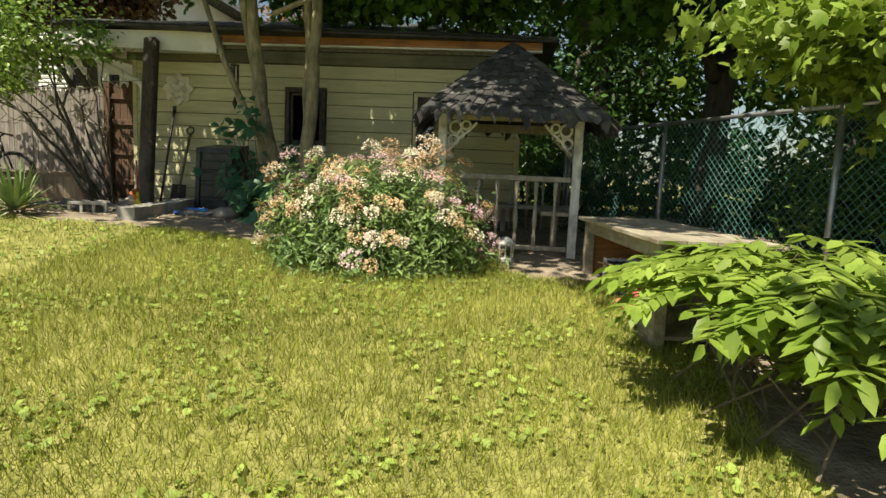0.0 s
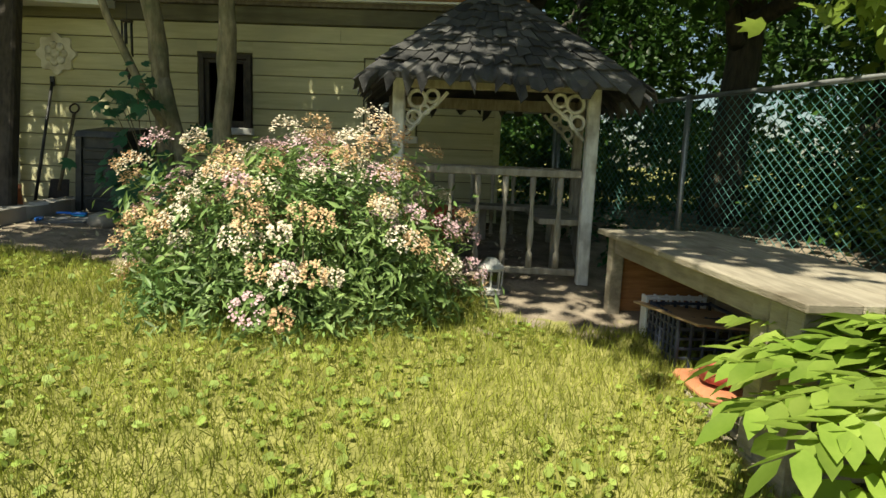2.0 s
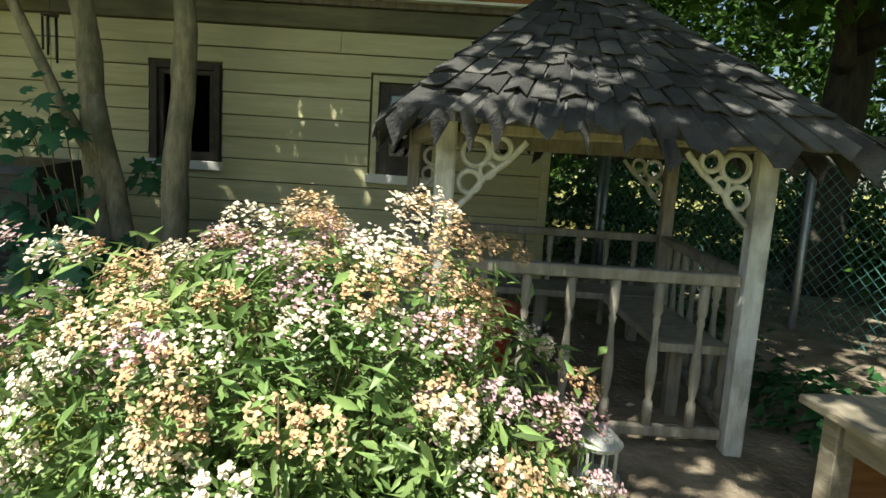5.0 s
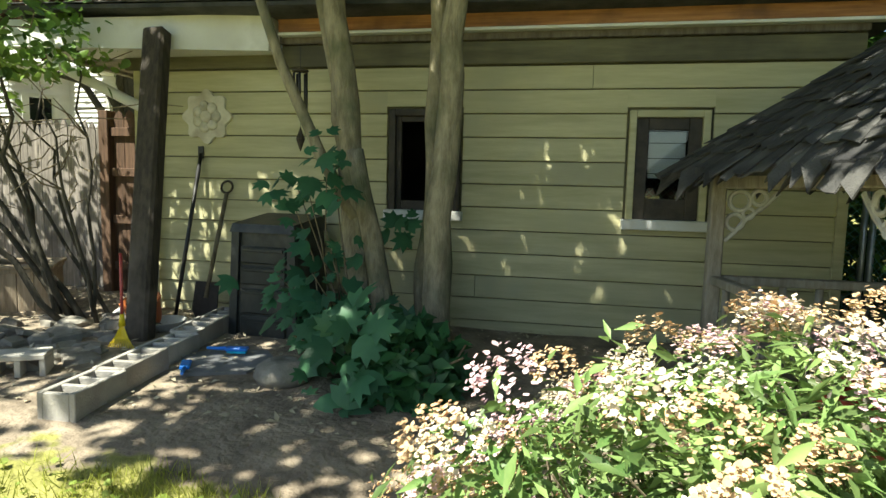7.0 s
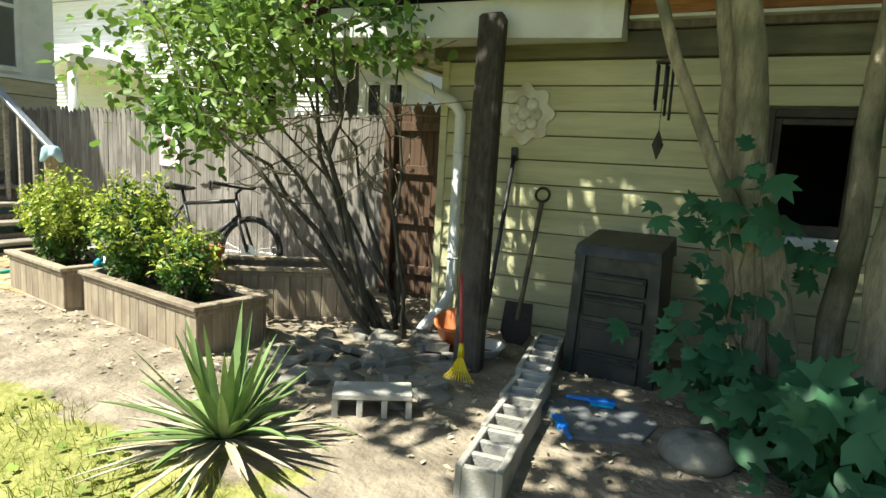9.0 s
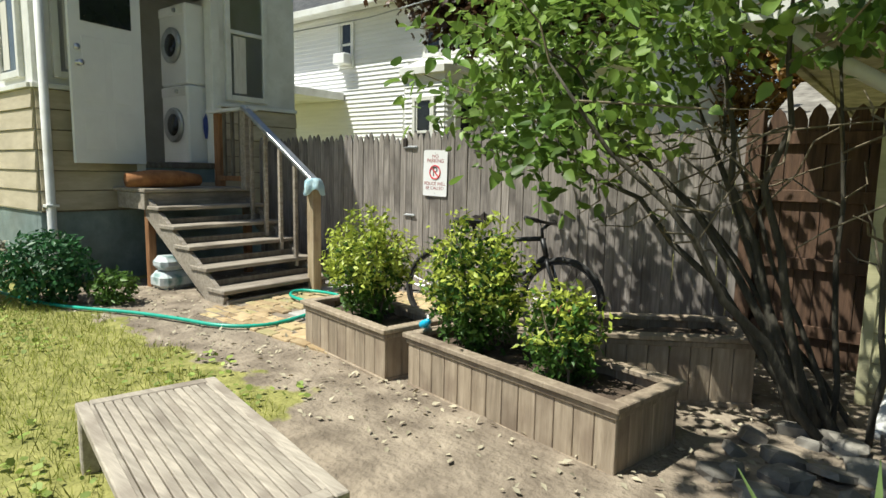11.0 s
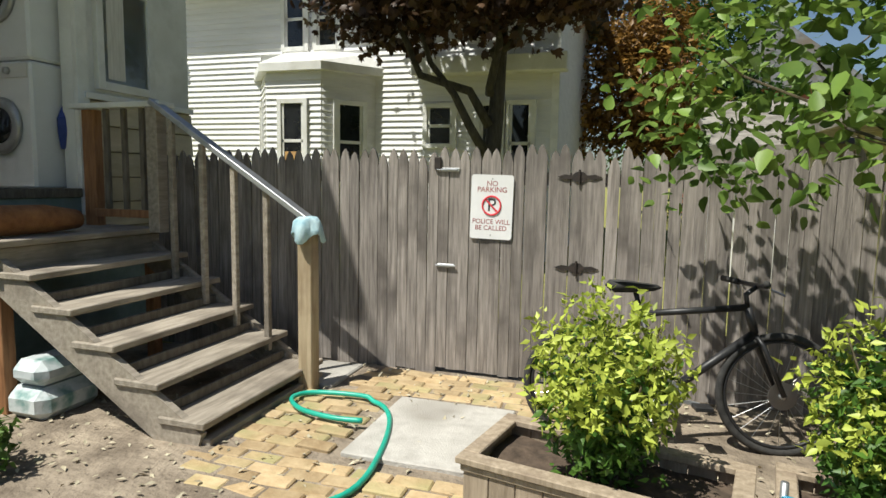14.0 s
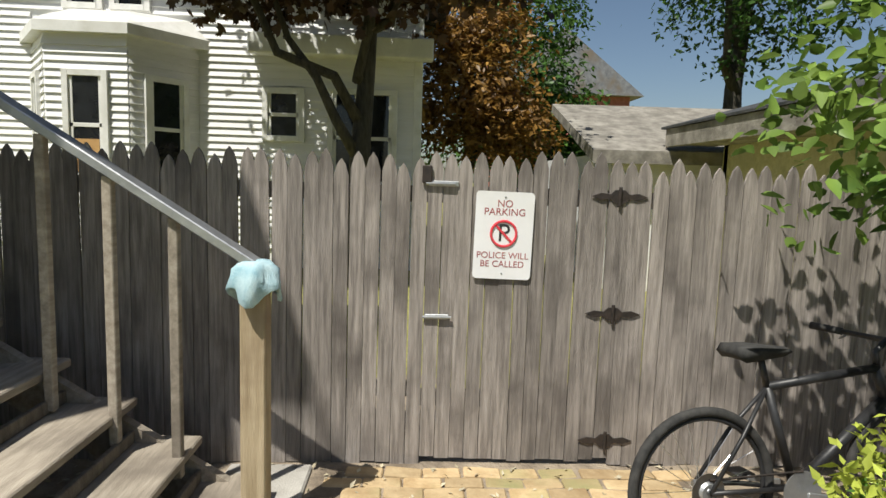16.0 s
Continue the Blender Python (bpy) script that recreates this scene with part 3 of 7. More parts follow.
    for r in range(3):
        for i in range(26):
            x = -3.9 + i * 0.25
            e = 6.75 + (x + 4) / 6.6 * 0.41
            ob = new("shingle", tile)
            ob.parent = roof
            ob.matrix_basis = Matrix.Translation((x + 0.12 * (r % 2), e - 0.02 + r * 0.13, 3.256 + r * 0.036)) @ pose(0, 0, 0, 14, 0, 3.5)


def build_window(name, x0, x1, z0, z1, label, half_blind):
    w = tagged(thing(name, label, "window"), kind="structure")
    y = WALL_Y
    fr = Shape()
    fr.box(x0, x0 + 0.05, y - 0.045, y + 0.05, z0, z1).box(x1 - 0.05, x1, y - 0.045, y + 0.05, z0, z1).box(x0 + 0.05, x1 - 0.05, y - 0.045, y + 0.05, z1 - 0.05, z1)
    part("window_frame", fr, "siding" if half_blind else "window_wood", w)
    sash = Shape()
    a, b, c, d = x0 + 0.052, x1 - 0.052, z0 + 0.03, z1 - 0.052
    t = 0.085 if half_blind else 0.04
    sash.box(a, a + t, y - 0.012, y + 0.03, c, d).box(b - t, b, y - 0.012, y + 0.03, c, d).box(a + t, b - t, y - 0.012, y + 0.03, d - t, d).box(a + t, b - t, y - 0.012, y + 0.03, c, c + t * 1.8)
    part("sash", sash, "window_wood", w)
    if half_blind:
        pane = part("pane", Shape().box(a + t, b - t, y + 0.006, y + 0.010, c + t * 1.8, d - t, 0), "glass", w)
        pane.visible_shadow = False
    part("window_sill", Shape().box(x0 - 0.03, x1 + 0.03, y - 0.085, y + 0.03, z0 - 0.045, z0 + 0.028, 0.006), "white_paint", w, "white painted sill")
    if half_blind:
        part("blind", Shape().box(a + t + 0.01, b - t - 0.01, y + 0.03, y + 0.04, z0 + 0.33, d - t - 0.01), "white_vinyl", w, "pale blind with slats")
        # dark strips paint the shade lines between the blind's slats
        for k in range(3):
            part("blind_slat", Shape().box(a + t + 0.01, b - t - 0.01, y + 0.022, y + 0.030, z0 + 0.36 + k * 0.11, z0 + 0.365 + k * 0.11, 0), "unlit_grey", w)


build_garage()
build_window("window_1", *OPEN[0], "dark wooden garage window standing open on a black interior", False)
build_window("window_2", *OPEN[1], "garage window with brown sash and pale blind", True)

# ---- the board fence and its gate ----
FENCE_Y = 8.04


def picket_shape(w, h):
    s = Shape()
    out = [(0, 0), (w, 0), (w, h - 0.09), (w * 0.78, h - 0.03), (w * 0.5, h), (w * 0.22, h - 0.03), (0, h - 0.09)]
    return s.prism(out, 0.019)


def build_fence():
    f = tagged(thing("fence", "weathered grey stockade board fence with pointed pickets", "fence"), kind="structure")
    for k in range(2):
        z = 1.25 + k * 1.05
        part("rail", Shape().box(-9.9, -7.42, FENCE_Y + 0.012, FENCE_Y + 0.05, z, z + 0.085), "fence_wood", f)
        part("rail", Shape().box(-6.31, -3.4, FENCE_Y + 0.012, FENCE_Y + 0.05, z, z + 0.085), "fence_wood", f)
    meshes = [picket_shape(0.076, 1.625 + 0.015 * i).mesh("picket", M["fence_wood"]) for i in range(4)]
    gate = tagged(thing("door_gate", "weathered grey picket gate with black strap hinges", "gate"), kind="structure")
    x = -9.9
    while x < -3.45:
        parent = gate if -7.36 < x < -6.36 else f
        ob = new("picket", meshes[int(rng.integers(4))])
        ob.parent = parent
        ob.matrix_basis = Matrix.Translation((x, FENCE_Y + rng.uniform(-0.003, 0.003), 0.885 + rng.uniform(-0.012, 0.012) + (0.03 if parent is gate else 0))) @ pose(0, 0, 0, 0, rng.uniform(-0.35, 0.35), rng.uniform(-1.2, 1.2))
        x += 0.0795
    for k in range(2):
        z = 1.2 + k * 1.1
        part("rail", Shape().box(-7.36, -6.36, FENCE_Y + 0.012, FENCE_Y + 0.05, z, z + 0.09), "fence_wood", gate)
    return f, gate


fence, gate = build_fence()


def strap_hinge(x, z):
    h = thing("strap_hinge", "black wrought strap hinge on the gate", "hinge", group="gate hinges")
    out = [(-0.15, 0.0), (-0.10, 0.018), (-0.05, 0.012), (-0.025, 0.035), (0.025, 0.035), (0.05, 0.012), (0.10, 0.018), (0.15, 0.0), (0.10, -0.018), (0.05, -0.012), (0.025, -0.035), (-0.025, -0.035), (-0.05, -0.012), (-0.10, -0.018)]
    part("strap", Shape().prism(out, 0.006), "rust_iron", h)
    part("pin", Shape().tube([(0, -0.006, -0.05), (0, -0.006, 0.05)], 0.009, 8), "rust_iron", h)
    h.matrix_basis = pose(x, FENCE_Y - 0.0165, z)


for hz in (2.36, 1.735, 1.03):
    strap_hinge(-6.345, hz)


def latch(x, z, long):
    h = thing("gate_latch", "grey metal gate latch", "latch", group="gate latches")
    part("plate", Shape().box(-0.02, 0.14 if long else 0.11, -0.008, 0.002, -0.014, 0.014), "galvanised", h)
    part("bolt", Shape().tube([(-0.03, -0.014, 0), (0.12, -0.014, 0)], 0.007, 8), "galvanised", h)
    if long:
        part("lever", Shape().box(-0.05, 0.0, -0.02, -0.002, 0.0, 0.09), "rust_iron", h, "black thumb lever")
    h.matrix_basis = pose(x, FENCE_Y - 0.014, z)


latch(-7.33, 2.40, True)
latch(-7.33, 1.70, False)


def text_mesh(body, size, name, material, parent, at):
    cu = bpy.data.curves.new(name, "FONT")
    cu.body, cu.size, cu.align_x, cu.align_y, cu.extrude = body, size, "CENTER", "CENTER", 0.0006
    tmp = bpy.data.objects.new("tmp_text", cu)
    me = bpy.data.meshes.new_from_object(tmp)
    bpy.data.objects.remove(tmp)
    me.materials.clear()
    me.materials.append(M[material])
    ob = new(name, me)
    ob.parent = parent
    ob.matrix_basis = at


def build_sign():
    s = thing("parking_sign", "white no parking sign with red symbol on the gate", "sign")
    r, w, h = 0.02, 0.1525, 0.2285
    out = [(cx + r * math.cos(a), cz + r * math.sin(a)) for cx, cz, a0 in ((w - r, h - r, 0), (-w + r, h - r, 90), (-w + r, -h + r, 180), (w - r, -h + r, 270)) for a in np.radians([a0, a0 + 30, a0 + 60, a0 + 90])]
    part("panel", Shape().prism(out, 0.003), "sign_white", s)
    up = lambda x, z, d=-0.0022: pose(x, d, z, 90, 0, 0)
    for line, z, size in (("NO", 0.165, 0.052), ("PARKING", 0.122, 0.052), ("POLICE WILL", -0.105, 0.047), ("BE CALLED", -0.15, 0.047)):
        text_mesh(line, size, "lettering", "lettering", s, up(0, z))
    text_mesh("P", 0.13, "letter", "sign_black", s, up(0, 0.01))
    part("prohibition_ring", Shape().ring(0.066, 0.007, pose(0, -0.003, 0.01), 32, 6), "sign_red", s)
    part("slash", Shape().box(-0.066, 0.066, -0.006, -0.0032, -0.006, 0.006, 0, pose(0, 0, 0.01, 0, 45, 0)), "sign_red", s)
    for z in (0.2, -0.2):
        part("screw", Shape().tube([(0, -0.004, z), (0, 0.004, z)], 0.005, 8), "galvanised", s)
    s.matrix_basis = pose(-6.95, FENCE_Y - 0.024, 2.14, 0, 1.0, 0)


build_sign()


# ---- the brown side gate beside the garage ----
def build_side_gate():
    g = tagged(thing("door_side_gate", "narrow dark brown wooden side gate", "gate"), kind="structure")
    m = picket_shape(0.11, 1.72).mesh("picket", M["gate_wood"])
    for i in range(6):
        ob = new("picket", m)
        ob.parent = g
        ob.matrix_basis = pose(-3.96 + i * 0.116, 7.93, 0.9 + 0.01 * (i % 3))
    for z in (1.1, 1.55, 2.0, 2.38):
        part("crossbar", Shape().box(-3.97, -3.29, 7.89, 7.918, z, z + 0.08), "gate_wood", g)
    part("post", Shape().box(-4.08, -3.98, 7.86, 7.98, 0.8, 2.62), "gate_wood", g)


build_side_gate()


# ---- the house with the laundry porch ----
HX, HY0, HY1 = -10.25, 5.62, 8.88
FLOOR = 2.2


def build_house():
    h = tagged(thing("house", "house with tan lap siding and white glazed back porch", "house"), kind="structure")
    d0, d1, dtop = 6.70, 7.58, 4.35
    w = Shape()
    walls = [(HY0, 5.80, 0.5, 7.0), (5.80, 6.50, 0.5, 3.05), (5.80, 6.50, 4.75, 7.0), (6.50, d0, 0.5, 7.0), (d1, 7.78, 0.5, 7.0), (7.78, 8.40, 0.5, 3.02),
             (7.78, 8.40, 4.75, 7.0), (8.40, HY1, 0.5, 7.0), (d0, d1, 0.5, FLOOR - 0.02), (d0, d1, dtop, 7.0)]
    for y0, y1, z0, z1 in walls:
        w.box(HX - 0.12, HX, y0, y1, z0, z1, 0)
    sx = [-16, -12.85, -12.15, -11.97, -11.27, -11.09, -10.47, HX - 0.122]
    for i, (xa, xb) in enumerate(zip(sx, sx[1:])):
        for za, zb in ((0.5, 3.05), (4.75, 7.0)) if i % 2 else ((0.5, 7.0),):
            w.box(xa, xb, HY0, HY0 + 0.12, za, zb, 0)
    w.box(-16, HX - 0.122, HY1 - 0.12, HY1, 0.5, 7.0, 0)
    part("wall", w, "white_paint", h)
    part("foundation", Shape().box(HX - 0.1, HX + 0.012, HY0 - 0.012, HY1, 0.5, 1.66).box(-16, HX - 0.102, HY0 - 0.012, HY0 + 0.1, 0.5, 1.66), "foundation", h, "blue-grey painted foundation")
    skirt = part("wall_skirt", Shape().box(HX, HX + 0.006, HY0, d0 - 0.06, 1.66, 2.95, 0).box(HX, HX + 0.006, d1 + 0.06, HY1, 1.66, 2.95, 0).box(HX, HX + 0.006, d0 - 0.06, d1 + 0.06, 1.66, 1.98, 0), "dark_lumber", h)
    lap_wall(skirt, HY1 - HY0, 1.68, 2.93, 0.21, "tan_siding", [(d0 - HY0 - 0.06, d1 - HY0 + 0.06, 2.0, 3.2)], Matrix.Translation((HX + 0.006, HY0, 0)) @ pose(0, 0, 0, 0, 0, 90))
    lap_wall(skirt, 5.7, 1.68, 2.93, 0.21, "tan_siding", [], pose(-15.95, HY0 - 0.002, 0))
    part("sill_band", Shape().box(HX, HX + 0.06, HY0 - 0.03, d0 - 0.06, 2.93, 2.98).box(HX, HX + 0.06, d1 + 0.06, HY1, 2.93, 2.98).box(-16, HX - 0.002, HY0 - 0.06, HY0, 2.93, 2.98), "white_paint", h)
    part("corner_board", Shape().box(HX + 0.008, HX + 0.03, HY0 - 0.012, HY0 + 0.09, 2.98, 7), "white_paint", h)
    # door frame and step
    part("door_frame", Shape().box(HX, HX + 0.045, d0 - 0.1, d0, FLOOR - 0.2, dtop).box(HX, HX + 0.045, d1, d1 + 0.11, FLOOR - 0.2, dtop).box(HX, HX + 0.045, d0 - 0.1, d1 + 0.11, dtop, dtop + 0.12), "white_paint", h)
    part("threshold", Shape().box(HX - 0.12, HX + 0.05, d0, d1, FLOOR - 0.06, FLOOR + 0.01), "dark_lumber", h, "dark worn threshold")
    part("riser", Shape().box(HX, HX + 0.03, d0, d1, 1.9, FLOOR - 0.06), "foundation", h, "pale blue painted riser")

    def house_window(y0, y1, z0, z1, on_side=False):
        wd = new("window")
        wd.parent = h
        s = Shape().box(y0, y0 + 0.07, -0.03, 0.03, z0, z1).box(y1 - 0.07, y1, -0.03, 0.03, z0, z1).box(y0 + 0.07, y1 - 0.07, -0.03, 0.03, z1 - 0.07, z1).box(y0 + 0.07, y1 - 0.07, -0.03, 0.03, z0, z0 + 0.07)
        s.box(y0 + 0.07, y1 - 0.07, -0.02, 0.02, (z0 + z1) / 2 - 0.025, (z0 + z1) / 2 + 0.025)
        part("window_frame", s, "white_paint", wd)
        pane = part("pane", Shape().box(y0 + 0.07, y1 - 0.07, -0.002, 0.006, z0 + 0.07, z1 - 0.07, 0), "glass", wd)
        pane.visible_shadow = False
        part("curtain", Shape().box(y0 + 0.12, y0 + 0.3, -0.006, -0.0035, z0 + 0.1, (z0 + z1) / 2 - 0.05, 0), "curtain", wd)
        wd.matrix_basis = pose(0, HY0 - 0.02, 0) if on_side else Matrix.Translation((HX + 0.02, 0, 0)) @ pose(0, 0, 0, 0, 0, 90)
    house_window(5.80, 6.50, 3.05, 4.75)
    house_window(7.78, 8.40, 3.02, 4.75)
    for xa, xb in ((-12.85, -12.15), (-11.97, -11.27), (-11.09, -10.47)):
        house_window(xa, xb, 3.05, 4.75, True)
    # porch room
    part("porch_floor", Shape().box(-13, HX - 0.12, HY0 + 0.12, HY1 - 0.12, FLOOR - 0.08, FLOOR, 0), "dark_lumber", h)
    part("porch_ceiling", Shape().box(-13, HX - 0.12, HY0 + 0.12, HY1 - 0.12, 4.8, 4.86, 0), "room_paint", h)
    part("porch_wall", Shape().box(-13.1, -13, HY0 + 0.12, HY1 - 0.12, FLOOR, 4.8, 0), "room_paint", h)
    part("roof", Shape().box(-16.2, HX + 0.3, HY0 - 0.3, HY1 + 0.3, 7.0, 7.2), "garage_shingle", h)
    return h


build_house()


def build_open_door():
    d = thing("open_door", "white panelled back door standing open", "door")
    w, hgt = 0.80, 2.06
    part("leaf", Shape().box(-w, 0, -0.022, 0.022, 0, hgt, 0.004), "appliance", d)
    for z0, z1 in ((0.15, 0.55), (0.65, 1.30)):
        part("panel", Shape().box(-w + 0.12, -w / 2 - 0.04, -0.027, -0.0225, z0, z1, 0.004).box(-w / 2 + 0.04, -0.12, -0.027, -0.0225, z0, z1, 0.004), "appliance", d)
    part("pane", Shape().box(-w + 0.12, -0.12, -0.03, -0.0225, 1.45, 1.95, 0.004), "dark_glass", d, "dark window of the door")
    k = part("handle", Shape().lathe([(0.0, 0), (0.028, 0.0), (0.03, 0.01), (0.012, 0.02), (0.012, 0.05), (0.03, 0.06), (0.03, 0.08), (0.0, 0.085)], 12, pose(-w + 0.07, -0.022, 1.02, 90, 0, 0)), "chrome", d, "round metal door knob", True)
    part("deadbolt", Shape().lathe([(0.0, 0), (0.03, 0.0), (0.03, 0.02), (0.0, 0.025)], 12, pose(-w + 0.07, -0.022, 1.18, 90, 0, 0)), "chrome", d, "", True)
    d.matrix_basis = Matrix.Translation((HX + 0.10, 6.67, FLOOR - 0.02)) @ pose(0, 0, 0, 0, 0, 99)


build_open_door()


def build_washer(name, label, z, hgt):
    w = thing(name, label, "washer")
    part("body", Shape().box(-0.32, 0.32, 0, 0.6, 0, hgt, 0.02), "appliance", w)
    m = pose(0, -0.002, hgt * 0.5, 90, 0, 0)
    part("door_ring", Shape().lathe([(0.15, 0), (0.22, 0.0), (0.22, 0.03), (0.20, 0.045), (0.15, 0.03)], 32, m), "galvanised", w, "grey round door ring", True)
    part("door_glass", Shape().lathe([(0.0, 0.01), (0.15, 0.012), (0.14, 0.03), (0.0, 0.04)], 32, m), "dark_glass", w, "dark round door glass", True)
    part("control_panel", Shape().box(-0.3, 0.3, -0.012, -0.002, hgt - 0.13, hgt - 0.02), "sign_white", w)
    part("knob", Shape().lathe([(0.0, 0), (0.03, 0), (0.026, 0.025), (0, 0.026)], 14, pose(0.1, -0.012, hgt - 0.075, 90, 0, 0)), "galvanised", w, "", True)
    w.matrix_basis = pose(-10.74, 7.36, z)


build_washer("washing_machine", "white front-loading washing machine in the porch", FLOOR, 0.98)
build_washer("tumble_dryer", "white tumble dryer stacked on the washing machine", FLOOR + 0.99, 0.98)
cloth = thing("hanging_cloth", "dark blue cloth hanging from the washer", "cloth")
part("fold", Shape().tube([(-10.40, 7.62, 2.86), (-10.385, 7.58, 2.76), (-10.37, 7.60, 2.64), (-10.38, 7.58, 2.52)], [0.02, 0.045, 0.05, 0.02], 8, True, 0.5), "blue_cloth", cloth)


def build_steps():
    s = thing("wooden_steps", "weathered grey wooden porch steps with open risers", "steps", pose(0.09, 0.06, 0.025))
    y0, y1 = 6.30, 7.55
    for i in range(5):
        x, z = -8.17 - 0.29 * i, 1.0 + 0.18 * i
        part("tread", Shape().box(x - 0.30, x, y0 - 0.02, y1 + 0.02, z - 0.04, z, 0.006), "deck_wood", s)
        part("riser", Shape().box(x - 0.29, x - 0.265, y0 + 0.05, y1 - 0.05, z - 0.0 + 0.003, z + 0.06), "dark_lumber", s)
    for y in (y0 + 0.02, y1 - 0.05):
        m = Matrix.Translation((0, y, 0))
        out = [(-8.24, 0.80), (-8.2, 0.93), (-9.64, 1.83), (-9.64, 1.60), (-8.42, 0.80)]
        part("stringer", Shape().prism(out, 0.045, m), "deck_wood", s)
    part("landing", Shape().box(HX - 0.03, -9.55, y0 - 0.05, y1 + 0.03, 1.86, 1.90, 0.006), "deck_wood", s)
    part("landing_beam", Shape().box(HX + 0.05, -9.58, y0 - 0.04, y0 + 0.0, 1.68, 1.855), "deck_wood", s)
    part("landing_beam", Shape().box(-9.62, -9.58, y0 + 0.005, y1, 1.70, 1.855), "deck_wood", s)
    for y in (y0, y1 - 0.06):
        part("post", Shape().box(-9.68, -9.6, y, y + 0.08, 0.7, 1.68), "brown_post", s, "brown support post")
    part("foot_board", Shape().box(-8.22, -8.16, y0 + 0.02, y1, 0.8, 0.9), "deck_wood", s)


build_steps()


def build_railing():
    r = thing("stair_railing", "wooden stair railing with grey handrail and newel post", "railing")
    part("newel_post", Shape().box(-8.115, -8.01, 7.34, 7.445, 0.80, 2.03, 0.006), "post_wood", r, "pale raw wood newel post")
    part("handrail", Shape().box(-0.02, 1.56, -0.045, 0.045, -0.02, 0.02, 0.005, Matrix.Translation((-9.36, 7.46, 2.85)) @ pose(0, 0, 0, 0, 31.6, -3)), "galvanised", r, "grey painted sloping handrail")
    part("upper_post", Shape().box(-9.42, -9.32, 7.43, 7.53, 1.9, 2.82), "deck_wood", r)
    part("upper_post", Shape().box(-10.12, -10.0, 7.52, 7.60, 1.9, 2.82), "brown_post", r, "brown stained post")
    part("upper_rail", Shape().box(-10.16, -9.30, 7.44, 7.60, 2.82, 2.86), "white_paint", r, "white upper rail")
    part("lower_rail", Shape().box(-10.0, -9.42, 7.48, 7.52, 2.0, 2.06), "brown_post", r)
    for k in range(3):
        x = -9.88 + 0.17 * k
        part("baluster", Shape().box(x, x + 0.04, 7.49, 7.525, 2.06, 2.82), "dark_lumber", r)
    for k in range(4):
        x = -8.40 - 0.26 * k
        zt = 2.85 - (x + 9.36) * math.tan(radians(31.6)) - 0.03
        part("baluster", Shape().box(x - 0.02, x + 0.02, 7.40, 7.44, 0.98 + 0.18 * (-8.17 - x) / 0.29 * 0.9, zt), "deck_wood", r)


build_railing()

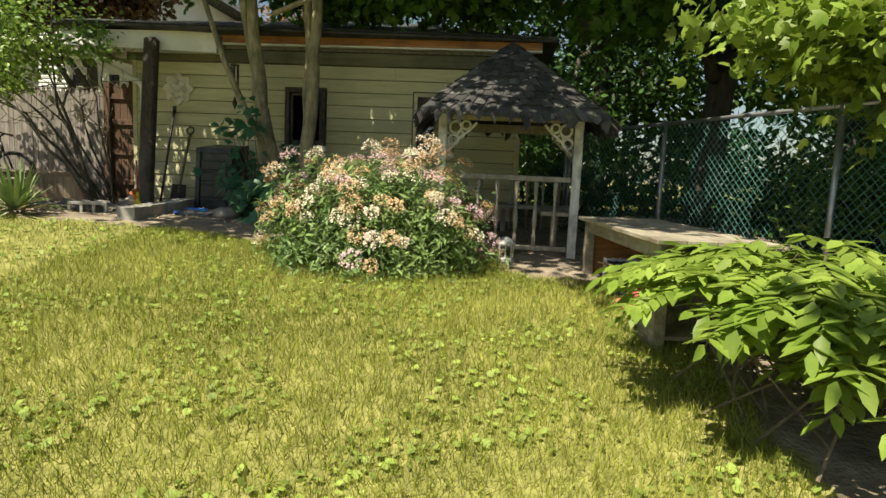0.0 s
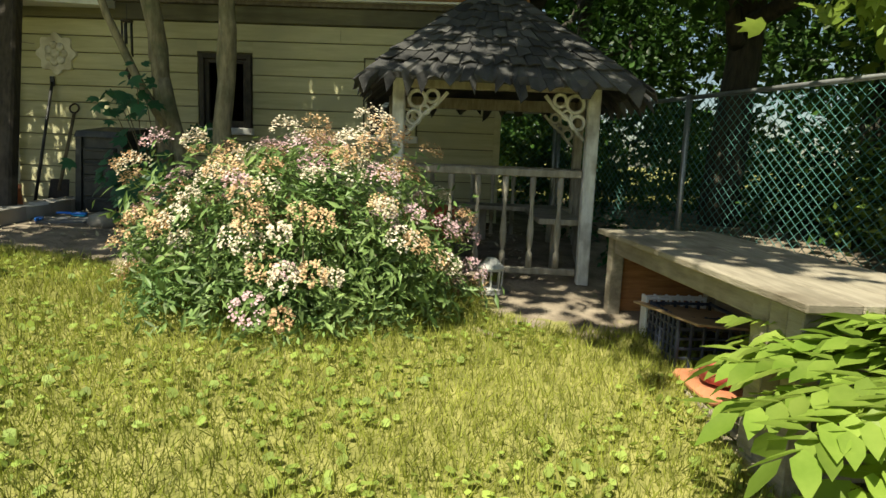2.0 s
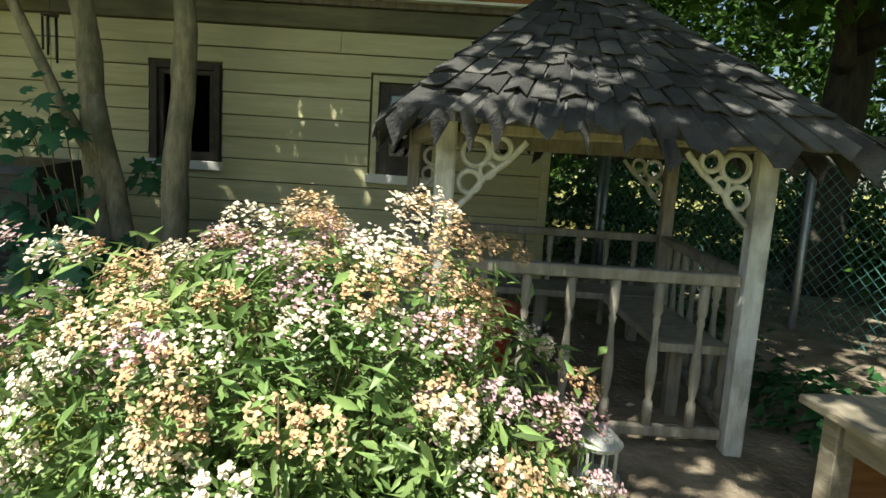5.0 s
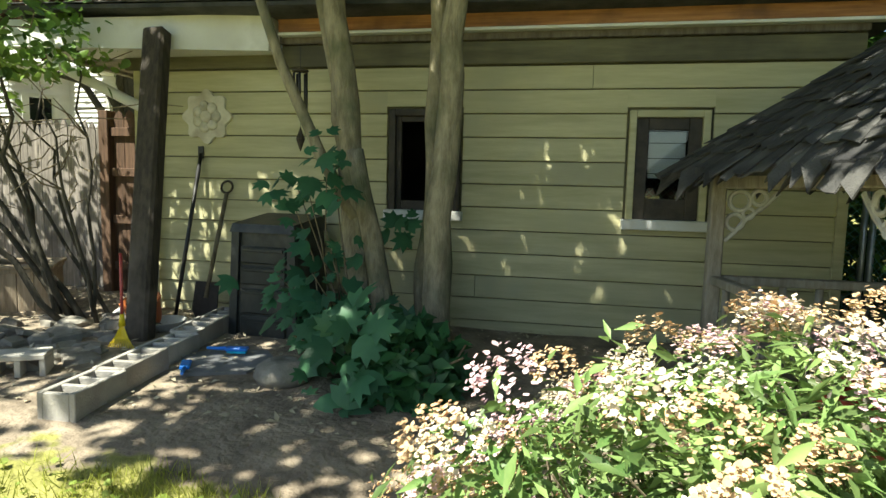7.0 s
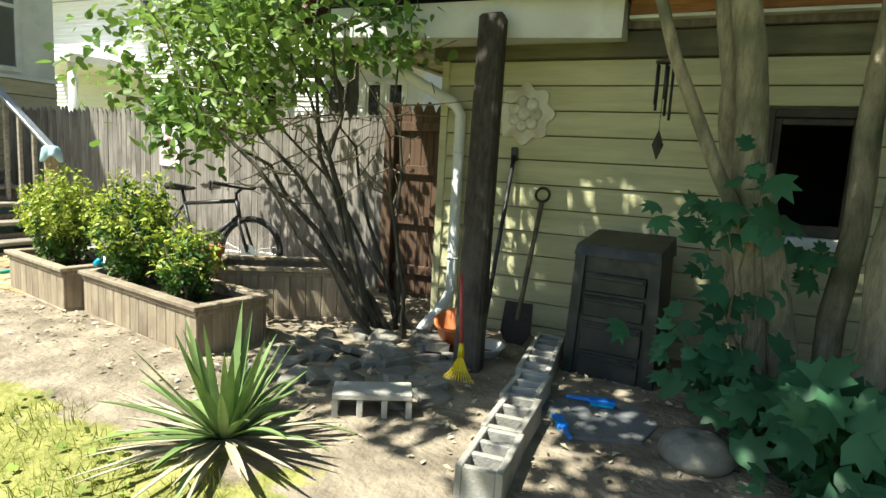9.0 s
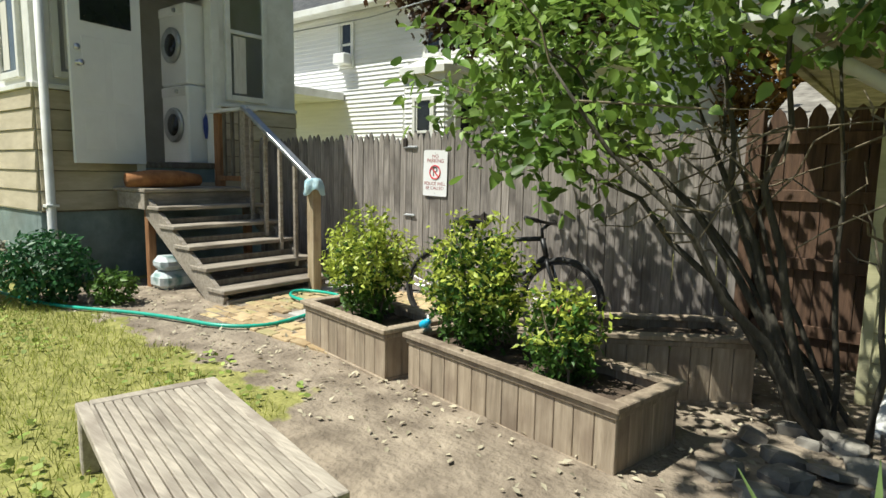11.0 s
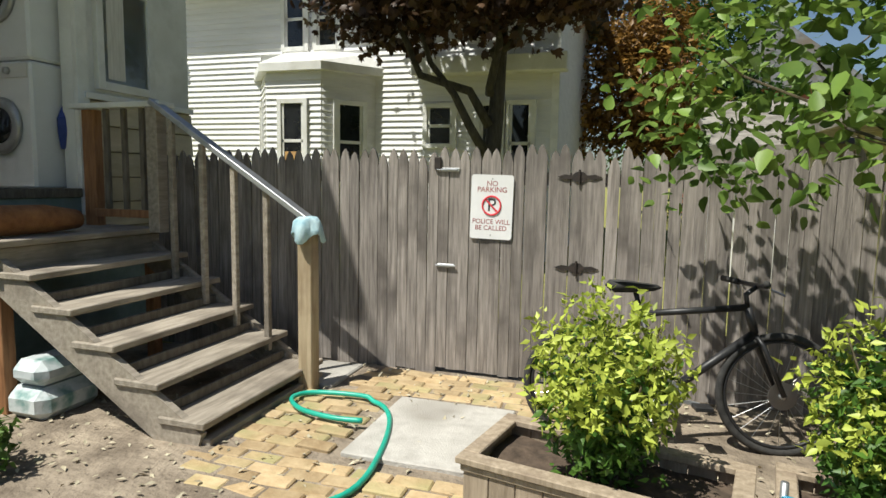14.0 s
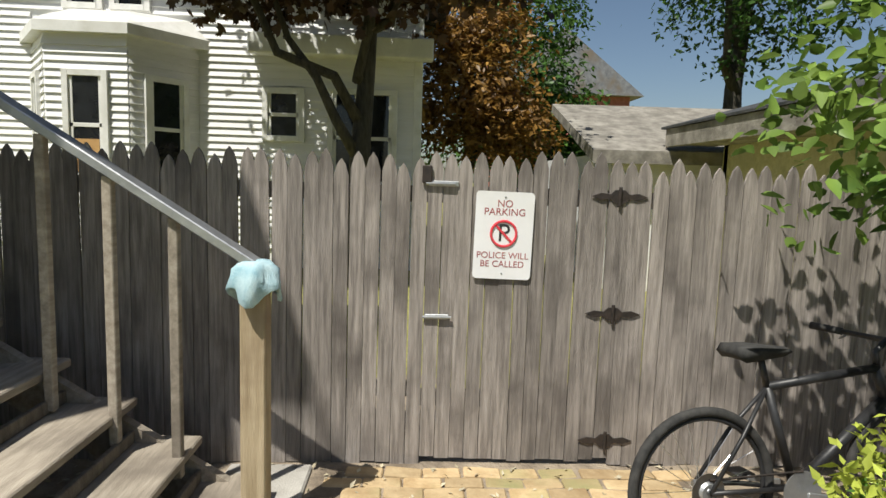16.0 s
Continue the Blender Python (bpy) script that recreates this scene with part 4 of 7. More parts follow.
# ---- the white house across the fence ----
def build_white_house():
    h = tagged(thing("white_house", "large white clapboard house with bay window", "house"), kind="structure")
    wy = 15.05
    w = Shape().box(-20, -7.4, wy, wy + 7, 0.5, 6.4, 0)
    part("wall", w, "white_vinyl", h)
    bay = [(-13.55, wy), (-12.85, 14.15), (-11.66, 14.15), (-10.96, wy)]
    s = Shape()
    z0, z1 = 0.5, 4.35
    s.add([(x, y, z) for z in (z0, z1) for x, y in bay], [(0, 1, 5, 4), (1, 2, 6, 5), (2, 3, 7, 6), (4, 5, 6, 7)])
    bw = part("bay_wall", s, "white_vinyl", h)
    # roof of the bay
    rf = [(-13.75, wy), (-12.92, 14.0), (-11.59, 14.0), (-10.76, wy)]
    part("bay_roof", Shape().add([(x, y, 4.35) for x, y in rf] + [(x, y, 4.5) for x, y in rf] + [(-13.4, wy, 4.8), (-12.7, 14.6, 4.8), (-11.8, 14.6, 4.8), (-11.1, wy, 4.8)],
                                 [(0, 1, 2, 3)[::-1], (0, 1, 5, 4), (1, 2, 6, 5), (2, 3, 7, 6), (4, 5, 9, 8), (5, 6, 10, 9), (6, 7, 11, 10), (8, 9, 10, 11)]), "white_paint", h)

    def courses(a, b, z0, z1, holes):
        """Overlapping clapboards between two corners."""
        a, b = Vector((*a, 0)), Vector((*b, 0))
        d = (b - a)
        length = d.length
        m = Matrix.Translation(a) @ Matrix.Rotation(math.atan2(d.y, d.x), 4, "Z")
        s = Shape()
        z = z0
        while z < z1:
            spans = [(0.0, length)]
            for p, q, c, e in holes:
                if c < z + 0.1 and e > z:
                    spans = [t for lo, hi in spans for t in ((lo, min(hi, p)), (max(lo, q), hi)) if t[1] - t[0] > 0.01]
            for lo, hi in spans:
                s.add([(x, y, zz) for x in (lo, hi) for y, zz in ((-0.002, z), (-0.040, z), (-0.006, z + 0.118))], [(0, 1, 2), (5, 4, 3), (0, 3, 4, 1), (1, 4, 5, 2)], m)
            z += 0.115
        ob = part("clapboards", s, "white_vinyl", h)
        tagged(ob, kind="stuff")

    def pane_window(a, b, pos, width, z0, z1, blind=None):
        a, b = Vector((*a, 0)), Vector((*b, 0))
        d = b - a
        m = Matrix.Translation(a) @ Matrix.Rotation(math.atan2(d.y, d.x), 4, "Z") @ pose(pos, -0.045, 0)
        wd = new("window")
        wd.parent = h
        wd.matrix_basis = m
        t = 0.09
        fr = Shape().box(-t, 0, -0.04, 0.05, z0 - t, z1 + t).box(width, width + t, -0.04, 0.05, z0 - t, z1 + t).box(0, width, -0.04, 0.05, z1, z1 + t).box(0, width, -0.05, 0.05, z0 - t, z0)
        zm = (z0 + z1) / 2
        fr.box(0, width, -0.01, 0.03, zm - 0.03, zm + 0.03).box(0, 0.05, -0.01, 0.03, z0, z1).box(width - 0.05, width, -0.01, 0.03, z0, z1)
        part("window_frame", fr, "white_paint", wd)
        part("pane", Shape().box(0.05, width - 0.05, 0.005, 0.015, z0, z1, 0), "dark_glass", wd)
        if blind:
            part("blind", Shape().box(0.06, width - 0.06, 0.0, 0.004, z0 + 0.02, zm - 0.2, 0), blind, wd)
        return (pos - t, pos + width + t, z0 - t, z1 + t)
    hl = [pane_window(bay[0], bay[1], 0.36, 0.42, 2.35, 3.75, "curtain")]
    hm = [pane_window(bay[1], bay[2], 0.36, 0.47, 2.35, 3.75, "amber_blind")]
    hr = [pane_window(bay[2], bay[3], 0.30, 0.52, 2.35, 3.75, None)]
    hw = [pane_window((-20, wy), (-7.4, wy), 10.15, 0.50, 3.05, 3.72),
          pane_window((-20, wy), (-7.4, wy), 11.2, 0.40, 2.35, 3.75), pane_window((-20, wy), (-7.4, wy), 11.75, 0.40, 2.35, 3.75),
          pane_window((-20, wy), (-7.4, wy), 4.0, 0.42, 5.0, 6.05), pane_window((-20, wy), (-7.4, wy), 7.05, 0.45, 5.0, 6.1), pane_window((-20, wy), (-7.4, wy), 7.78, 0.45, 5.0, 6.1),
          pane_window((-20, wy), (-7.4, wy), 11.0, 0.5, 5.0, 6.1)]
    courses((-20, wy - 0.002), (-7.4, wy - 0.002), 1.2, 6.3, hw + [(6.45, 9.04, 0, 4.8)])
    courses(bay[0], bay[1], 1.2, 4.3, hl)
    courses(bay[1], bay[2], 1.2, 4.3, hm)
    courses(bay[2], bay[3], 1.2, 4.3, hr)
    part("corner_board", Shape().box(-7.5, -7.36, wy - 0.05, wy + 0.1, 0.5, 6.4), "white_paint", h)
    part("band", Shape().box(-10.1, -7.2, wy - 0.35, wy - 0.05, 4.3, 4.62, 0.02), "white_paint", h, "white moulded cornice")
    part("roof", Shape().add([(-20.5, wy - 0.6, 6.42), (-6.8, wy - 0.6, 6.42), (-6.8, wy + 7.6, 6.42), (-20.5, wy + 7.6, 6.42), (-17, wy + 3.5, 9.2), (-10.5, wy + 3.5, 9.2)],
                             [(0, 1, 5, 4), (1, 2, 5), (2, 3, 4, 5), (3, 0, 4), (3, 2, 1, 0)]), "garage_shingle", h)
    part("eave_fascia", Shape().box(-20.5, -6.8, wy - 0.66, wy - 0.605, 6.28, 6.46, 0.01).box(-20.5, -6.8, wy - 0.6, wy - 0.05, 6.36, 6.39, 0), "white_paint", h, "white eave fascia")
    part("air_conditioner", Shape().box(-16.02, -15.56, wy - 0.35, wy - 0.05, 4.98, 5.26, 0.02), "appliance", h, "white window air conditioner")
    # open porch at the far left side
    part("porch_roof", Shape().box(-19.5, -15.9, 12.9, wy - 0.05, 4.05, 4.25), "white_paint", h)
    for x in (-19.2, -17.6, -16.1):
        part("porch_column", Shape().tube([(x, 13.1, 0.6), (x, 13.1, 4.05)], 0.11, 10), "white_paint", h, "", True)


build_white_house()


def build_shed():
    s = tagged(thing("neighbour_garage", "low pale neighbouring garage behind the fence", "garage"), kind="structure")
    part("wall", Shape().box(-4.6, 0.5, 13.6, 18, 0.5, 2.9, 0), "white_vinyl", s)
    part("roof", Shape().add([(-5.0, 13.2, 2.9), (0.8, 13.2, 2.95), (0.8, 16, 3.9), (-5.0, 16, 3.85), (-5.0, 13.2, 2.72), (0.8, 13.2, 2.77), (0.8, 16, 3.7), (-5.0, 16, 3.7)],
                             [(0, 1, 2, 3), (7, 6, 5, 4), (0, 4, 5, 1), (1, 5, 6, 2), (2, 6, 7, 3), (3, 7, 4, 0)]), "pale_stone", s)
    b = tagged(thing("brick_house", "distant brick house with dark gable roof", "house"), kind="structure")
    part("wall", Shape().box(-3.5, 4, 38, 46, 0, 7.2, 0), "red_roof", b)
    part("roof", Shape().prism([(-4.2, 7.2), (4.6, 7.2), (0.2, 10.6)], 9, pose(0, 42, 0)), "slate", b)
    part("chimney", Shape().box(-3.9, -3.3, 40, 40.7, 6.5, 9.2, 0), "red_roof", b)


build_shed()


# ---- trees ----
def wavy(p0, p1, n=7, amount=0.05):
    a, b = Vector(p0), Vector(p1)
    return [a.lerp(b, i / (n - 1)) + (Vector(rng.normal(size=3)) * amount if 0 < i < n - 1 else Vector()) for i in range(n)]


def taper(r0, r1, n):
    return list(np.linspace(r0, r1, n))


def build_maple():
    t = thing("maple_tree", "multi-stemmed maple with slender grey-brown trunks before the garage", "tree")
    stems = [((-0.98, 6.62, 0.72), (-1.15, 6.7, 2.2), (-1.32, 6.75, 3.7), (-1.5, 6.6, 5.4)), ((-0.54, 6.55, 0.72), (-0.48, 6.58, 2.0), (-0.42, 6.6, 3.1), (-0.25, 6.5, 6.0)),
             ((-0.70, 6.86, 0.72), (-0.63, 6.88, 1.6), (-0.58, 6.88, 3.0), (-0.7, 6.6, 5.2)), ((-1.02, 6.84, 0.74), (-1.2, 6.86, 2.0), (-1.36, 6.82, 3.1), (-1.7, 6.5, 5.2))]
    for i, st in enumerate(stems):
        pts = []
        for a, b in zip(st, st[1:]):
            pts += wavy(a, b, 6, 0.012)[:-1]
        pts.append(Vector(st[-1]))
        part("trunk", Shape().tube(pts, taper(0.10 if i < 2 else 0.075, 0.05, len(pts)), 12, True, 0.08), "bark", t, "", True)
    lo = [(-0.82, 6.60, 0.75), (-0.90, 6.62, 1.3), (-1.10, 6.66, 2.2)]
    part("trunk", Shape().tube(wavy(lo[0], lo[1], 4, 0.01) + wavy(lo[1], lo[2], 4, 0.01)[1:], taper(0.09, 0.06, 7), 10), "bark", t, "", True)
    thin = [(-1.08, 6.62, 1.75), (-1.30, 6.58, 2.15), (-1.57, 6.55, 2.75), (-1.85, 6.5, 3.6)]
    part("limb", Shape().tube(thin, taper(0.045, 0.03, 4), 8), "bark", t, "", True)
    for k in range(9):
        a = Vector((-0.9, 6.4, 3.3 + 0.28 * k))
        d = Vector((math.cos(k * 2.4) * 1.8, math.sin(k * 2.4) * 1.5 - 0.3, 0.7))
        part("limb", Shape().tube(wavy(a, a + d, 5, 0.05), taper(0.035, 0.012, 5), 6), "bark", t)
    # blobs below y 5 are unseen, added to shade bench, gazebo and earth
    blobs = [((-1.2, 6.2, 5.2), (2.8, 2.0, 1.0)), ((1.6, 5.9, 5.3), (2.2, 1.9, 0.9)), ((-2.9, 4.9, 5.1), (1.5, 1.1, 0.6)), ((0.9, 4.5, 5.2), (2.3, 1.1, 0.7)), ((-1.0, 4.2, 5.4), (1.8, 0.9, 0.5)), ((-2.2, 3.3, 5.3), (1.2, 0.6, 0.35)), ((-4.3, 4.1, 5.2), (0.9, 0.7, 0.35)), ((1.9, 2.0, 5.2), (0.8, 0.7, 0.35)), ((1.2, 2.9, 5.2), (1.0, 0.5, 0.35)), ((2.4, -1.0, 5.2), (0.7, 0.9, 0.35)), ((-0.5, 7.2, 3.9), (2.6, 0.7, 0.35)), ((1.0, 7.5, 3.85), (1.9, 0.6, 0.32)), ((0.2, 8.4, 4.4), (2.6, 0.9, 0.4))]
    p, nrm = clumps(27000, blobs, 0.2, 32)
    foliage("crown", LOBED, p, nrm, 0.13, "maple_leaf", t)


build_maple()


def build_sapling_leaves():
    t = thing("maple_sapling", "young maple shoots with broad dark green leaves", "sapling")
    tips, nor = [], []
    for k in range(15):
        a = Vector((-1.08 + rng.normal() * 0.06, 6.45, 0.85 + 0.25 * rng.random()))
        z = rng.uniform(1.0, 2.3)
        b = Vector((-1.20 + rng.normal() * 0.15, 6.2 + rng.normal() * 0.08, z))
        part("shoot", Shape().tube(wavy(a, b, 4, 0.03), taper(0.009, 0.003, 4), 5), "twig", t)
        for j in range(7):
            q = b + Vector(rng.normal(size=3)) * 0.10
            tips.append(q)
            nor.append((rng.normal() * 0.5, -0.7 + rng.normal() * 0.3, 0.8))
    for k in range(10):
        tips.append(Vector((-0.82 + rng.normal() * 0.05, 6.85, 1.66 + rng.normal() * 0.06)))
        nor.append((rng.normal() * 0.4, -0.8, 0.6))
    foliage("leaves", LOBED, np.array([tuple(q) for q in tips]), np.array(nor), 0.125, "sapling_leaf", t)


build_sapling_leaves()


def build_vine():
    v = thing("ivy_mound", "mound of dark green vine leaves at the maple's foot", "vine")
    p, d = inside(1300, (-0.56, 5.98, 0.83), (0.38, 0.36, 0.42), 0.7)
    p = p[p[:, 2] > 0.72]
    d = rng.normal(size=(len(p), 3)) * 0.35 + [0, -0.7, 0.6]
    foliage("leaves", OVAL, p, d, 0.11, "vine_leaf", v)
    q, e = inside(130, (-0.78, 5.9, 0.92), (0.36, 0.34, 0.42), 0.9)
    q = q[q[:, 2] > 0.78]
    foliage("broad_leaves", LOBED, q, rng.normal(size=(len(q), 3)) * 0.3 + [-0.1, -0.7, 0.6], 0.15, "sapling_leaf", v)
    for k in range(10):
        a = (-0.58 + rng.normal() * 0.1, 6.0, 0.72)
        part("stem", Shape().tube(wavy(a, (-0.58 + rng.normal() * 0.25, 5.95 + rng.normal() * 0.15, 1.12), 4, 0.03), 0.006, 5), "twig", v)


build_vine()


def build_pole():
    p = thing("timber_post", "thick dark weathered timber post leaning by the garage", "post")
    part("shaft", Shape().box(-0.085, 0.085, -0.065, 0.065, -0.12, 2.30, 0.02, pose(-2.57, 6.42, 0.85, -13, -3.5, 4)), "dark_wood", p)


build_pole()


def build_lilac():
    t = thing("lilac_shrub", "tall leafy shrub with many bent stems by the fence", "shrub")
    base = Vector((-3.35, 6.75, 0.8))
    tops = [(-5.2, 6.6, 2.55), (-4.9, 6.3, 2.9), (-4.4, 6.9, 3.1), (-4.6, 6.0, 2.7), (-3.9, 6.6, 3.2), (-3.6, 6.3, 3.2), (-3.5, 7.0, 3.0), (-5.2, 7.1, 2.9), (-3.25, 6.4, 2.4), (-4.2, 7.3, 2.9)]
    ends = []
    for i, tp in enumerate(tops):
        b = base + Vector((rng.normal() * 0.09, rng.normal() * 0.09, 0))
        mid = b.lerp(Vector(tp), 0.5) + Vector((rng.normal() * 0.12, rng.normal() * 0.1, 0.12))
        pts = wavy(b, mid, 5, 0.02) + wavy(mid, tp, 5, 0.04)[1:]
        part("stem", Shape().tube(pts, taper(0.028 if i < 6 else 0.018, 0.006, len(pts)), 7), "dark_bark", t, "", True)
        for k in range(7):
            q = pts[4 + k % 5]
            e = q + Vector((rng.normal() * 0.4, rng.normal() * 0.35, 0.15 + rng.normal() * 0.2))
            part("twig", Shape().tube(wavy(q, e, 4, 0.03), taper(0.007, 0.003, 4), 5), "twig", t)
            ends.append(e)
    blobs = [((-4.7, 6.45, 2.75), (0.95, 0.7, 0.55)), ((-3.9, 6.6, 3.05), (0.9, 0.75, 0.5)), ((-5.35, 7.1, 2.75), (0.45, 0.45, 0.6)), ((-5.78, 7.2, 2.7), (0.22, 0.3, 0.5)), ((-5.0, 6.9, 3.35), (0.7, 0.6, 0.45)), ((-4.6, 6.2, 2.25), (0.4, 0.35, 0.25))]
    p, nrm = clumps(3700, blobs, 0.12, 14)
    foliage("leaves", BROAD, p, nrm, 0.082, "lilac_leaf", t)


build_lilac()


def big_tree(name, label, base, height, radius, blobs, n, leaf, size, template=OVAL, spread=0.35, per=30, bark="dark_bark", limbs=7):
    t = thing(name, label, "tree")
    b = Vector(base)
    pts = wavy(b, b + Vector((0.1, 0.1, height)), 8, radius * 0.25)
    part("trunk", Shape().tube(pts, taper(radius, radius * 0.4, 8), 12, True, 0.1), bark, t, "", True)
    for c, r in blobs[:limbs]:
        a = b + Vector((0, 0, height * rng.uniform(0.4, 0.9)))
        part("limb", Shape().tube(wavy(a, c, 6, radius * 0.5), taper(radius * 0.45, radius * 0.1, 6), 8), bark, t, "", True)
    p, nrm = clumps(n, blobs, spread, per)
    foliage("crown", template, p, nrm, size, leaf, t)
    return t


big_tree("purple_maple", "dark purple-leaved tree in front of the white house", (-8.25, 13.4, 0.7), 4.6, 0.19,
         [((-9.5, 12.6, 5.15), (1.3, 1.2, 0.75)), ((-7.8, 12.8, 5.3), (1.4, 1.3, 0.85)), ((-10.3, 12.3, 5.7), (0.9, 0.9, 0.6)), ((-8.7, 13.0, 6.4), (2.5, 1.6, 1.0)), ((-6.8, 12.8, 5.4), (0.8, 0.8, 0.7))], 15000, "purple_leaf", 0.13, LOBED, 0.25, 22)
big_tree("copper_tree", "tree with orange-brown foliage beyond the fence", (-6.0, 22, 0.6), 4.5, 0.22,
         [((-6.4, 21, 4.6), (1.8, 1.6, 1.6)), ((-5.2, 21.5, 4.0), (1.4, 1.4, 1.2)), ((-6.0, 21.5, 6.2), (1.4, 1.4, 1.1))], 11000, "orange_leaf", 0.2)
big_tree("green_tree", "full green tree beyond the fence", (-3.2, 25, 0.6), 5, 0.25,
         [((-4.2, 25, 5.2), (2.2, 2.0, 2.0)), ((-2.8, 25.5, 4.2), (1.7, 1.7, 1.6)), ((-4.4, 25.5, 8.0), (2.3, 2, 1.9)), ((-2.4, 26, 2.6), (1.9, 1.6, 1.6)), ((-3.0, 25.5, 3.8), (2.4, 1.6, 1.6))], 16000, "forest_leaf", 0.22)
big_tree("shade_tree", "large tree with spreading limbs behind the garage", (1.5, 22, 0.6), 8, 0.35,
         [((-0.3, 20, 8.3), (2.0, 2.0, 1.2)), ((1.5, 21, 7.2), (2.5, 2.2, 1.6)), ((3.5, 21, 8.5), (2.6, 2.4, 1.6)), ((0.8, 22, 10.2), (3, 3, 1.5))], 9000, "forest_leaf", 0.2)
# woods behind the gazebo and the wire fence
big_tree("yard_tree", "dark-trunked maple behind the gazebo", (4.9, 8.2, 0.6), 5.5, 0.24,
         [((4.6, 7.0, 4.3), (2.2, 1.8, 1.0)), ((6.2, 8.0, 4.6), (2.2, 2.0, 1.1)), ((3.2, 8.2, 4.9), (1.8, 1.6, 0.9)), ((5.6, 5.6, 4.2), (1.8, 1.5, 0.8)), ((4.4, 8.8, 6.3), (3, 2.4, 1.2))], 14000, "maple_leaf", 0.17, LOBED, 0.28, 22)
big_tree("yard_tree", "green tree behind the wire fence", (8.5, 11, 0.6), 6, 0.26,
         [((8.0, 10, 4.5), (2.4, 2.2, 1.6)), ((9.5, 11, 3.0), (2.0, 2.0, 1.5)), ((7.2, 12, 6.6), (3, 2.6, 1.8)), ((10.5, 9, 6), (2.2, 2.2, 1.8))], 12000, "forest_leaf", 0.17)
big_tree("yard_tree", "green tree behind the garage", (4.3, 14.5, 0.6), 6, 0.25,
         [((3.6, 14, 3.2), (1.6, 1.5, 1.6)), ((5.4, 14.5, 4.4), (2.0, 2, 1.6)), ((3.8, 14.5, 6.6), (2.8, 2.4, 1.7)), ((1.0, 14.8, 7.0), (2.6, 2.2, 1.4))], 11000, "forest_leaf", 0.17)
big_tree("lawn_tree", "bright green branch of a tree over the wire fence", (6.6, 3.6, 0.4), 4.6, 0.16,
         [((5.2, 4.4, 2.95), (1.1, 1.0, 0.45)), ((6.2, 4.8, 3.3), (1.2, 1.1, 0.5)), ((6.4, 3.4, 3.6), (1.4, 1.3, 0.6)), ((4.9, 3.8, 2.75), (0.7, 0.8, 0.35)), ((5.4, 5.0, 2.6), (0.9, 0.7, 0.35)), ((4.35, 4.1, 2.75), (0.9, 0.6, 0.3)), ((5.0, 3.7, 2.2), (0.5, 0.5, 0.4))], 8500, "bright_leaf", 0.12, LOBED, 0.2, 18)


def build_undergrowth():
    blobs = [((6.4, 7.5, 1.2), (1.4, 2.6, 0.8)), ((6.0, 4.2, 1.15), (1.0, 1.6, 0.75)), ((5.5, 10.6, 1.3), (2.2, 1.0, 0.9)), ((3.2, 9.8, 1.3), (0.7, 0.8, 1.1)), ((7.0, 2.0, 1.2), (1.4, 2.0, 1.0)), ((8.8, 6.5, 1.9), (1.5, 3.5, 1.3))]
    p, nrm = clumps(34000, blobs, 0.22, 20)
    p = p[p[:, 2] > 0.2]
    tagged(foliage("undergrowth", OVAL, p, nrm[:len(p)], 0.11, "forest_leaf"), "dense shaded green undergrowth behind the wire fence", "shrub", kind="stuff")
    p, nrm = clumps(30000, [((9, 18, 3.5), (7, 3, 3.5)), ((6, 17, 8), (6, 3, 3.5)), ((13, 13, 7), (4, 5, 4)), ((3, 17, 3), (3, 2, 2.5)), ((16, 10, 3), (3, 8, 3.5)), ((-1, 30, 3), (7, 2, 2.5)), ((-22, 24, 4), (3, 4, 3.5))], 0.5, 30)
    tagged(foliage("far_woods", OVAL, p, nrm, 0.4, "forest_leaf"), "distant green tree line", "woods", kind="stuff")
    p, d = inside(900, (3.6, 5.6, 0.62), (0.7, 0.9, 0.28), 0.5)
    p2, d2 = inside(900, (3.1, 6.6, 0.7), (0.6, 0.5, 0.4), 0.5)
    p3, d3 = inside(700, (3.15, 5.3, 0.70), (0.32, 0.6, 0.30), 0.5)
    p = np.concatenate([p, p2, p3])
    tagged(foliage("ground_ivy", OVAL, p, rng.normal(size=(len(p), 3)) * 0.4 + [0, 0, 1], 0.09, "vine_leaf"), "low dark ground ivy beside the gazebo", "ivy", kind="stuff")

    # the lighter leaf colour stands for sun falling on this growth
    p, nrm = clumps(7000, [((6.5, 4.6, 1.4), (0.7, 1.5, 0.7)), ((6.0, 6.2, 1.3), (0.6, 1.2, 0.7))], 0.2, 20)
    tagged(foliage("hedge_growth", OVAL, p, nrm, 0.11, "lilac_leaf"), "hedge growth behind the wire fence, leaf colour lightened for sun", "hedge", kind="stuff")


build_undergrowth()


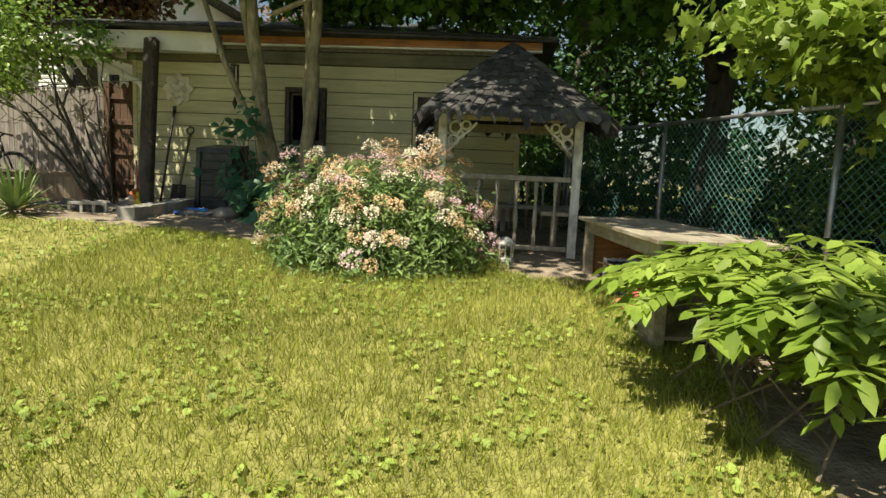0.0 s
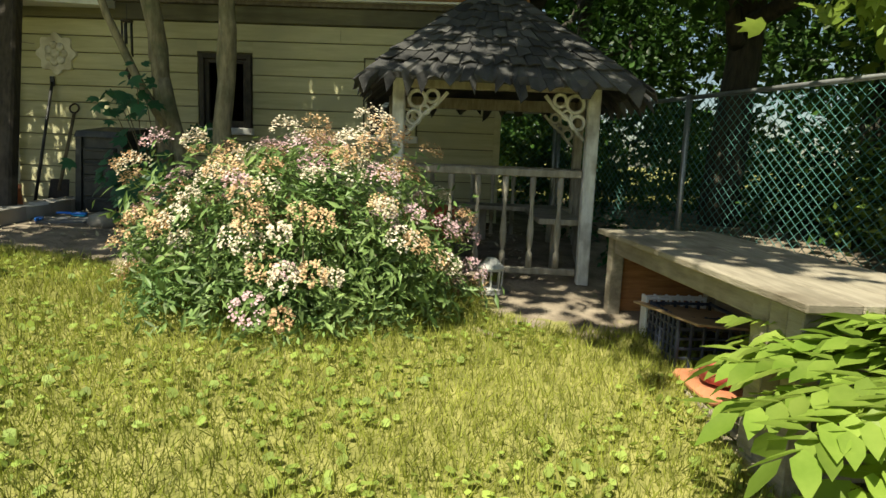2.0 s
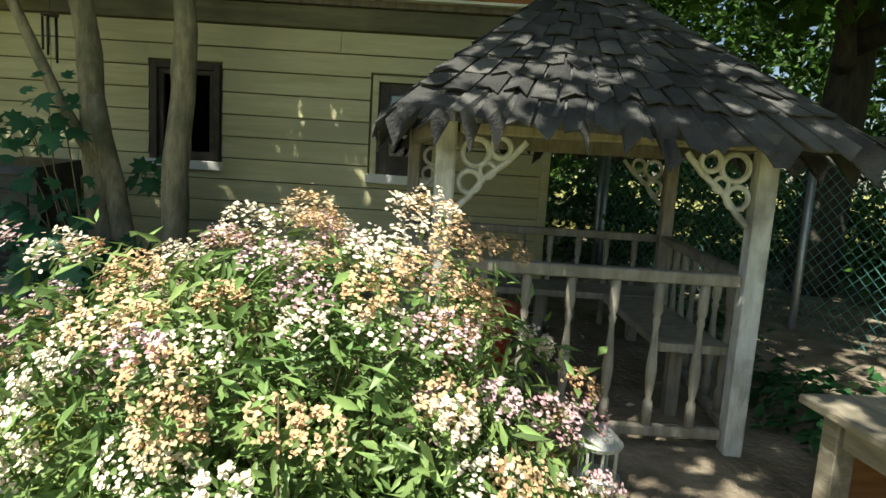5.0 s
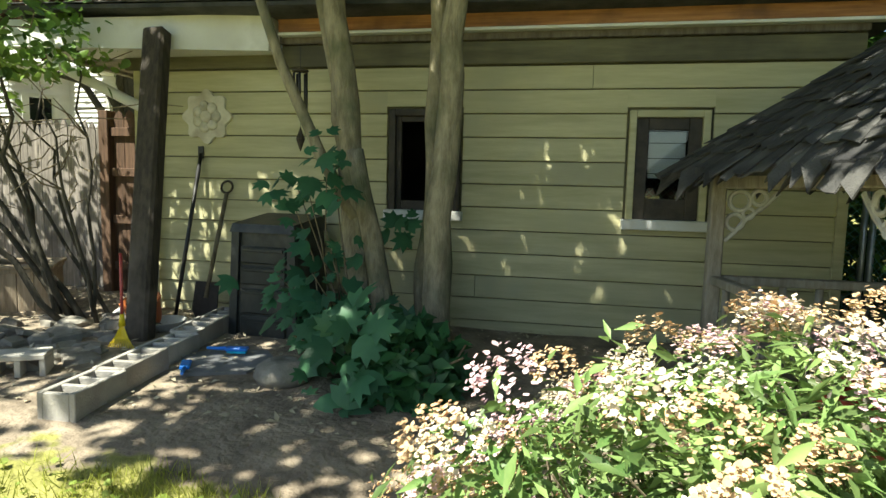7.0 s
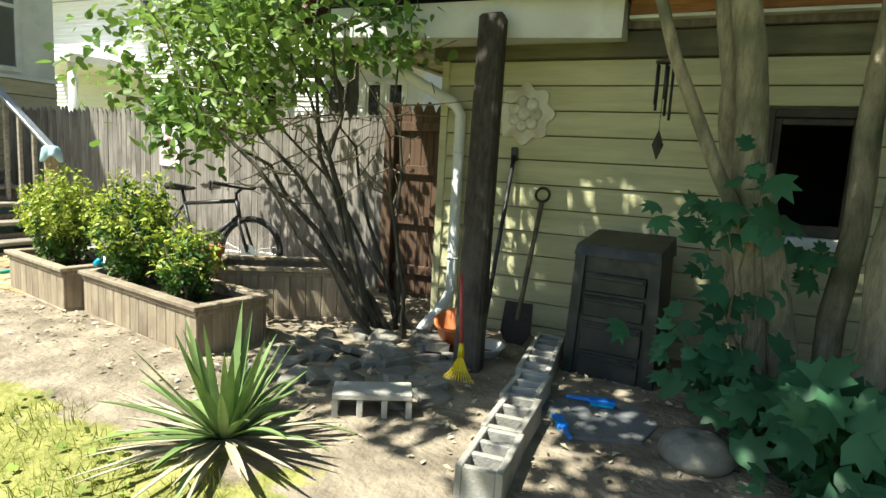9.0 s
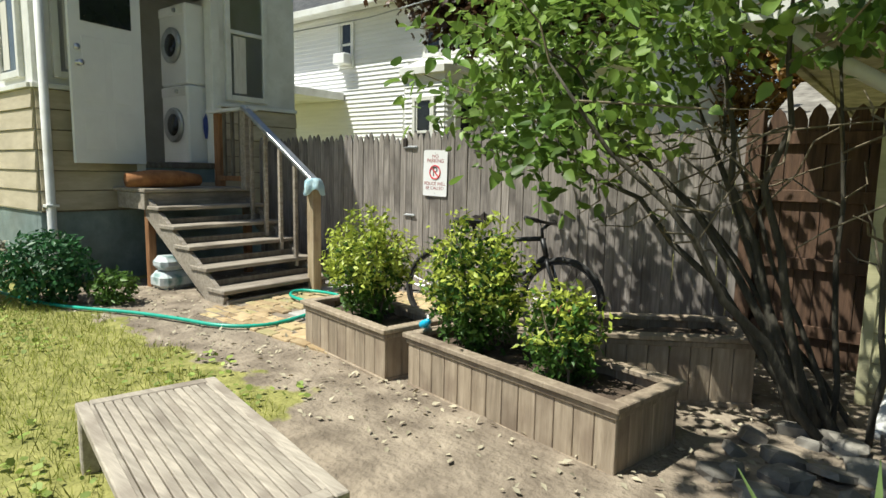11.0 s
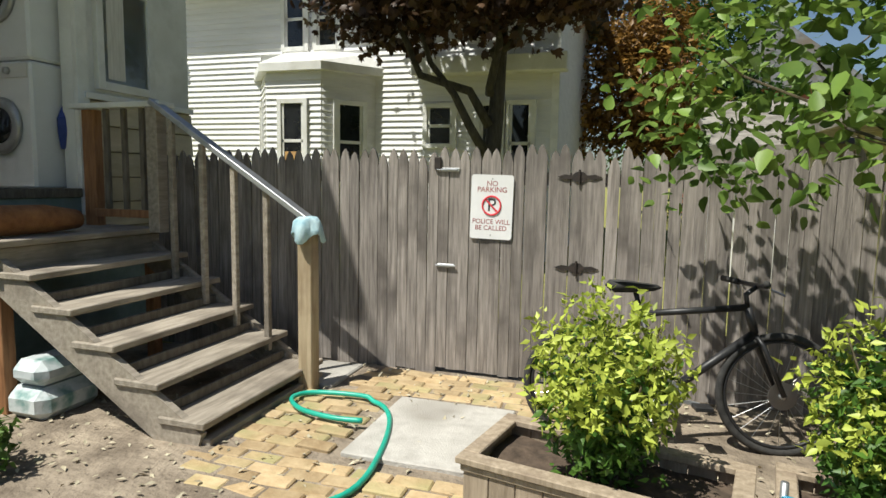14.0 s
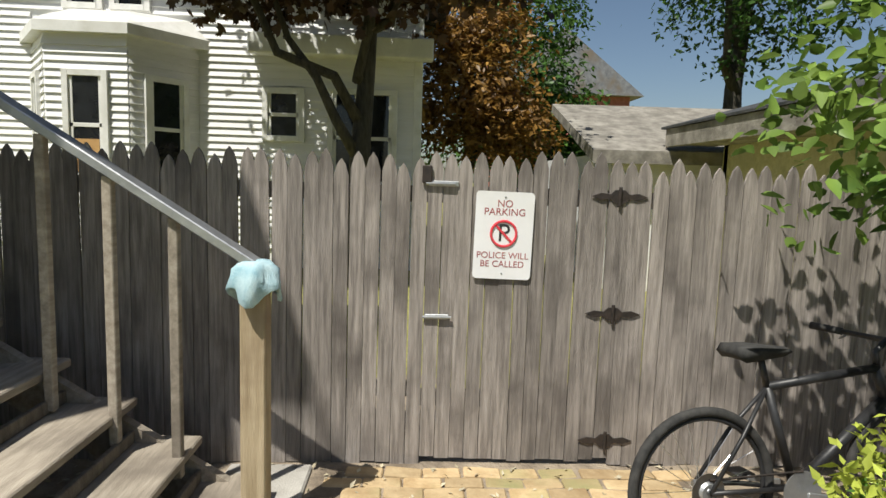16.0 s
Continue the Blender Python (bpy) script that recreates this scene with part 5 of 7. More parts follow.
# ---- the flowering bush ----
def build_spirea():
    b = thing("spirea_bush", "rounded spirea bush with pink and faded tan flower heads", "bush")
    c = np.array([0.88, 4.32, 0.54])
    R = np.array([1.12, 0.80, 1.04])
    for k in range(46):
        a = c + [rng.normal() * 0.25, rng.normal() * 0.2, -0.15]
        ang = rng.random() * 6.283
        e = c + R * np.array([math.cos(ang) * 0.8 * rng.random() ** 0.5, math.sin(ang) * 0.8 * rng.random() ** 0.5, 0.75])
        part("stem", Shape().tube(wavy(a, e, 4, 0.03), taper(0.007, 0.003, 4), 5), "twig", b)
    p, d = inside(30000, c, R, 0.45)
    keep = p[:, 2] > np.array([ground_z(x, y) for x, y in p[:, :2]]) + 0.03
    p, d = p[keep], d[keep]
    lump = np.array([noise.noise(tuple(q * 2.6)) for q in p])
    p = p + d * (lump[:, None] * 0.26) + d * rng.normal(size=(len(p), 1)) * 0.05
    nrm = rng.normal(size=p.shape) * 0.55 + d * 0.6 + [0, 0, 0.35]
    foliage("leaves", NARROW, p, nrm, 0.078, "spirea_leaf", b, 0.4)
    # flower heads: flat clusters of many tiny florets
    heads, hd = inside(560, c, R * 1.03, 0.97)
    lump = np.array([noise.noise(tuple(q * 2.6)) for q in heads])
    heads = heads + hd * (lump[:, None] * 0.26) + hd * rng.uniform(-0.08, 0.10, (len(heads), 1)) + np.array([0, 0, 1.0]) * (rng.random((len(heads), 1)) ** 4) * 0.15
    ok = (hd[:, 2] > 0.02) & (heads[:, 2] > 0.75) & (rng.random(len(hd)) < 0.20 + 0.85 * hd[:, 2])
    heads, hd = heads[ok], hd[ok]
    kinds = rng.random(len(heads))
    for name, lo, hi, material in (("pink_bloom", 0, 0.24, "petal_pink"), ("faded_bloom", 0.24, 0.72, "petal_faded"), ("cream_bloom", 0.72, 1.01, "petal_cream")):
        sel = (kinds >= lo) & (kinds < hi)
        hs, ds = heads[sel], hd[sel]
        per = 150
        r = 0.058 * np.sqrt(rng.random((len(hs), per))) * (0.7 + 0.7 * rng.random((len(hs), 1)))
        a = rng.random((len(hs), per)) * 6.283
        sub = np.round(a / 1.05) * 1.05
        face = ds * 0.75 + [0, 0, 0.55]
        face /= np.linalg.norm(face, axis=1, keepdims=True)
        e1 = np.cross(face, [0.3, 0.9, 0.1])
        e1 /= np.linalg.norm(e1, axis=1, keepdims=True)
        e2 = np.cross(face, e1)
        la, lb, lc = r * np.cos(a) + 0.02 * np.cos(sub), r * np.sin(a) + 0.02 * np.sin(sub), 0.05 * rng.random((len(hs), per)) - r * 0.8
        off = la[..., None] * e1[:, None, :] + lb[..., None] * e2[:, None, :] + lc[..., None] * face[:, None, :]
        q = (hs[:, None, :] + off).reshape(-1, 3)
        dd = np.repeat(ds, per, axis=0) + rng.normal(size=q.shape) * 0.5 + [0, 0, 0.5]
        foliage(name, SPOT, q, dd, 0.0125, material, b)


build_spirea()


# ---- the gazebo ----
def build_gazebo():
    g = thing("gazebo", "small weathered gazebo with torn dark roof and turned railing", "gazebo")
    fl, fr, bl, br = Vector((1.37, 4.88, 0)), Vector((2.65, 4.88, 0)), Vector((1.14, 6.5, 0)), Vector((2.85, 6.5, 0))
    gz = 0.72
    part("floor", Shape().add([(1.3, 4.82, gz - 0.1), (2.72, 4.82, gz - 0.1), (2.92, 6.6, gz - 0.1), (1.07, 6.6, gz - 0.1), (1.3, 4.82, gz), (2.72, 4.82, gz), (2.92, 6.6, gz), (1.07, 6.6, gz)],
                              [(3, 2, 1, 0), (4, 5, 6, 7), (0, 1, 5, 4), (1, 2, 6, 5), (2, 3, 7, 6), (3, 0, 4, 7)]), "dark_lumber", g)
    for c, mat in ((fl, "peeling_paint"), (fr, "peeling_paint"), (bl, "gazebo_wood"), (br, "gazebo_wood")):
        part("post", Shape().box(c.x - 0.04, c.x + 0.04, c.y - 0.04, c.y + 0.04, 0.62, 2.1, 0.008), mat, g, "white post with peeling paint" if mat == "peeling_paint" else "")
    # header beams
    def beam(a, b, z, h=0.1, d=0.05, mat="gazebo_wood", name="beam"):
        v = b - a
        m = Matrix.Translation((a.x, a.y, z)) @ Matrix.Rotation(math.atan2(v.y, v.x), 4, "Z")
        return part(name, Shape().box(0.05, v.length - 0.05, -d / 2, d / 2, 0, h, 0.006, m), mat, g)
    for a, b in ((fl, fr), (bl, br), (fl, bl), (fr, br)):
        beam(a, b, 2.0)
    # railings with turned balusters
    prof = [(0.021, 0), (0.021, 0.10), (0.012, 0.115), (0.019, 0.16), (0.024, 0.24), (0.016, 0.34), (0.011, 0.42), (0.018, 0.455), (0.012, 0.47), (0.021, 0.49), (0.021, 0.62)]
    bal = Shape().lathe(prof, 10).mesh("baluster", M["gazebo_wood"], True)
    for a, b, n in ((fl, fr, 7), (fl, bl, 8), (fr, br, 8), (bl, br, 9)):
        beam(a, b, 1.45, 0.05, 0.06, name="handrail")
        beam(a, b, 0.79, 0.045, 0.04, name="bottom_rail")
        for i in range(1, n):
            q = a.lerp(b, i / n)
            ob = new("baluster", bal)
            ob.parent = g
            ob.matrix_basis = pose(q.x, q.y, 0.835)
    # bench seats inside
    part("seat", Shape().box(1.3, 2.75, 6.05, 6.4, 1.12, 1.16), "gazebo_wood", g)
    part("seat", Shape().box(2.35, 2.66, 5.0, 6.0, 1.12, 1.16), "gazebo_wood", g)
    for x, y in ((1.4, 6.2), (2.0, 6.2), (2.6, 6.2), (2.5, 5.2)):
        part("seat_leg", Shape().box(x - 0.03, x + 0.03, y - 0.03, y + 0.03, gz, 1.12), "gazebo_wood", g)
    # scroll brackets
    for c, d in ((fl, Vector((1, 0, 0))), (fr, Vector((-1, 0, 0))), (fl, (bl - fl).normalized()), (bl, Vector((1, 0, 0))), (br, Vector((-1, 0, 0)))):
        ang = math.atan2(d.y, d.x)
        m = Matrix.Translation((c.x, c.y, 2.0)) @ Matrix.Rotation(ang, 4, "Z")
        s = Shape()
        s.ring(0.055, 0.013, m @ pose(0.12, 0, -0.07), 16, 6).ring(0.04, 0.012, m @ pose(0.22, 0, -0.05), 14, 6).ring(0.045, 0.012, m @ pose(0.10, 0, -0.19), 14, 6).ring(0.03, 0.010, m @ pose(0.17, 0, -0.14), 12, 6)
        s.tube([m @ Vector(q) for q in ((0.05, 0, -0.30), (0.10, 0, -0.25), (0.16, 0, -0.17), (0.25, 0, -0.10), (0.32, 0, -0.02))], 0.013, 6)
        part("scroll_bracket", s, "peeling_paint", g, "pale fretwork scroll bracket")
    # roof
    apex = Vector((2.0, 5.7, 2.90))
    e = [Vector((1.19, 4.60, 2.08)), Vector((2.88, 4.60, 2.04)), Vector((3.12, 6.75, 2.12)), Vector((0.92, 6.85, 2.12))]
    rs = Shape()
    low = [v - Vector((0, 0, 0.05)) for v in e]
    rs.add([*e, apex, *low, apex - Vector((0, 0, 0.08))], [(0, 1, 4), (1, 2, 4), (2, 3, 4), (3, 0, 4), (0, 5, 6, 1), (1, 6, 7, 2), (2, 7, 8, 3), (3, 8, 5, 0), (6, 5, 9), (7, 6, 9), (8, 7, 9), (5, 8, 9)])
    roof = part("roof", rs, "roof_felt", g, "torn dark shingle roof")
    # ragged shingle strips on each slope
    for k in range(4):
        a, b = e[k], e[(k + 1) % 4]
        nrm = (b - a).cross(apex - a).normalized()
        for r in range(11):
            t0, t1 = r / 11.5, (r + 1.4) / 11.5
            n = max(2, int(17 * (1 - t0)))
            for i in range(n):
                u0, u1 = i / n, (i + 1) / n
                P = lambda u, t: a.lerp(b, u).lerp(apex, min(t, 0.98))
                j = lambda: rng.uniform(-0.035, 0.012)
                hang = -0.05 if r == 0 else 0
                q = [P(u0, t0 + j() + hang), P((u0 + u1) / 2, t0 + j() + hang), P(u1 - 0.008, t0 + j() + hang), P(u1 - 0.008, t1), P(u0, t1)]
                lift = [0.014 + rng.random() * 0.012, 0.014 + rng.random() * 0.02, 0.014 + rng.random() * 0.012, 0.006, 0.006]
                top = [v + nrm * l for v, l in zip(q, lift)]
                if r == 0:
                    for v in top[:3]:
                        v.z -= rng.random() ** 2 * 0.15
                bot = [v - nrm * 0.006 for v in top]
                s = Shape().add(top + bot, [(0, 1, 2, 3, 4), (9, 8, 7, 6, 5)] + [(x, x + 5, (x + 1) % 5 + 5, (x + 1) % 5) for x in range(5)])
                part("shingle", s, "roof_felt", roof)


build_gazebo()


# ---- the potting bench ----
def build_bench():
    b = thing("potting_bench", "long weathered wooden potting bench with open shelf", "bench")
    zt = 1.17
    m = Matrix.Translation((2.88, 2.60, 0)) @ pose(0, 0, 0, 0, 0, 6.0)
    L = 1.80
    for k in range(4):
        part("top_plank", Shape().box(-0.05 + k * 0.178, 0.125 + k * 0.178, -0.06, L + 0.05, zt - 0.032, zt, 0.005, m), "bench_wood", b)
    for x in (0.0, 0.60):
        for y in (0.02, L - 0.09):
            part("leg", Shape().box(x, x + 0.075, y, y + 0.075, 0.42, zt - 0.035, 0.005, m), "bench_wood", b)
    part("apron", Shape().box(0.01, 0.035, 0.1, L - 0.1, zt - 0.13, zt - 0.036, 0.004, m), "bench_wood", b)
    for y in (0.10, 0.20):
        part("side_board", Shape().box(0.005, 0.028, y, y + 0.095, 0.47, zt - 0.036, 0.004, m), "bench_wood", b)
    part("shelf", Shape().box(0.02, 0.66, 0.03, L - 0.02, 0.56, 0.585, 0.004, m), "bench_wood", b)
    part("bottom_rail", Shape().box(-0.01, 0.02, 0.1, L - 0.1, 0.49, 0.558, 0.004, m), "bench_wood", b)
    part("back_panel", Shape().box(0.65, 0.67, 0.03, L - 0.02, 0.45, zt - 0.04, 0.004, m), "bench_wood", b)
    part("end_panel", Shape().box(0.08, 0.6, L - 0.04, L - 0.02, 0.45, zt - 0.04, 0.004, m), "raw_wood", b, "reddish end panel")
    # crate, cardboard, hose reel on the shelf
    def crate(name, mat, label, y, w, d, h, x=0.08):
        k = thing(name, label, "crate")
        for z in np.linspace(0.01, h - 0.02, 6):
            part("band", Shape().box(0, d, 0, 0.012, z, z + 0.014, 0.002).box(0, d, w - 0.012, w, z, z + 0.014, 0.002).box(0, 0.012, 0.012, w - 0.012, z, z + 0.014, 0.002).box(d - 0.012, d, 0.012, w - 0.012, z, z + 0.014, 0.002), mat, k)
        for q in np.linspace(0, w - 0.014, 8):
            part("upright", Shape().box(-0.003, 0.009, q, q + 0.014, 0, h, 0.002), mat, k)
        for q in np.linspace(0, d - 0.014, 6):
            part("upright", Shape().box(q, q + 0.014, -0.003, 0.009, 0, h, 0.002).box(q, q + 0.014, w - 0.009, w + 0.003, 0, h, 0.002), mat, k)
        part("base", Shape().box(0.01, d - 0.01, 0.01, w - 0.01, 0, 0.012), mat, k)
        k.matrix_basis = m @ pose(x, y, 0.587)
    crate("milk_crate", "crate_plastic", "dark blue plastic milk crate on the bench shelf", 0.98, 0.33, 0.33, 0.27)
    crate("milk_crate", "appliance", "white wire crate on the bench shelf", 1.36, 0.06, 0.33, 0.28)
    cb = thing("cardboard_sheet", "brown folded cardboard lying on the crate", "cardboard")
    part("sheet", Shape().box(0, 0.42, 0, 0.62, 0, 0.012, 0.003), "cardboard", cb)
    cb.matrix_basis = m @ pose(0.07, 0.78, 0.865, -4, 5, 4)
    red = thing("red_toy", "faded red plastic tray and scoop on the shelf", "toy")
    part("tray", Shape().box(0, 0.26, 0, 0.36, 0, 0.05, 0.02), "red_clay", red)
    part("scoop", Shape().lathe([(0.03, 0), (0.085, 0.02), (0.095, 0.07), (0.08, 0.1), (0.02, 0.12)], 14, pose(0.12, 0.14, 0.05)), "red_paint", red, "", True)
    red.matrix_basis = m @ pose(0.03, 0.55, 0.587)


build_bench()


# ---- the leafy plant beside the bench ----
def build_bright_shrub():
    b = thing("wisteria_shrub", "bright green shrub with long compound leaves", "shrub")
    P, N, sp, U = [], [], [], []
    for k in range(430):
        cx, cy = ((3.37, 2.05), (4.0, 1.7))[k % 2]
        root = np.array([cx + rng.normal() * 0.2, cy + rng.normal() * 0.35, 0.42])
        ang = rng.uniform(0, 6.283)
        reach = rng.uniform(0.2, 0.75)
        head = np.array([cx + math.cos(ang) * reach * 0.95, cy + math.sin(ang) * reach * 1.1, 1.17 - 0.24 * reach ** 2 - (0.10 if k % 2 else 0) + rng.normal() * 0.05 - 0.12 * rng.random() ** 3])
        tip = head + np.array([math.cos(ang) * 0.26, math.sin(ang) * 0.26, -0.05 - 0.06 * reach + rng.normal() * 0.04])
        if k < 90:
            part("stem", Shape().tube(wavy(root, head, 4, 0.02), taper(0.007, 0.003, 4), 5), "twig", b)
        d = (tip - head) / np.linalg.norm(tip - head)
        side = np.cross(d, [0, 0, 1])
        side /= np.linalg.norm(side)
        for j in range(7):
            q = head + (tip - head) * (j / 6)
            for s in ((-1, 1) if j < 6 else (0,)):
                ld = d * 0.55 + side * s * 0.8 + [0, 0, -0.12]
                P.append(q)
                U.append(ld / np.linalg.norm(ld))
                N.append(np.cross(np.cross(ld, [0, 0, 1]), ld) + rng.normal(size=3) * 0.12)
    P, N, U = np.array(P), np.array(N), np.array(U)
    N /= np.linalg.norm(N, axis=1, keepdims=True)
    ref = np.where(np.abs(N[:, 2:3]) > 0.9, [[1.0, 0, 0]], [[0, 0, 1.0]])
    u = np.cross(ref, N)
    u /= np.linalg.norm(u, axis=1, keepdims=True)
    w = np.cross(N, u)
    spin = np.arctan2(-(U * u).sum(1), (U * w).sum(1))
    leaf = ([(0, 0, 0), (0.21, 0.28, 0.03), (0.18, 0.62, 0.02), (0, 1, -0.05), (-0.18, 0.62, 0.02), (-0.21, 0.28, 0.03)], [(0, 1, 2, 3), (0, 3, 4, 5)])
    scatter("leaves", *leaf, P, N, spin, 0.095 + 0.045 * rng.random(len(P)), "bright_leaf", b)


build_bright_shrub()


# ---- the wire fence ----
def build_chain_fence(a, b, z0, z1, label):
    f = thing("chain_link_fence", label, "fence", group="wire fences")
    a, b = Vector((*a, 0)), Vector((*b, 0))
    d = b - a
    L = d.length
    m = Matrix.Translation(a) @ Matrix.Rotation(math.atan2(d.y, d.x), 4, "Z")
    n = max(1, round(L / 2.4))
    for i in range(n + 1):
        x = L * i / n
        part("post", Shape().tube([m @ Vector((x, 0, z0 - 0.3)), m @ Vector((x, 0, z1 + 0.03))], 0.028, 10), "galvanised", f, "", True)
    part("top_rail", Shape().tube([m @ Vector((0, 0, z1)), m @ Vector((L, 0, z1))], 0.021, 8), "galvanised", f, "", True)
    s = Shape()
    h = z1 - z0
    step = 0.085
    for sgn in (1, -1):
        x = -h
        while x < L:
            lo, hi = max(0, x), min(L, x + h)
            if hi - lo > 0.03:
                t0, t1 = (lo - x), (hi - x)
                za, zb = (z0 + t0, z0 + t1) if sgn > 0 else (z1 - t0, z1 - t1)
                s.tube([m @ Vector((lo, 0.003 * sgn, za)), m @ Vector((hi, 0.003 * sgn, zb))], 0.0028, 4, False)
            x += step
    mesh = part("wire_mesh", s, "green_wire", f, "green coated wire mesh")
    tagged(mesh, kind="stuff")


build_chain_fence((5.64, 2.3), (3.03, 8.9), 0.6, 2.2, "green chain-link fence with galvanised top rail")
build_chain_fence((2.98, 8.95), (0.6, 9.6), 0.8, 2.2, "green chain-link fence behind the gazebo")


# ---- planters ----
def build_planter(label, corner, length, width, turn, height, z):
    p = thing("planter_box", label, "planter", Matrix.Translation((*corner, z)) @ pose(0, 0, 0, 0, 0, turn), "wooden planters")
    k = max(3, round(length / 0.115))
    for i in range(k):
        a, b = length * i / k + 0.002, length * (i + 1) / k - 0.002
        part("slat", Shape().box(a, b, 0.004, 0.022, 0.03, height - 0.03, 0.003), "planter_wood", p)
        part("slat", Shape().box(a, b, width - 0.022, width - 0.004, 0.03, height - 0.03, 0.003), "planter_wood", p)
    k = max(2, round(width / 0.115))
    for i in range(k):
        a, b = 0.024 + (width - 0.048) * i / k, 0.024 + (width - 0.048) * (i + 1) / k - 0.003
        part("slat", Shape().box(0.004, 0.022, a, b, 0.03, height - 0.03, 0.003), "planter_wood", p)
        part("slat", Shape().box(length - 0.022, length - 0.004, a, b, 0.03, height - 0.03, 0.003), "planter_wood", p)
    for z0, z1, o in ((height - 0.03, height, 0.025), (height - 0.065, height - 0.033, 0.008), (0.0, 0.045, 0.006)):
        w = 0.075 if z0 > height - 0.04 else 0.02
        for a, b, c, d in ((-o, length + o, -o, w - o), (-o, length + o, width - w + o, width + o), (-o, w - o, w - o + 0.001, width - w + o - 0.001), (length - w + o, length + o, w - o + 0.001, width - w + o - 0.001)):
            part("trim_rail", Shape().box(a, b, c, d, z0, z1, 0.005), "planter_wood", p)
    soil = Shape()
    nx, ny = 12, 6
    soil.add([(0.025 + (length - 0.05) * i / nx, 0.025 + (width - 0.05) * j / ny, height - 0.09 + rng.random() * 0.025) for j in range(ny + 1) for i in range(nx + 1)],
             [(j * (nx + 1) + i, j * (nx + 1) + i + 1, (j + 1) * (nx + 1) + i + 1, (j + 1) * (nx + 1) + i) for j in range(ny) for i in range(nx)])
    part("soil", soil, "soil", p, "dark potting soil")


build_planter("long weathered wooden planter box with boxwood shrubs", (-5.46, 5.94), 1.46, 0.52, -11.3, 0.36, 0.835)
build_planter("weathered wooden planter box with one boxwood shrub", (-6.60, 6.08), 1.03, 0.50, -11.5, 0.36, 0.845)
build_planter("shaded wooden planter box with a few seedlings", (-4.62, 6.33), 1.05, 0.50, 33, 0.42, 0.86)


def build_boxwood(x, y, z, r, h, n, tip_share, label):
    b = thing("boxwood_shrub", label, "shrub", group="boxwood shrubs")
    for k in range(12):
        a = rng.random() * 6.283
        part("stem", Shape().tube(wavy((x + rng.normal() * 0.04, y + rng.normal() * 0.04, z), (x + math.cos(a) * r * 0.6, y + math.sin(a) * r * 0.6, z + h * rng.uniform(0.5, 0.95)), 4, 0.02), taper(0.009, 0.003, 4), 5), "twig", b)
    shoots = int(n / 16)
    c, d = inside(shoots, (x, y, z + h * 0.52), (r, r, h * 0.50), 0.35)
    c[:, :2] = np.array([x, y]) + (c[:, :2] - [x, y]) * (0.72 + 0.4 * (c[:, 2:3] - z) / h)
    up = d * 0.5 + [0, 0, 0.9] + rng.normal(size=d.shape) * 0.2
    up /= np.linalg.norm(up, axis=1, keepdims=True)
    t = rng.random((shoots, 16))
    p = (c[:, None, :] + up[:, None, :] * (t[:, :, None] - 0.5) * 0.19).reshape(-1, 3) + rng.normal(size=(shoots * 16, 3)) * 0.012
    nrm = np.repeat(up, 16, axis=0) * 0.6 + rng.normal(size=p.shape) * 0.8
    tips = (t.ravel() > 1 - tip_share) & (p[:, 2] > z + h * 0.35)
    foliage("leaves", OVAL, p[~tips], nrm[~tips], 0.042, "boxwood_leaf", b)
    foliage("tip_foliage", OVAL, p[tips], nrm[tips], 0.042, "boxwood_tip", b)


build_boxwood(-6.05, 6.2, 1.12, 0.33, 0.72, 5000, 0.68, "boxwood shrub with yellow-green tips in a planter")
build_boxwood(-5.08, 6.1, 1.10, 0.33, 0.78, 5400, 0.42, "dense dark green boxwood shrub in a planter")
build_boxwood(-4.45, 5.98, 1.10, 0.24, 0.46, 1900, 0.25, "small boxwood shrub with sparse twigs")


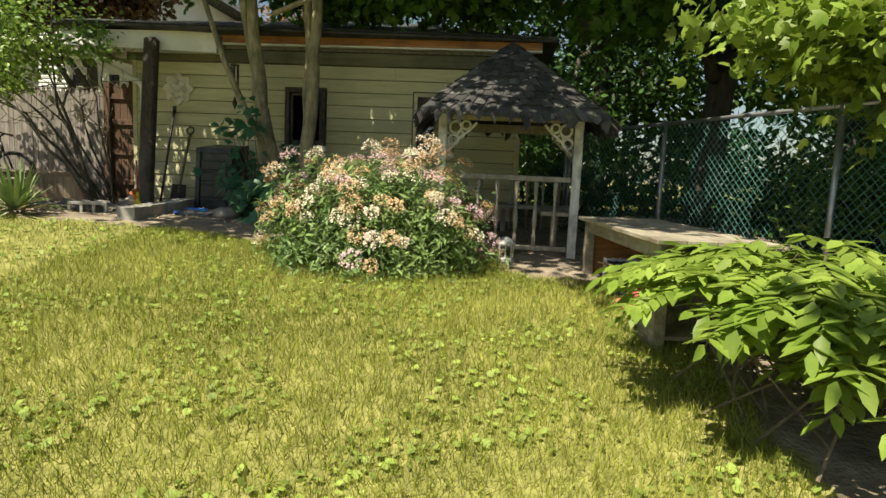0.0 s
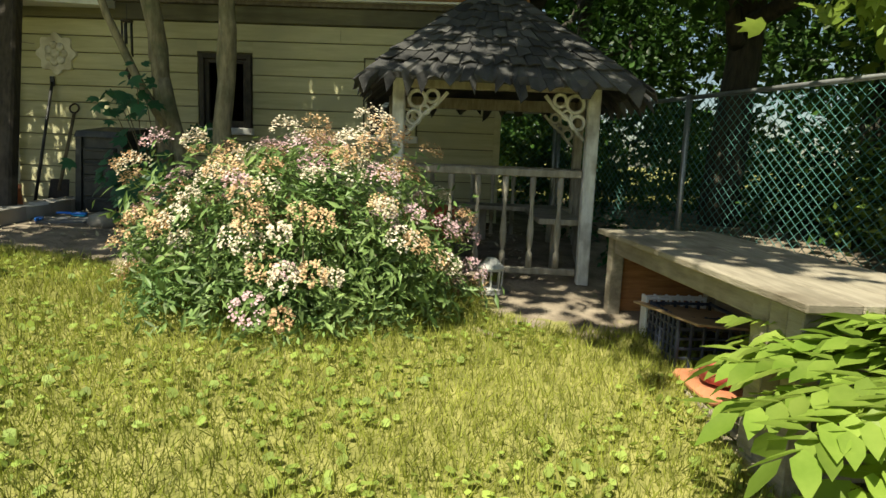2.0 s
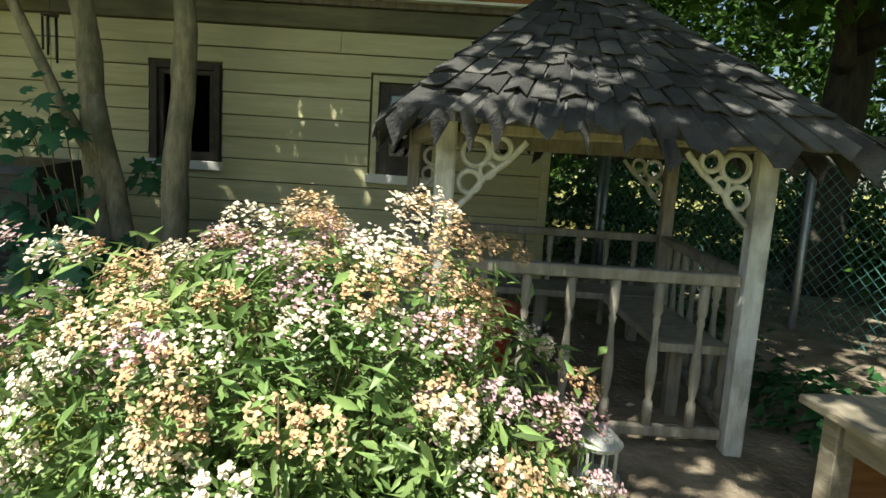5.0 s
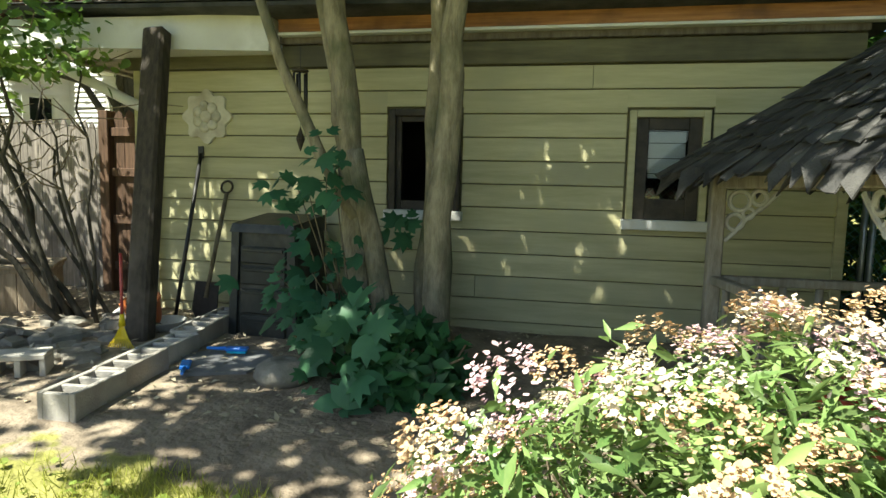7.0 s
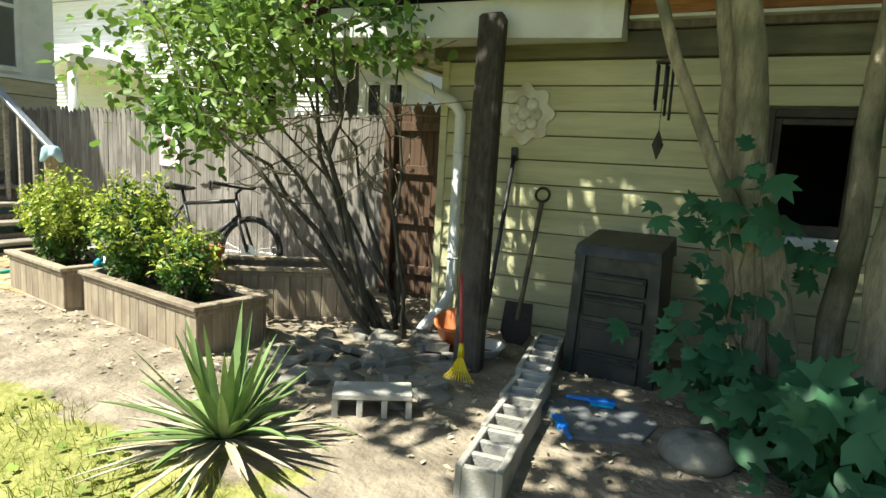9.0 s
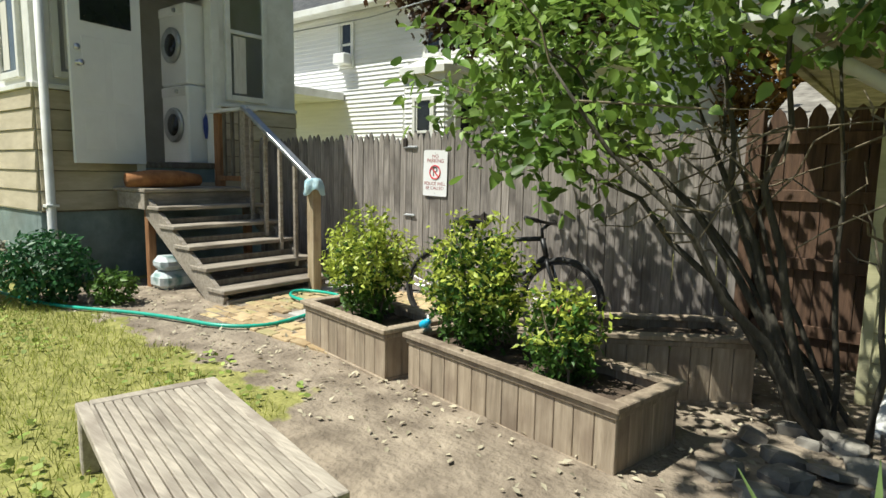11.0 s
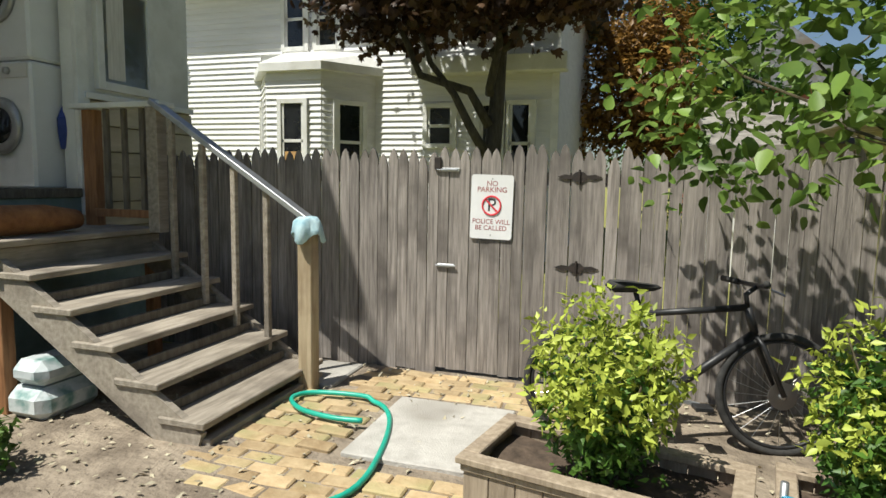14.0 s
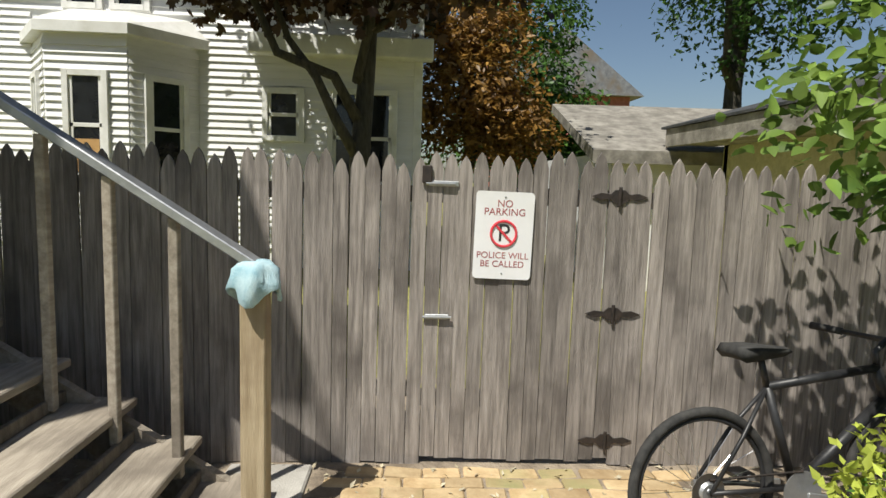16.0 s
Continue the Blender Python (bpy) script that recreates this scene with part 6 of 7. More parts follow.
# ---- the bicycle ----
def build_bicycle():
    b = thing("bicycle", "black bicycle leaning against the board fence", "bicycle")
    R = 0.335
    for x in (0.0, 1.04):
        w = part("wheel", Shape().ring(R - 0.02, 0.021, pose(x, 0, R), 44, 8), "rubber", b, "black tyre", True)
        part("rim", Shape().ring(R - 0.048, 0.010, pose(x, 0, R), 44, 6), "black_metal", w, "", True)
        sp = Shape()
        for k in range(24):
            a = 2 * math.pi * k / 24
            sp.tube([(x + 0.018 * math.cos(a + 1.3), 0.02 * (-1) ** k, R + 0.018 * math.sin(a + 1.3)), (x + (R - 0.05) * math.cos(a), 0, R + (R - 0.05) * math.sin(a))], 0.0014, 4, False)
        part("spokes", sp, "chrome", w)
        part("hub", Shape().tube([(x, -0.05, R), (x, 0.05, R)], 0.02, 10), "galvanised", w, "", True)
        part("brake_disc", Shape().lathe([(0.04, 0), (0.075, 0), (0.075, 0.003), (0.04, 0.003)], 24, pose(x, -0.035, R, 90, 0, 0)), "chrome", w)
    bb, seat_top, head_lo, head_hi = (0.44, 0, 0.30), (0.30, 0, 0.74), (0.90, 0, 0.66), (0.86, 0, 0.80)
    for name, p, q, r in (("seat_tube", bb, seat_top, 0.018), ("top_tube", seat_top, head_hi, 0.019), ("down_tube", bb, head_lo, 0.024), ("head_tube", head_lo, head_hi, 0.022)):
        part(name, Shape().tube([p, q], r, 10), "black_metal", b, "", True)
    for s in (-1, 1):
        part("chain_stay", Shape().tube([bb, (0.2, 0.045 * s, R - 0.01), (0, 0.055 * s, R)], 0.011, 8), "black_metal", b, "", True)
        part("seat_stay", Shape().tube([seat_top, (0.15, 0.045 * s, 0.55), (0, 0.055 * s, R)], 0.009, 8), "black_metal", b, "", True)
        part("fork_blade", Shape().tube([head_lo, (0.93, 0.05 * s, 0.60), (1.04, 0.055 * s, R)], 0.014, 8), "black_metal", b, "", True)
    part("seat_post", Shape().tube([seat_top, (0.265, 0, 0.87)], 0.014, 8), "black_metal", b, "", True)
    out = [(-0.15, 0.0), (-0.13, 0.03), (-0.05, 0.03), (0.12, 0.012), (0.14, 0.0), (0.1, -0.018), (-0.02, -0.03), (-0.12, -0.03)]
    part("saddle", Shape().add([(x, y * (0.075 if x < -0.04 else 0.028), z - abs(y) * 0.012) for y in (-1, -0.5, 0.5, 1) for x, z in out],
                               [tuple(i + 8 * k for i in ends) for k, ends in ((0, range(8)), (3, range(7, -1, -1)))] + [(k * 8 + i, k * 8 + (i + 1) % 8, (k + 1) * 8 + (i + 1) % 8, (k + 1) * 8 + i) for k in range(3) for i in range(8)], pose(0.26, 0, 0.90)), "rubber", b, "grey-black padded saddle", True)
    part("stem", Shape().tube([head_hi, (0.85, 0, 0.87), (0.91, 0, 0.92)], 0.014, 8), "black_metal", b, "", True)
    part("handlebar", Shape().tube([(0.84, -0.31, 0.94), (0.90, -0.16, 0.925), (0.91, 0, 0.92), (0.90, 0.16, 0.925), (0.84, 0.31, 0.94)], 0.013, 8), "black_metal", b, "", True)
    for s in (-1, 1):
        part("grip", Shape().tube([(0.88, 0.2 * s, 0.93), (0.83, 0.33 * s, 0.943)], 0.018, 8), "rubber", b, "", True)
        part("brake_lever", Shape().tube([(0.9, 0.2 * s, 0.91), (0.94, 0.27 * s, 0.885)], 0.006, 6), "chrome", b)
        part("crank", Shape().box(-0.012, 0.012, -0.006, 0.006, 0, 0.17, 0.003, pose(0.44, 0.075 * s, 0.30, 0, 100 if s < 0 else -80, 0)), "galvanised", b)
        part("pedal", Shape().box(-0.045, 0.045, -0.05, 0.05, -0.012, 0.012, 0.004, pose(0.44 + (0.165 if s < 0 else -0.165), 0.13 * s, 0.30 - (0.03 if s < 0 else -0.03))), "black_metal", b)
    part("chainring", Shape().lathe([(0.05, 0), (0.092, 0), (0.092, 0.004), (0.05, 0.004)], 28, pose(0.44, -0.045, 0.30, 90, 0, 0)), "galvanised", b)
    part("cassette", Shape().lathe([(0.02, 0), (0.055, 0), (0.035, 0.03), (0.02, 0.03)], 20, pose(0, -0.02, R, 90, 0, 0)), "galvanised", b)
    ch = Shape().tube([(0.0, -0.045, R + 0.05), (0.44, -0.05, 0.392)], 0.005, 5).tube([(0.0, -0.045, R - 0.05), (0.44, -0.05, 0.208)], 0.005, 5)
    part("chain", ch, "rust_iron", b)
    part("kickstand", Shape().tube([(0.38, -0.05, 0.28), (0.30, -0.20, 0.0)], 0.008, 6), "galvanised", b)
    b.matrix_basis = Matrix.Translation((-6.20, 7.16, 0.865)) @ pose(0, 0, 0, -6, 0, 10)


build_bicycle()


# ---- the low slatted table ----
def build_table():
    t = thing("garden_table", "low weathered slatted wooden garden table on the lawn", "table", Matrix.Translation((-4.55, 3.93, 0.0)) @ pose(0, 0, 0, 0, 0, 0))
    # local x runs away along the table, local y across it
    m = Matrix.Rotation(radians(166.5), 4, "Z")
    L, W, zt, g = 1.30, 0.58, 1.17, ground_z(-5.0, 4.2)
    k = 15
    for i in range(k):
        y = -0.03 - (W - 0.06) * (i + 0.5) / k
        part("slat", Shape().box(0.06, L - 0.06, y - 0.015, y + 0.015, zt - 0.02, zt, 0.003, m), "table_wood", t)
    for y in (0.0, -W + 0.05):
        part("frame", Shape().box(0, L, y - 0.05, y, zt - 0.035, zt + 0.002, 0.005, m), "table_wood", t)
    for x in (0.0, L - 0.06):
        part("frame", Shape().box(x, x + 0.06, -W + 0.052, -0.052, zt - 0.035, zt + 0.003, 0.005, m), "table_wood", t)
    for x in (0.005, L - 0.075):
        for y in (-0.075, -W + 0.005):
            part("leg", Shape().box(x, x + 0.07, y, y + 0.07, g - 0.03, zt - 0.036, 0.006, m), "table_wood", t)
    for j in range(4):
        z = zt - 0.075 - 0.045 * j
        part("apron_slat", Shape().box(0.02, 0.04, -W + 0.08, -0.08, z - 0.03, z, 0.003, m).box(0.08, L - 0.08, -W + 0.02, -W + 0.04, z - 0.03, z, 0.003, m), "table_wood", t)


build_table()


# ---- things by the garage ----
def build_composter():
    c = thing("compost_bin", "black plastic compost bin with hatch panels", "compost bin", Matrix.Translation((-1.76, 6.93, -0.02)) @ pose(0, 0, 0, 0, 0, -5) @ Matrix.Diagonal((0.82, 1, 1, 1)))
    zb = 0.84
    taperv = lambda z: 0.32 - 0.03 * (z - zb) / 0.8
    v = [(sx * taperv(z), sy * taperv(z) * 0.75, z) for z in (zb, zb + 0.80) for sx, sy in ((-1, -1), (1, -1), (1, 1), (-1, 1))]
    part("body", Shape().add(v, [(3, 2, 1, 0), (4, 5, 6, 7), (0, 1, 5, 4), (1, 2, 6, 5), (2, 3, 7, 6), (3, 0, 4, 7)]), "black_plastic", c)
    for s in (-1, 1):
        part("corner_rib", Shape().add([(s * (taperv(z) - o), -taperv(z) * 0.75 - d, z) for z in (zb, zb + 0.8) for o, d in ((0.06, 0.025), (-0.015, 0.025), (-0.015, -0.02), (0.06, -0.02))], [(0, 1, 5, 4), (1, 2, 6, 5), (2, 3, 7, 6), (3, 0, 4, 7), (4, 5, 6, 7), (3, 2, 1, 0)]), "black_plastic", c)
    for z0, z1 in ((zb + 0.03, zb + 0.20), (zb + 0.22, zb + 0.40), (zb + 0.43, zb + 0.56), (zb + 0.58, zb + 0.70)):
        y = -taperv(z1) * 0.75 - 0.012
        part("panel", Shape().box(-0.22, 0.22, y - 0.012, y + 0.04, z0, z1, 0.008), "black_plastic", c)
        part("panel_bar", Shape().box(-0.2, 0.2, y - 0.025, y - 0.013, z1 - 0.035, z1 - 0.012, 0.004), "black_plastic", c)
    lid = Shape().add([(-0.31, -0.26, zb + 0.80), (0.31, -0.26, zb + 0.80), (0.31, 0.24, zb + 0.80), (-0.31, 0.24, zb + 0.80), (-0.30, -0.24, zb + 0.86), (0.30, -0.24, zb + 0.86), (0.30, 0.22, zb + 0.92), (-0.30, 0.22, zb + 0.92)],
                      [(3, 2, 1, 0), (4, 5, 6, 7), (0, 1, 5, 4), (1, 2, 6, 5), (2, 3, 7, 6), (3, 0, 4, 7)])
    part("lid", lid, "black_plastic", c)


build_composter()


def build_block(at, material="concrete", label="hollow grey concrete block laid in a row", group="edging blocks"):
    b = thing("concrete_block", label, "block", at, group)
    L, W, H, t = 0.39, 0.19, 0.18, 0.03
    s = Shape()
    s.box(0, L, 0, t, 0, H, 0.004).box(0, L, W - t, W, 0, H, 0.004)
    for x in (0, L / 3 - t / 3, 2 * L / 3 - 2 * t / 3, L - t):
        s.box(x, x + t, t, W - t, 0, H - 0.004, 0.003)
    part("shell", s, material, b)


a, c = Vector((-1.88, 5.10, 0)), Vector((-2.12, 7.06, 0))
for i in range(5):
    q = a.lerp(c, i / 5)
    build_block(Matrix.Translation((q.x + rng.normal() * 0.01, q.y, 0.80 + 0.005 * i + rng.normal() * 0.004)) @ pose(0, 0, 0, rng.normal(), rng.normal(), 95 + rng.normal() * 1.5))
for i in range(7):
    q = Vector((-2.42, 5.3, 0)).lerp(Vector((-2.40, 6.5, 0)), i / 6)
    p = thing("paving_stone", "flat grey paving stone in the earth", "stone", pose(q.x, q.y, 0.80, rng.normal(), rng.normal(), rng.normal() * 3), "paving stones")
    part("slab", Shape().box(-0.12, 0.12, -0.09, 0.09, 0, 0.06, 0.012), "pale_stone", p)
build_block(Matrix.Translation((-2.95, 5.55, 0.80)) @ pose(0, 0, 0, 90, 0, 30), "concrete", "white weathered concrete block on its side", "")


def build_stones():
    for i in range(46):
        x, y = -2.55 - 1.15 * rng.random(), 5.55 + 1.35 * rng.random()
        st = thing("rubble_stone", "broken grey stone lying on the earth", "stone", Matrix.Translation((x, y, ground_z(x, y) - 0.01)) @ pose(0, 0, 0, rng.normal() * 12, rng.normal() * 12, rng.random() * 360), "rubble stones")
        a, b, c = rng.uniform(0.04, 0.15), rng.uniform(0.04, 0.10), rng.uniform(0.025, 0.06)
        v = [(sx * a * rng.uniform(0.7, 1), sy * b * rng.uniform(0.7, 1), z) for z in (0, c) for sx, sy in ((-1, -1), (0, -1.2), (1, -1), (1.1, 0), (1, 1), (0, 1.2), (-1, 1), (-1.1, 0))]
        v += [(sx * a * 0.6, sy * b * 0.6, c * 1.3) for sx, sy in ((-1, -1), (1, -1), (1, 1), (-1, 1))]
        n = 8
        f = [tuple(range(7, -1, -1))] + [(k, (k + 1) % n, (k + 1) % n + n, k + n) for k in range(n)] + [(8, 9, 16), (9, 10, 17, 16), (10, 11, 17), (11, 12, 18, 17), (12, 13, 18), (13, 14, 19, 18), (14, 15, 19), (15, 8, 16, 19), (16, 17, 18, 19)]
        part("rock", Shape().add(v, f), "pale_stone", st)


build_stones()


def build_small_things():
    sl = thing("slate_slab", "flat grey slab lying on bare earth", "slab", pose(-1.71, 6.08, 0.852, 0, 0, 20))
    part("slab", Shape().prism([(-0.30, -0.16), (-0.1, -0.27), (0.22, -0.22), (0.30, 0.02), (0.16, 0.24), (-0.2, 0.24)], 0.035, pose(0, 0, 0.015, 90, 0, 0)), "slate", sl)
    for x, y, a, l in ((-1.77, 6.22, 12, 0.2), (-1.84, 5.86, 118, 0.2)):
        br = thing("blue_brush", "bright blue plastic brush on the ground", "brush", pose(x, y, 0.905 if l and x > -1.8 else 0.885, 0, 0, a), "blue brushes")
        part("head", Shape().box(-0.02, 0.12, -0.028, 0.028, 0, 0.022, 0.006), "blue_plastic", br)
        part("handle", Shape().tube([(-0.02, 0, 0.012), (-0.14, 0, 0.014)], [0.013, 0.009], 8), "blue_plastic", br)
        part("bristles", Shape().box(-0.01, 0.11, -0.024, 0.024, -0.015, 0.0, 0.002), "cyan_plastic", br)
    rock = thing("round_stone", "round smooth grey-brown stone with a hole", "stone", pose(-1.24, 5.90, 0.835))
    part("boulder", Shape().lathe([(0.02, 0), (0.14, 0.01), (0.17, 0.06), (0.15, 0.11), (0.09, 0.14), (0.014, 0.148), (0.012, 0.11)], 22), "pale_stone", rock, "", True)
    # tools against the wall
    rk = thing("yellow_rake", "small yellow fan rake with red handle leaning on the post", "rake")
    top, low = Vector((-2.60, 6.30, 1.48)), Vector((-2.54, 6.22, 1.05))
    part("handle", Shape().tube([top, low], 0.011, 8), "red_paint", rk, "faded red handle", True)
    part("socket", Shape().tube([low + Vector((0, 0, 0.04)), low - Vector((0, 0, 0.04))], [0.014, 0.022], 8), "yellow_plastic", rk, "", True)
    for k in range(11):
        u = (k - 5) / 5
        part("tine", Shape().tube([low - Vector((0, 0, 0.02)), low + Vector((0.05 * u, -0.01, -0.12)), low + Vector((0.11 * u, -0.02, -0.20)), low + Vector((0.115 * u, -0.045, -0.215))], 0.004, 5), "yellow_plastic", rk)
    part("tine_band", Shape().tube([low + Vector((-0.052, -0.012, -0.12)), low + Vector((0.052, -0.012, -0.12))], 0.005, 6), "yellow_plastic", rk)
    bar = thing("pry_bar", "long black iron digging bar leaning on the wall", "bar")
    part("rod", Shape().tube([(-2.72, 7.02, 0.85), (-2.68, 7.36, 2.20)], 0.016, 8), "black_metal", bar, "", True)
    part("chisel_end", Shape().box(-0.025, 0.025, -0.006, 0.006, 0, 0.1, 0.003, pose(-2.68, 7.36, 2.16)), "black_metal", bar)
    sh = thing("old_shovel", "old shovel with D-handle leaning on the wall", "shovel")
    part("shaft", Shape().tube([(-2.48, 7.08, 1.05), (-2.44, 7.34, 1.88)], 0.017, 8), "twig", sh, "", True)
    part("d_handle", Shape().ring(0.05, 0.01, pose(-2.44, 7.345, 1.93, -15, 0, 0), 18, 6), "dark_wood", sh, "", True)
    part("blade", Shape().prism([(-0.10, 0.32), (0.10, 0.32), (0.11, 0.1), (0.05, 0.0), (-0.05, 0.0), (-0.11, 0.1)], 0.012, pose(-2.485, 7.05, 0.86, -12, 0, 0)), "rust_iron", sh)
    # plaster rosette
    md = thing("wall_plaque", "cream plaster rosette plaque hung on the garage wall", "plaque", pose(-2.62, 7.365, 2.50))
    out = [((0.20 + 0.022 * math.cos(8 * q)) * math.cos(q), (0.20 + 0.022 * math.cos(8 * q)) * math.sin(q)) for q in np.linspace(0, 2 * math.pi, 64, endpoint=False)]
    part("disc", Shape().prism(out, 0.03), "cream_plaster", md)
    for k in range(7):
        q = k * 0.9
        part("relief", Shape().lathe([(0.0, 0), (0.05, 0), (0.035, 0.02), (0.0, 0.028)], 10, pose(0.085 * math.cos(q), -0.012, 0.085 * math.sin(q), 90, 0, 0)), "cream_plaster", md, "", True)
    part("relief", Shape().lathe([(0.0, 0), (0.06, 0), (0.04, 0.025), (0.0, 0.032)], 12, pose(0, -0.012, 0, 90, 0, 0)), "cream_plaster", md, "", True)
    # wind chime
    ch = thing("wind_chime", "dark wind chime of hanging tubes under the eave", "wind chime")
    part("cord", Shape().tube([(-1.66, 7.05, 2.80), (-1.66, 7.05, 2.97)], 0.003, 5), "sign_black", ch)
    part("disc", Shape().lathe([(0, 0), (0.06, 0), (0.06, 0.012), (0, 0.012)], 16, pose(-1.66, 7.05, 2.79)), "dark_wood", ch)
    for k in range(5):
        q = k * 1.256
        part("tube", Shape().tube([(-1.66 + 0.048 * math.cos(q), 7.05 + 0.048 * math.sin(q), 2.78), (-1.66 + 0.048 * math.cos(q), 7.05 + 0.048 * math.sin(q), 2.45 + 0.03 * k)], 0.009, 8), "black_metal", ch, "", True)
    part("clapper_sail", Shape().lathe([(0.002, -0.09), (0.035, 0), (0.002, 0.09)], 8, pose(-1.66, 7.05, 2.30)), "dark_wood", ch)
    part("clapper_cord", Shape().tube([(-1.66, 7.05, 2.38), (-1.66, 7.05, 2.79)], 0.002, 4), "sign_black", ch)
    # downspout of the garage
    ds = thing("downspout", "white metal downspout at the garage corner", "downspout")
    part("pipe", Shape().tube([(-3.72, 6.98, 2.93), (-3.60, 7.0, 2.82), (-3.15, 7.28, 2.56), (-3.10, 7.30, 2.48), (-3.10, 7.30, 1.15), (-3.11, 7.22, 1.05), (-3.16, 6.88, 0.88)], 0.042, 10), "white_paint", ds, "", True)
    for z in (2.2, 1.4):
        part("strap", Shape().ring(0.046, 0.006, pose(-3.10, 7.30, z, 90, 0, 0), 16, 5), "white_paint", ds)
    bk = thing("orange_bucket", "orange plastic bucket with garden waste", "bucket", pose(-2.82, 6.85, 0.83, 20, 0, 0))
    part("pail", Shape().lathe([(0.10, 0), (0.135, 0.24), (0.145, 0.245), (0.145, 0.26), (0.128, 0.26), (0.095, 0.02)], 20), "orange_plastic", bk, "", True)
    pl = thing("white_basin", "white plastic basin on the earth", "basin", pose(-2.62, 6.75, 0.83))
    part("bowl", Shape().lathe([(0.10, 0), (0.16, 0.10), (0.17, 0.105), (0.155, 0.105), (0.095, 0.01)], 20), "white_paint", pl, "", True)
    # pots
    for x, y, z, r, name, label in ((-4.62, 6.36, 1.275, 0.085, "clay_pot", "small terracotta pot on the planter rim"),):
        p = thing(name, label, "pot", pose(x, y, z))
        part("pot", Shape().lathe([(r * 0.65, 0), (r * 0.92, r * 1.35), (r * 1.08, r * 1.36), (r * 1.08, r * 1.75), (r * 0.95, r * 1.75), (r * 0.9, r * 1.5)], 18), "red_clay", p, "", True)
        q, d = inside(60, (0, 0, 0.2), (0.08, 0.08, 0.08), 0.3)
        foliage("seedling", OVAL, q, d + [0, 0, 0.5], 0.05, "lilac_leaf", p)
    q, d = inside(50, (-4.35, 6.68, 1.2), (0.25, 0.12, 0.05), 0.2)
    tagged(foliage("seedlings", OVAL, q, d + [0, 0, 0.8], 0.06, "bright_leaf"), "small green seedlings in planter soil", "seedlings", kind="stuff")
    # bird-cage style lantern before the gazebo and red tub in it
    ln = thing("wire_lantern", "small white fretwork lantern on the ground", "lantern", pose(2.02, 4.60, ground_z(2.02, 4.6)))
    part("base", Shape().lathe([(0.09, 0), (0.09, 0.03), (0.075, 0.035), (0.0, 0.035)], 14), "peeling_paint", ln)
    for k in range(8):
        q = k * 0.785
        part("bar", Shape().tube([(0.07 * math.cos(q), 0.07 * math.sin(q), 0.03), (0.075 * math.cos(q), 0.075 * math.sin(q), 0.16), (0.02 * math.cos(q), 0.02 * math.sin(q), 0.22)], 0.006, 5), "peeling_paint", ln)
    part("lid", Shape().lathe([(0.085, 0.15), (0.09, 0.165), (0.03, 0.225), (0.0, 0.23)], 14), "peeling_paint", ln)
    tub = thing("red_tub", "dull red plastic tub inside the gazebo", "tub", pose(1.55, 5.45, 0.72))
    part("tub", Shape().lathe([(0.17, 0), (0.22, 0.42), (0.24, 0.43), (0.24, 0.46), (0.21, 0.46), (0.16, 0.03)], 22), "red_plastic", tub, "", True)
    # things by the steps
    rug = thing("rolled_rug", "rolled rust-brown rug on the porch landing", "rug")
    part("roll", Shape().tube([(-9.70, 6.24, 2.01), (-9.68, 6.5, 2.025), (-9.66, 6.8, 2.025), (-9.68, 7.05, 2.01)], [0.075, 0.095, 0.09, 0.065], 12, True, 0.06), "rust_rug", rug, "", True)
    tw = thing("towel", "pale blue towel draped over the newel post", "towel", pose(-8.06, 7.39, 2.035))
    n = 26
    prof = [(0.004, 0.035), (0.06, 0.03), (0.085, 0.0), (0.095, -0.05), (0.105, -0.11)]
    v = [(r * (1 + (0.16 * math.sin(5 * q + i) if i > 1 else 0)) * math.cos(q), r * (1 + (0.16 * math.sin(5 * q + i) if i > 1 else 0)) * math.sin(q), z - (0.035 * math.sin(3 * q) if i == 4 else 0)) for i, (r, z) in enumerate(prof) for q in np.linspace(0, 2 * math.pi, n, endpoint=False)]
    v2 = [(x * 0.95, y * 0.95, z - 0.006) for x, y, z in v]
    f = [(i * n + j, i * n + (j + 1) % n, (i + 1) * n + (j + 1) % n, (i + 1) * n + j) for i in range(4) for j in range(n)] + [tuple(range(n))]
    k = len(v)
    f2 = [tuple(x + k for x in q) for q in f] + [(4 * n + j, 4 * n + (j + 1) % n, k + 4 * n + (j + 1) % n, k + 4 * n + j) for j in range(n)]
    part("cloth", Shape().add(v + v2, f + f2), "towel_blue", tw, "", True)
    bag = thing("soil_bag", "white and teal plastic sack under the steps", "bag", pose(-9.35, 6.55, 0.86))
    part("sack", Shape().box(-0.16, 0.16, -0.22, 0.22, 0, 0.20, 0.06).box(-0.13, 0.14, -0.2, 0.2, 0.205, 0.36, 0.055), "bag_plastic", bag)
    hs = thing("garden_hose", "green garden hose lying across lawn and bricks", "hose")
    pts = [(-12.5, 5.0), (-10.8, 5.12), (-9.26, 5.29), (-8.33, 5.62), (-7.9, 5.75), (-7.4, 5.88), (-7.15, 6.15), (-7.18, 6.6), (-7.33, 7.06), (-7.55, 7.25), (-7.9, 7.22), (-8.0, 7.08), (-7.85, 6.92), (-7.6, 6.86), (-7.4, 6.88)]
    V = [Vector((x, y, 0)) for x, y in pts]
    sm = []
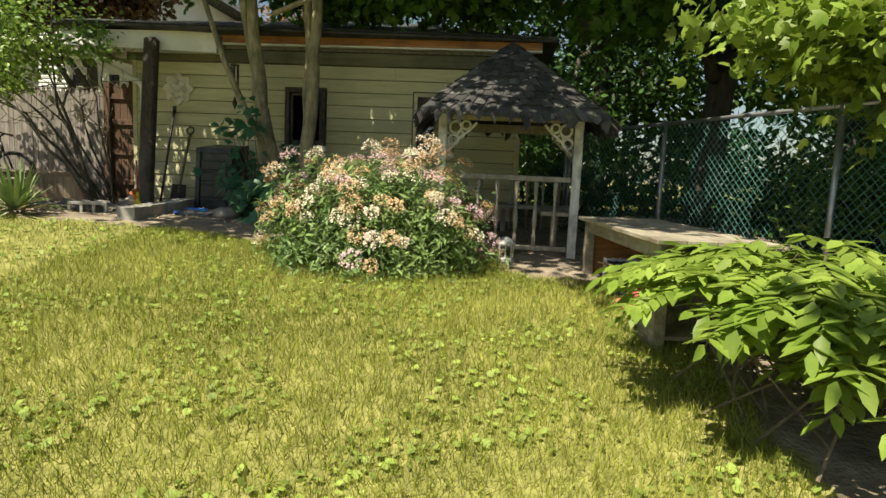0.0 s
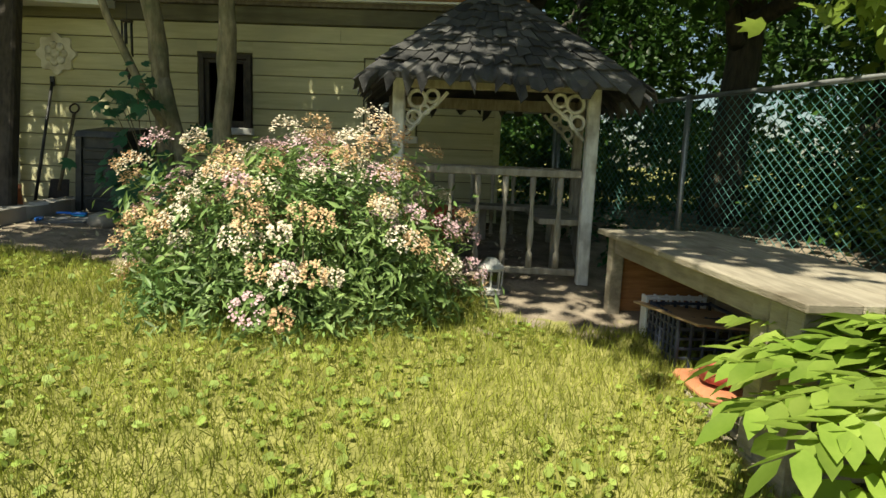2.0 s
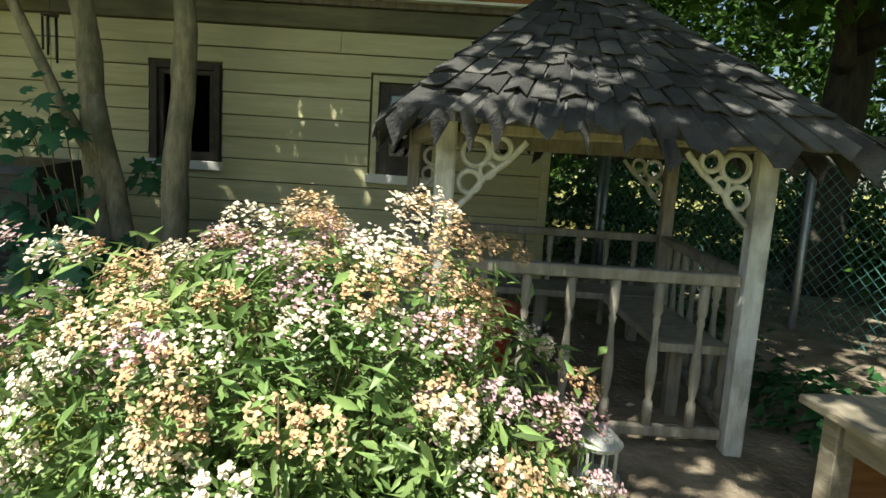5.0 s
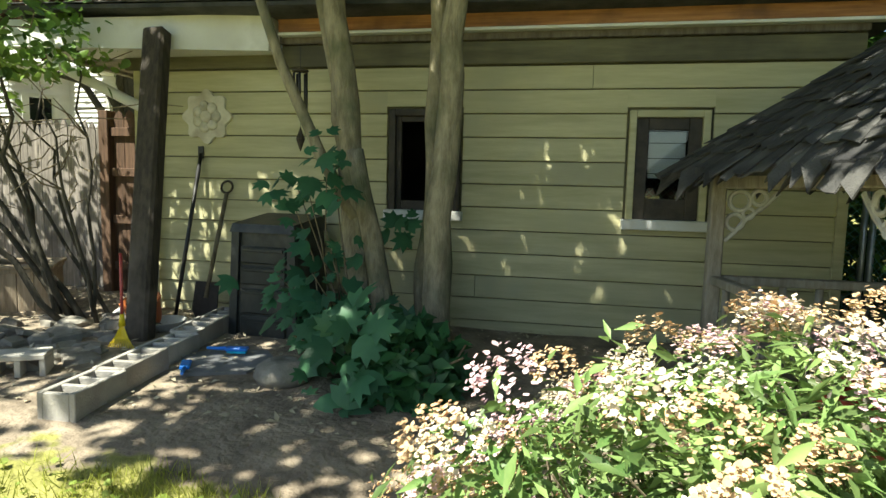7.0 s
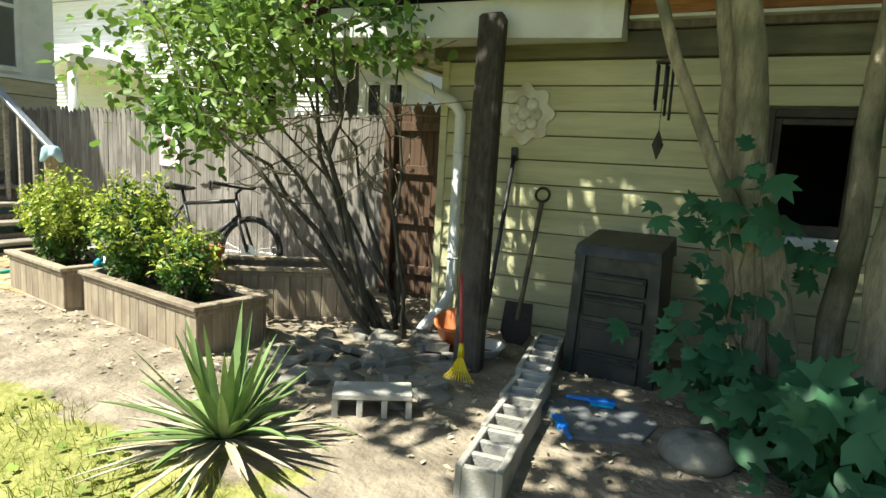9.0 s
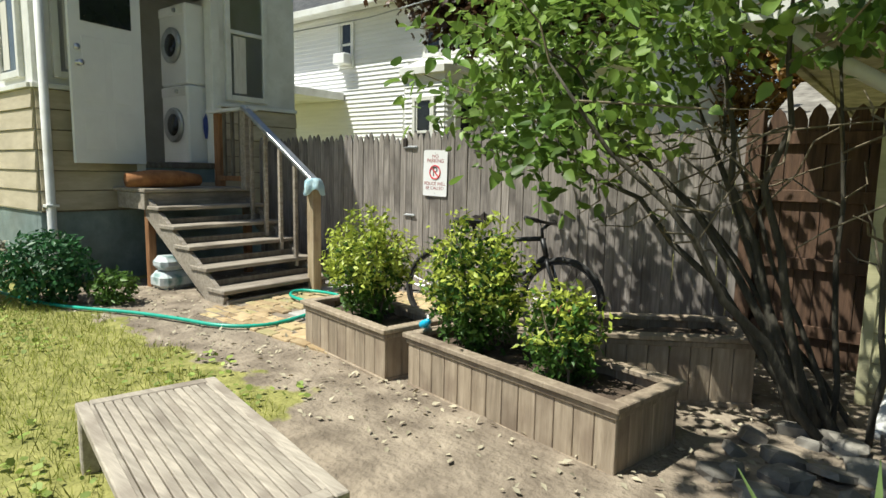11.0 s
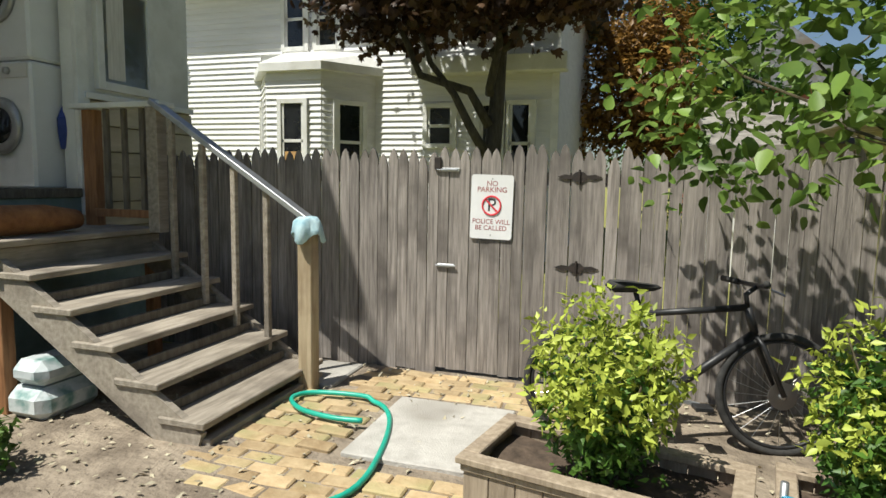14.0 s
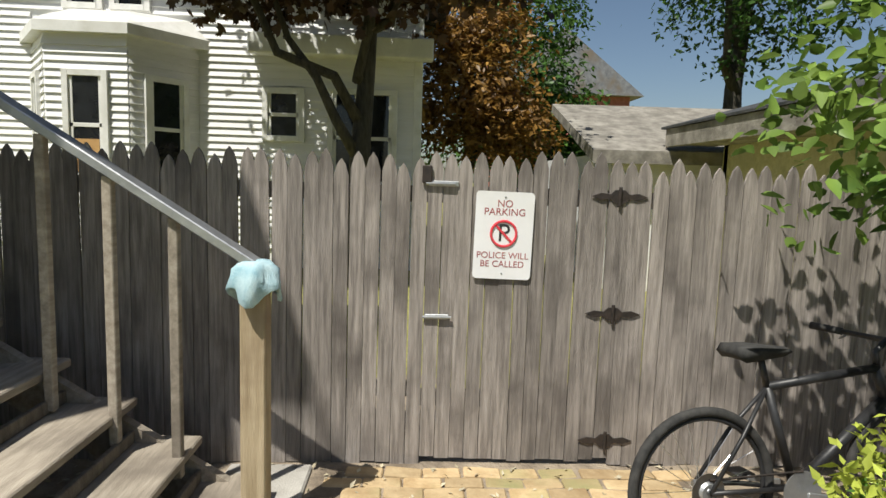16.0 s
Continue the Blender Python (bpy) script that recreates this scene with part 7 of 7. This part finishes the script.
    for i in range(len(V) - 1):
        p0, p1, p2, p3 = V[max(i - 1, 0)], V[i], V[i + 1], V[min(i + 2, len(V) - 1)]
        for s in np.linspace(0, 1, 6, endpoint=False):
            q = 0.5 * ((2 * p1) + (p2 - p0) * s + (2 * p0 - 5 * p1 + 4 * p2 - p3) * s * s + (3 * p1 - p0 - 3 * p2 + p3) * s ** 3)
            sm.append((q.x, q.y, ground_z(q.x, q.y) + 0.03 + (0.02 if i > 8 else 0)))
    part("tube", Shape().tube(sm, 0.016, 8), "hose_green", hs, "", True)
    dsp = thing("downspout", "white metal downspout at the house corner", "downspout")
    part("pipe", Shape().tube([(HX + 0.09, HY0 + 0.06, 6.9), (HX + 0.09, HY0 + 0.06, 1.25), (HX + 0.14, HY0 + 0.02, 1.08)], 0.045, 10), "white_paint", dsp, "", True)
    part("strap", Shape().box(HX + 0.02, HX + 0.15, HY0 + 0.0, HY0 + 0.12, 1.72, 1.75), "white_paint", dsp)
    tap = thing("hose_tap", "grey garden tap stake with blue hose connector", "tap", pose(-5.43, 6.10, 0.86))
    part("stake", Shape().tube([(0, 0, -0.05), (0, 0, 0.42)], 0.014, 8), "galvanised", tap, "", True)
    part("connector", Shape().tube([(0, -0.02, 0.36), (0.03, -0.09, 0.38), (0.10, -0.12, 0.42)], [0.02, 0.026, 0.018], 8), "cyan_plastic", tap, "bright blue hose connector", True)
    w = thing("overhead_cable", "thin cable strung above the yard", "cable")
    part("wire", Shape().tube([(-14, 9.2, 4.2), (-9.5, 9.6, 4.3), (-5, 10.0, 4.75), (1.0, 10.5, 5.6)], 0.009, 5), "galvanised", w)


build_small_things()


def build_yucca(x, y):
    yv = thing("yucca_plant", "spiky yucca with sword leaves and dry leaves below", "plant")
    z = ground_z(x, y)

    def sword(material, name, ang, lift, length, width, droop):
        n = 7
        v = []
        for i in range(n):
            t = i / (n - 1)
            r = length * t * math.cos(lift) + 0.03
            h = length * t * math.sin(lift) - droop * t * t * length
            w = width * (0.6 + 1.3 * t - 1.9 * t * t) if t < 0.999 else 0.001
            c, s = math.cos(ang), math.sin(ang)
            v += [(x + r * c - w * s, y + r * s + w * c, z + 0.05 + h), (x + r * c, y + r * s, z + 0.05 + h - w * 0.35), (x + r * c + w * s, y + r * s - w * c, z + 0.05 + h)]
        v += [(a, b, c - 0.003) for a, b, c in v]
        k = 3 * n
        f = []
        for i in range(n - 1):
            for j in (0, 1):
                a = i * 3 + j
                f += [(a, a + 1, a + 4, a + 3), (a + k + 3, a + k + 4, a + k + 1, a + k)]
        part(name, Shape().add(v, f), material, yv, "", True)
    for i in range(58):
        lift = radians(rng.uniform(12, 82))
        sword("yucca_leaf", "leaf", rng.random() * 6.283, lift, rng.uniform(0.38, 0.62), 0.024, 0.45 * max(0, math.cos(lift)) * rng.random())
    for i in range(34):
        sword("dry_leaf", "dry_leaf", rng.random() * 6.283, radians(rng.uniform(0, 18)), rng.uniform(0.35, 0.6), 0.016, 0.15 * rng.random())


build_yucca(-3.08, 4.93)


def build_house_shrubs():
    for x, y, z, r, h, m, n, label in ((-9.4, 5.35, 0.85, 0.40, 0.72, "vine_leaf", 2000, "leafy green shrub beside the house wall"), (-8.95, 5.75, 0.85, 0.22, 0.35, "lilac_leaf", 500, "small leafy plant beside the steps"), (-10.1, 4.75, 0.85, 0.55, 0.75, "dry_leaf", 3000, "dry brownish rounded shrub by the house")):
        b = thing("foundation_shrub", label, "shrub", group="shrubs by the house")
        p, d = inside(n, (x, y, z + h / 2), (r, r, h / 2), 0.4)
        foliage("leaves", OVAL, p, d * 0.5 + rng.normal(size=p.shape) * 0.5 + [0, 0, 0.4], 0.07, m, b)
        for k in range(6):
            part("stem", Shape().tube([(x, y, z - 0.03), (x + rng.normal() * r * 0.4, y + rng.normal() * r * 0.4, z + h * 0.7)], 0.006, 5), "twig", b)


build_house_shrubs()


# ---- bricks and slab before the gate ----
def build_paving():
    pv = tagged(part("pavement", Shape().box(-8.15, -5.9, 6.0, 8.0, 0.80, 0.862, 0.004), "soil"), "worn yellowish brick paving before the gate", "pavement", kind="structure")
    part("slab", Shape().box(-7.38, -6.62, 6.52, 7.40, 0.863, 0.908, 0.008), "concrete", pv, "smooth grey concrete slab")
    part("slab", Shape().box(-8.35, -7.92, 7.45, 7.98, 0.80, 0.90, 0.01), "concrete", pv, "rough concrete footing")
    meshes = [Shape().box(-0.098, 0.098, -0.047, 0.047, 0, 0.045, 0.008).mesh("brick", M["brick"]) for k in range(2)]
    r = 0
    y = 6.06
    while y < 7.98:
        x = -8.05 + (0.1 if r % 2 else 0)
        while x < -5.95:
            on_slab = -7.47 < x < -6.53 and 6.46 < y < 7.46
            foot = x < -7.84 and y > 7.38
            if not on_slab and not foot and rng.random() > 0.07:
                ob = new("brick", meshes[int(rng.integers(2))])
                ob.parent = pv
                ob.matrix_basis = pose(x + rng.normal() * 0.004, y + rng.normal() * 0.004, 0.850 + rng.normal() * 0.004, rng.normal() * 1.2, rng.normal() * 1.2, rng.normal() * 2)
            x += 0.205
        y += 0.103
        r += 1


build_paving()
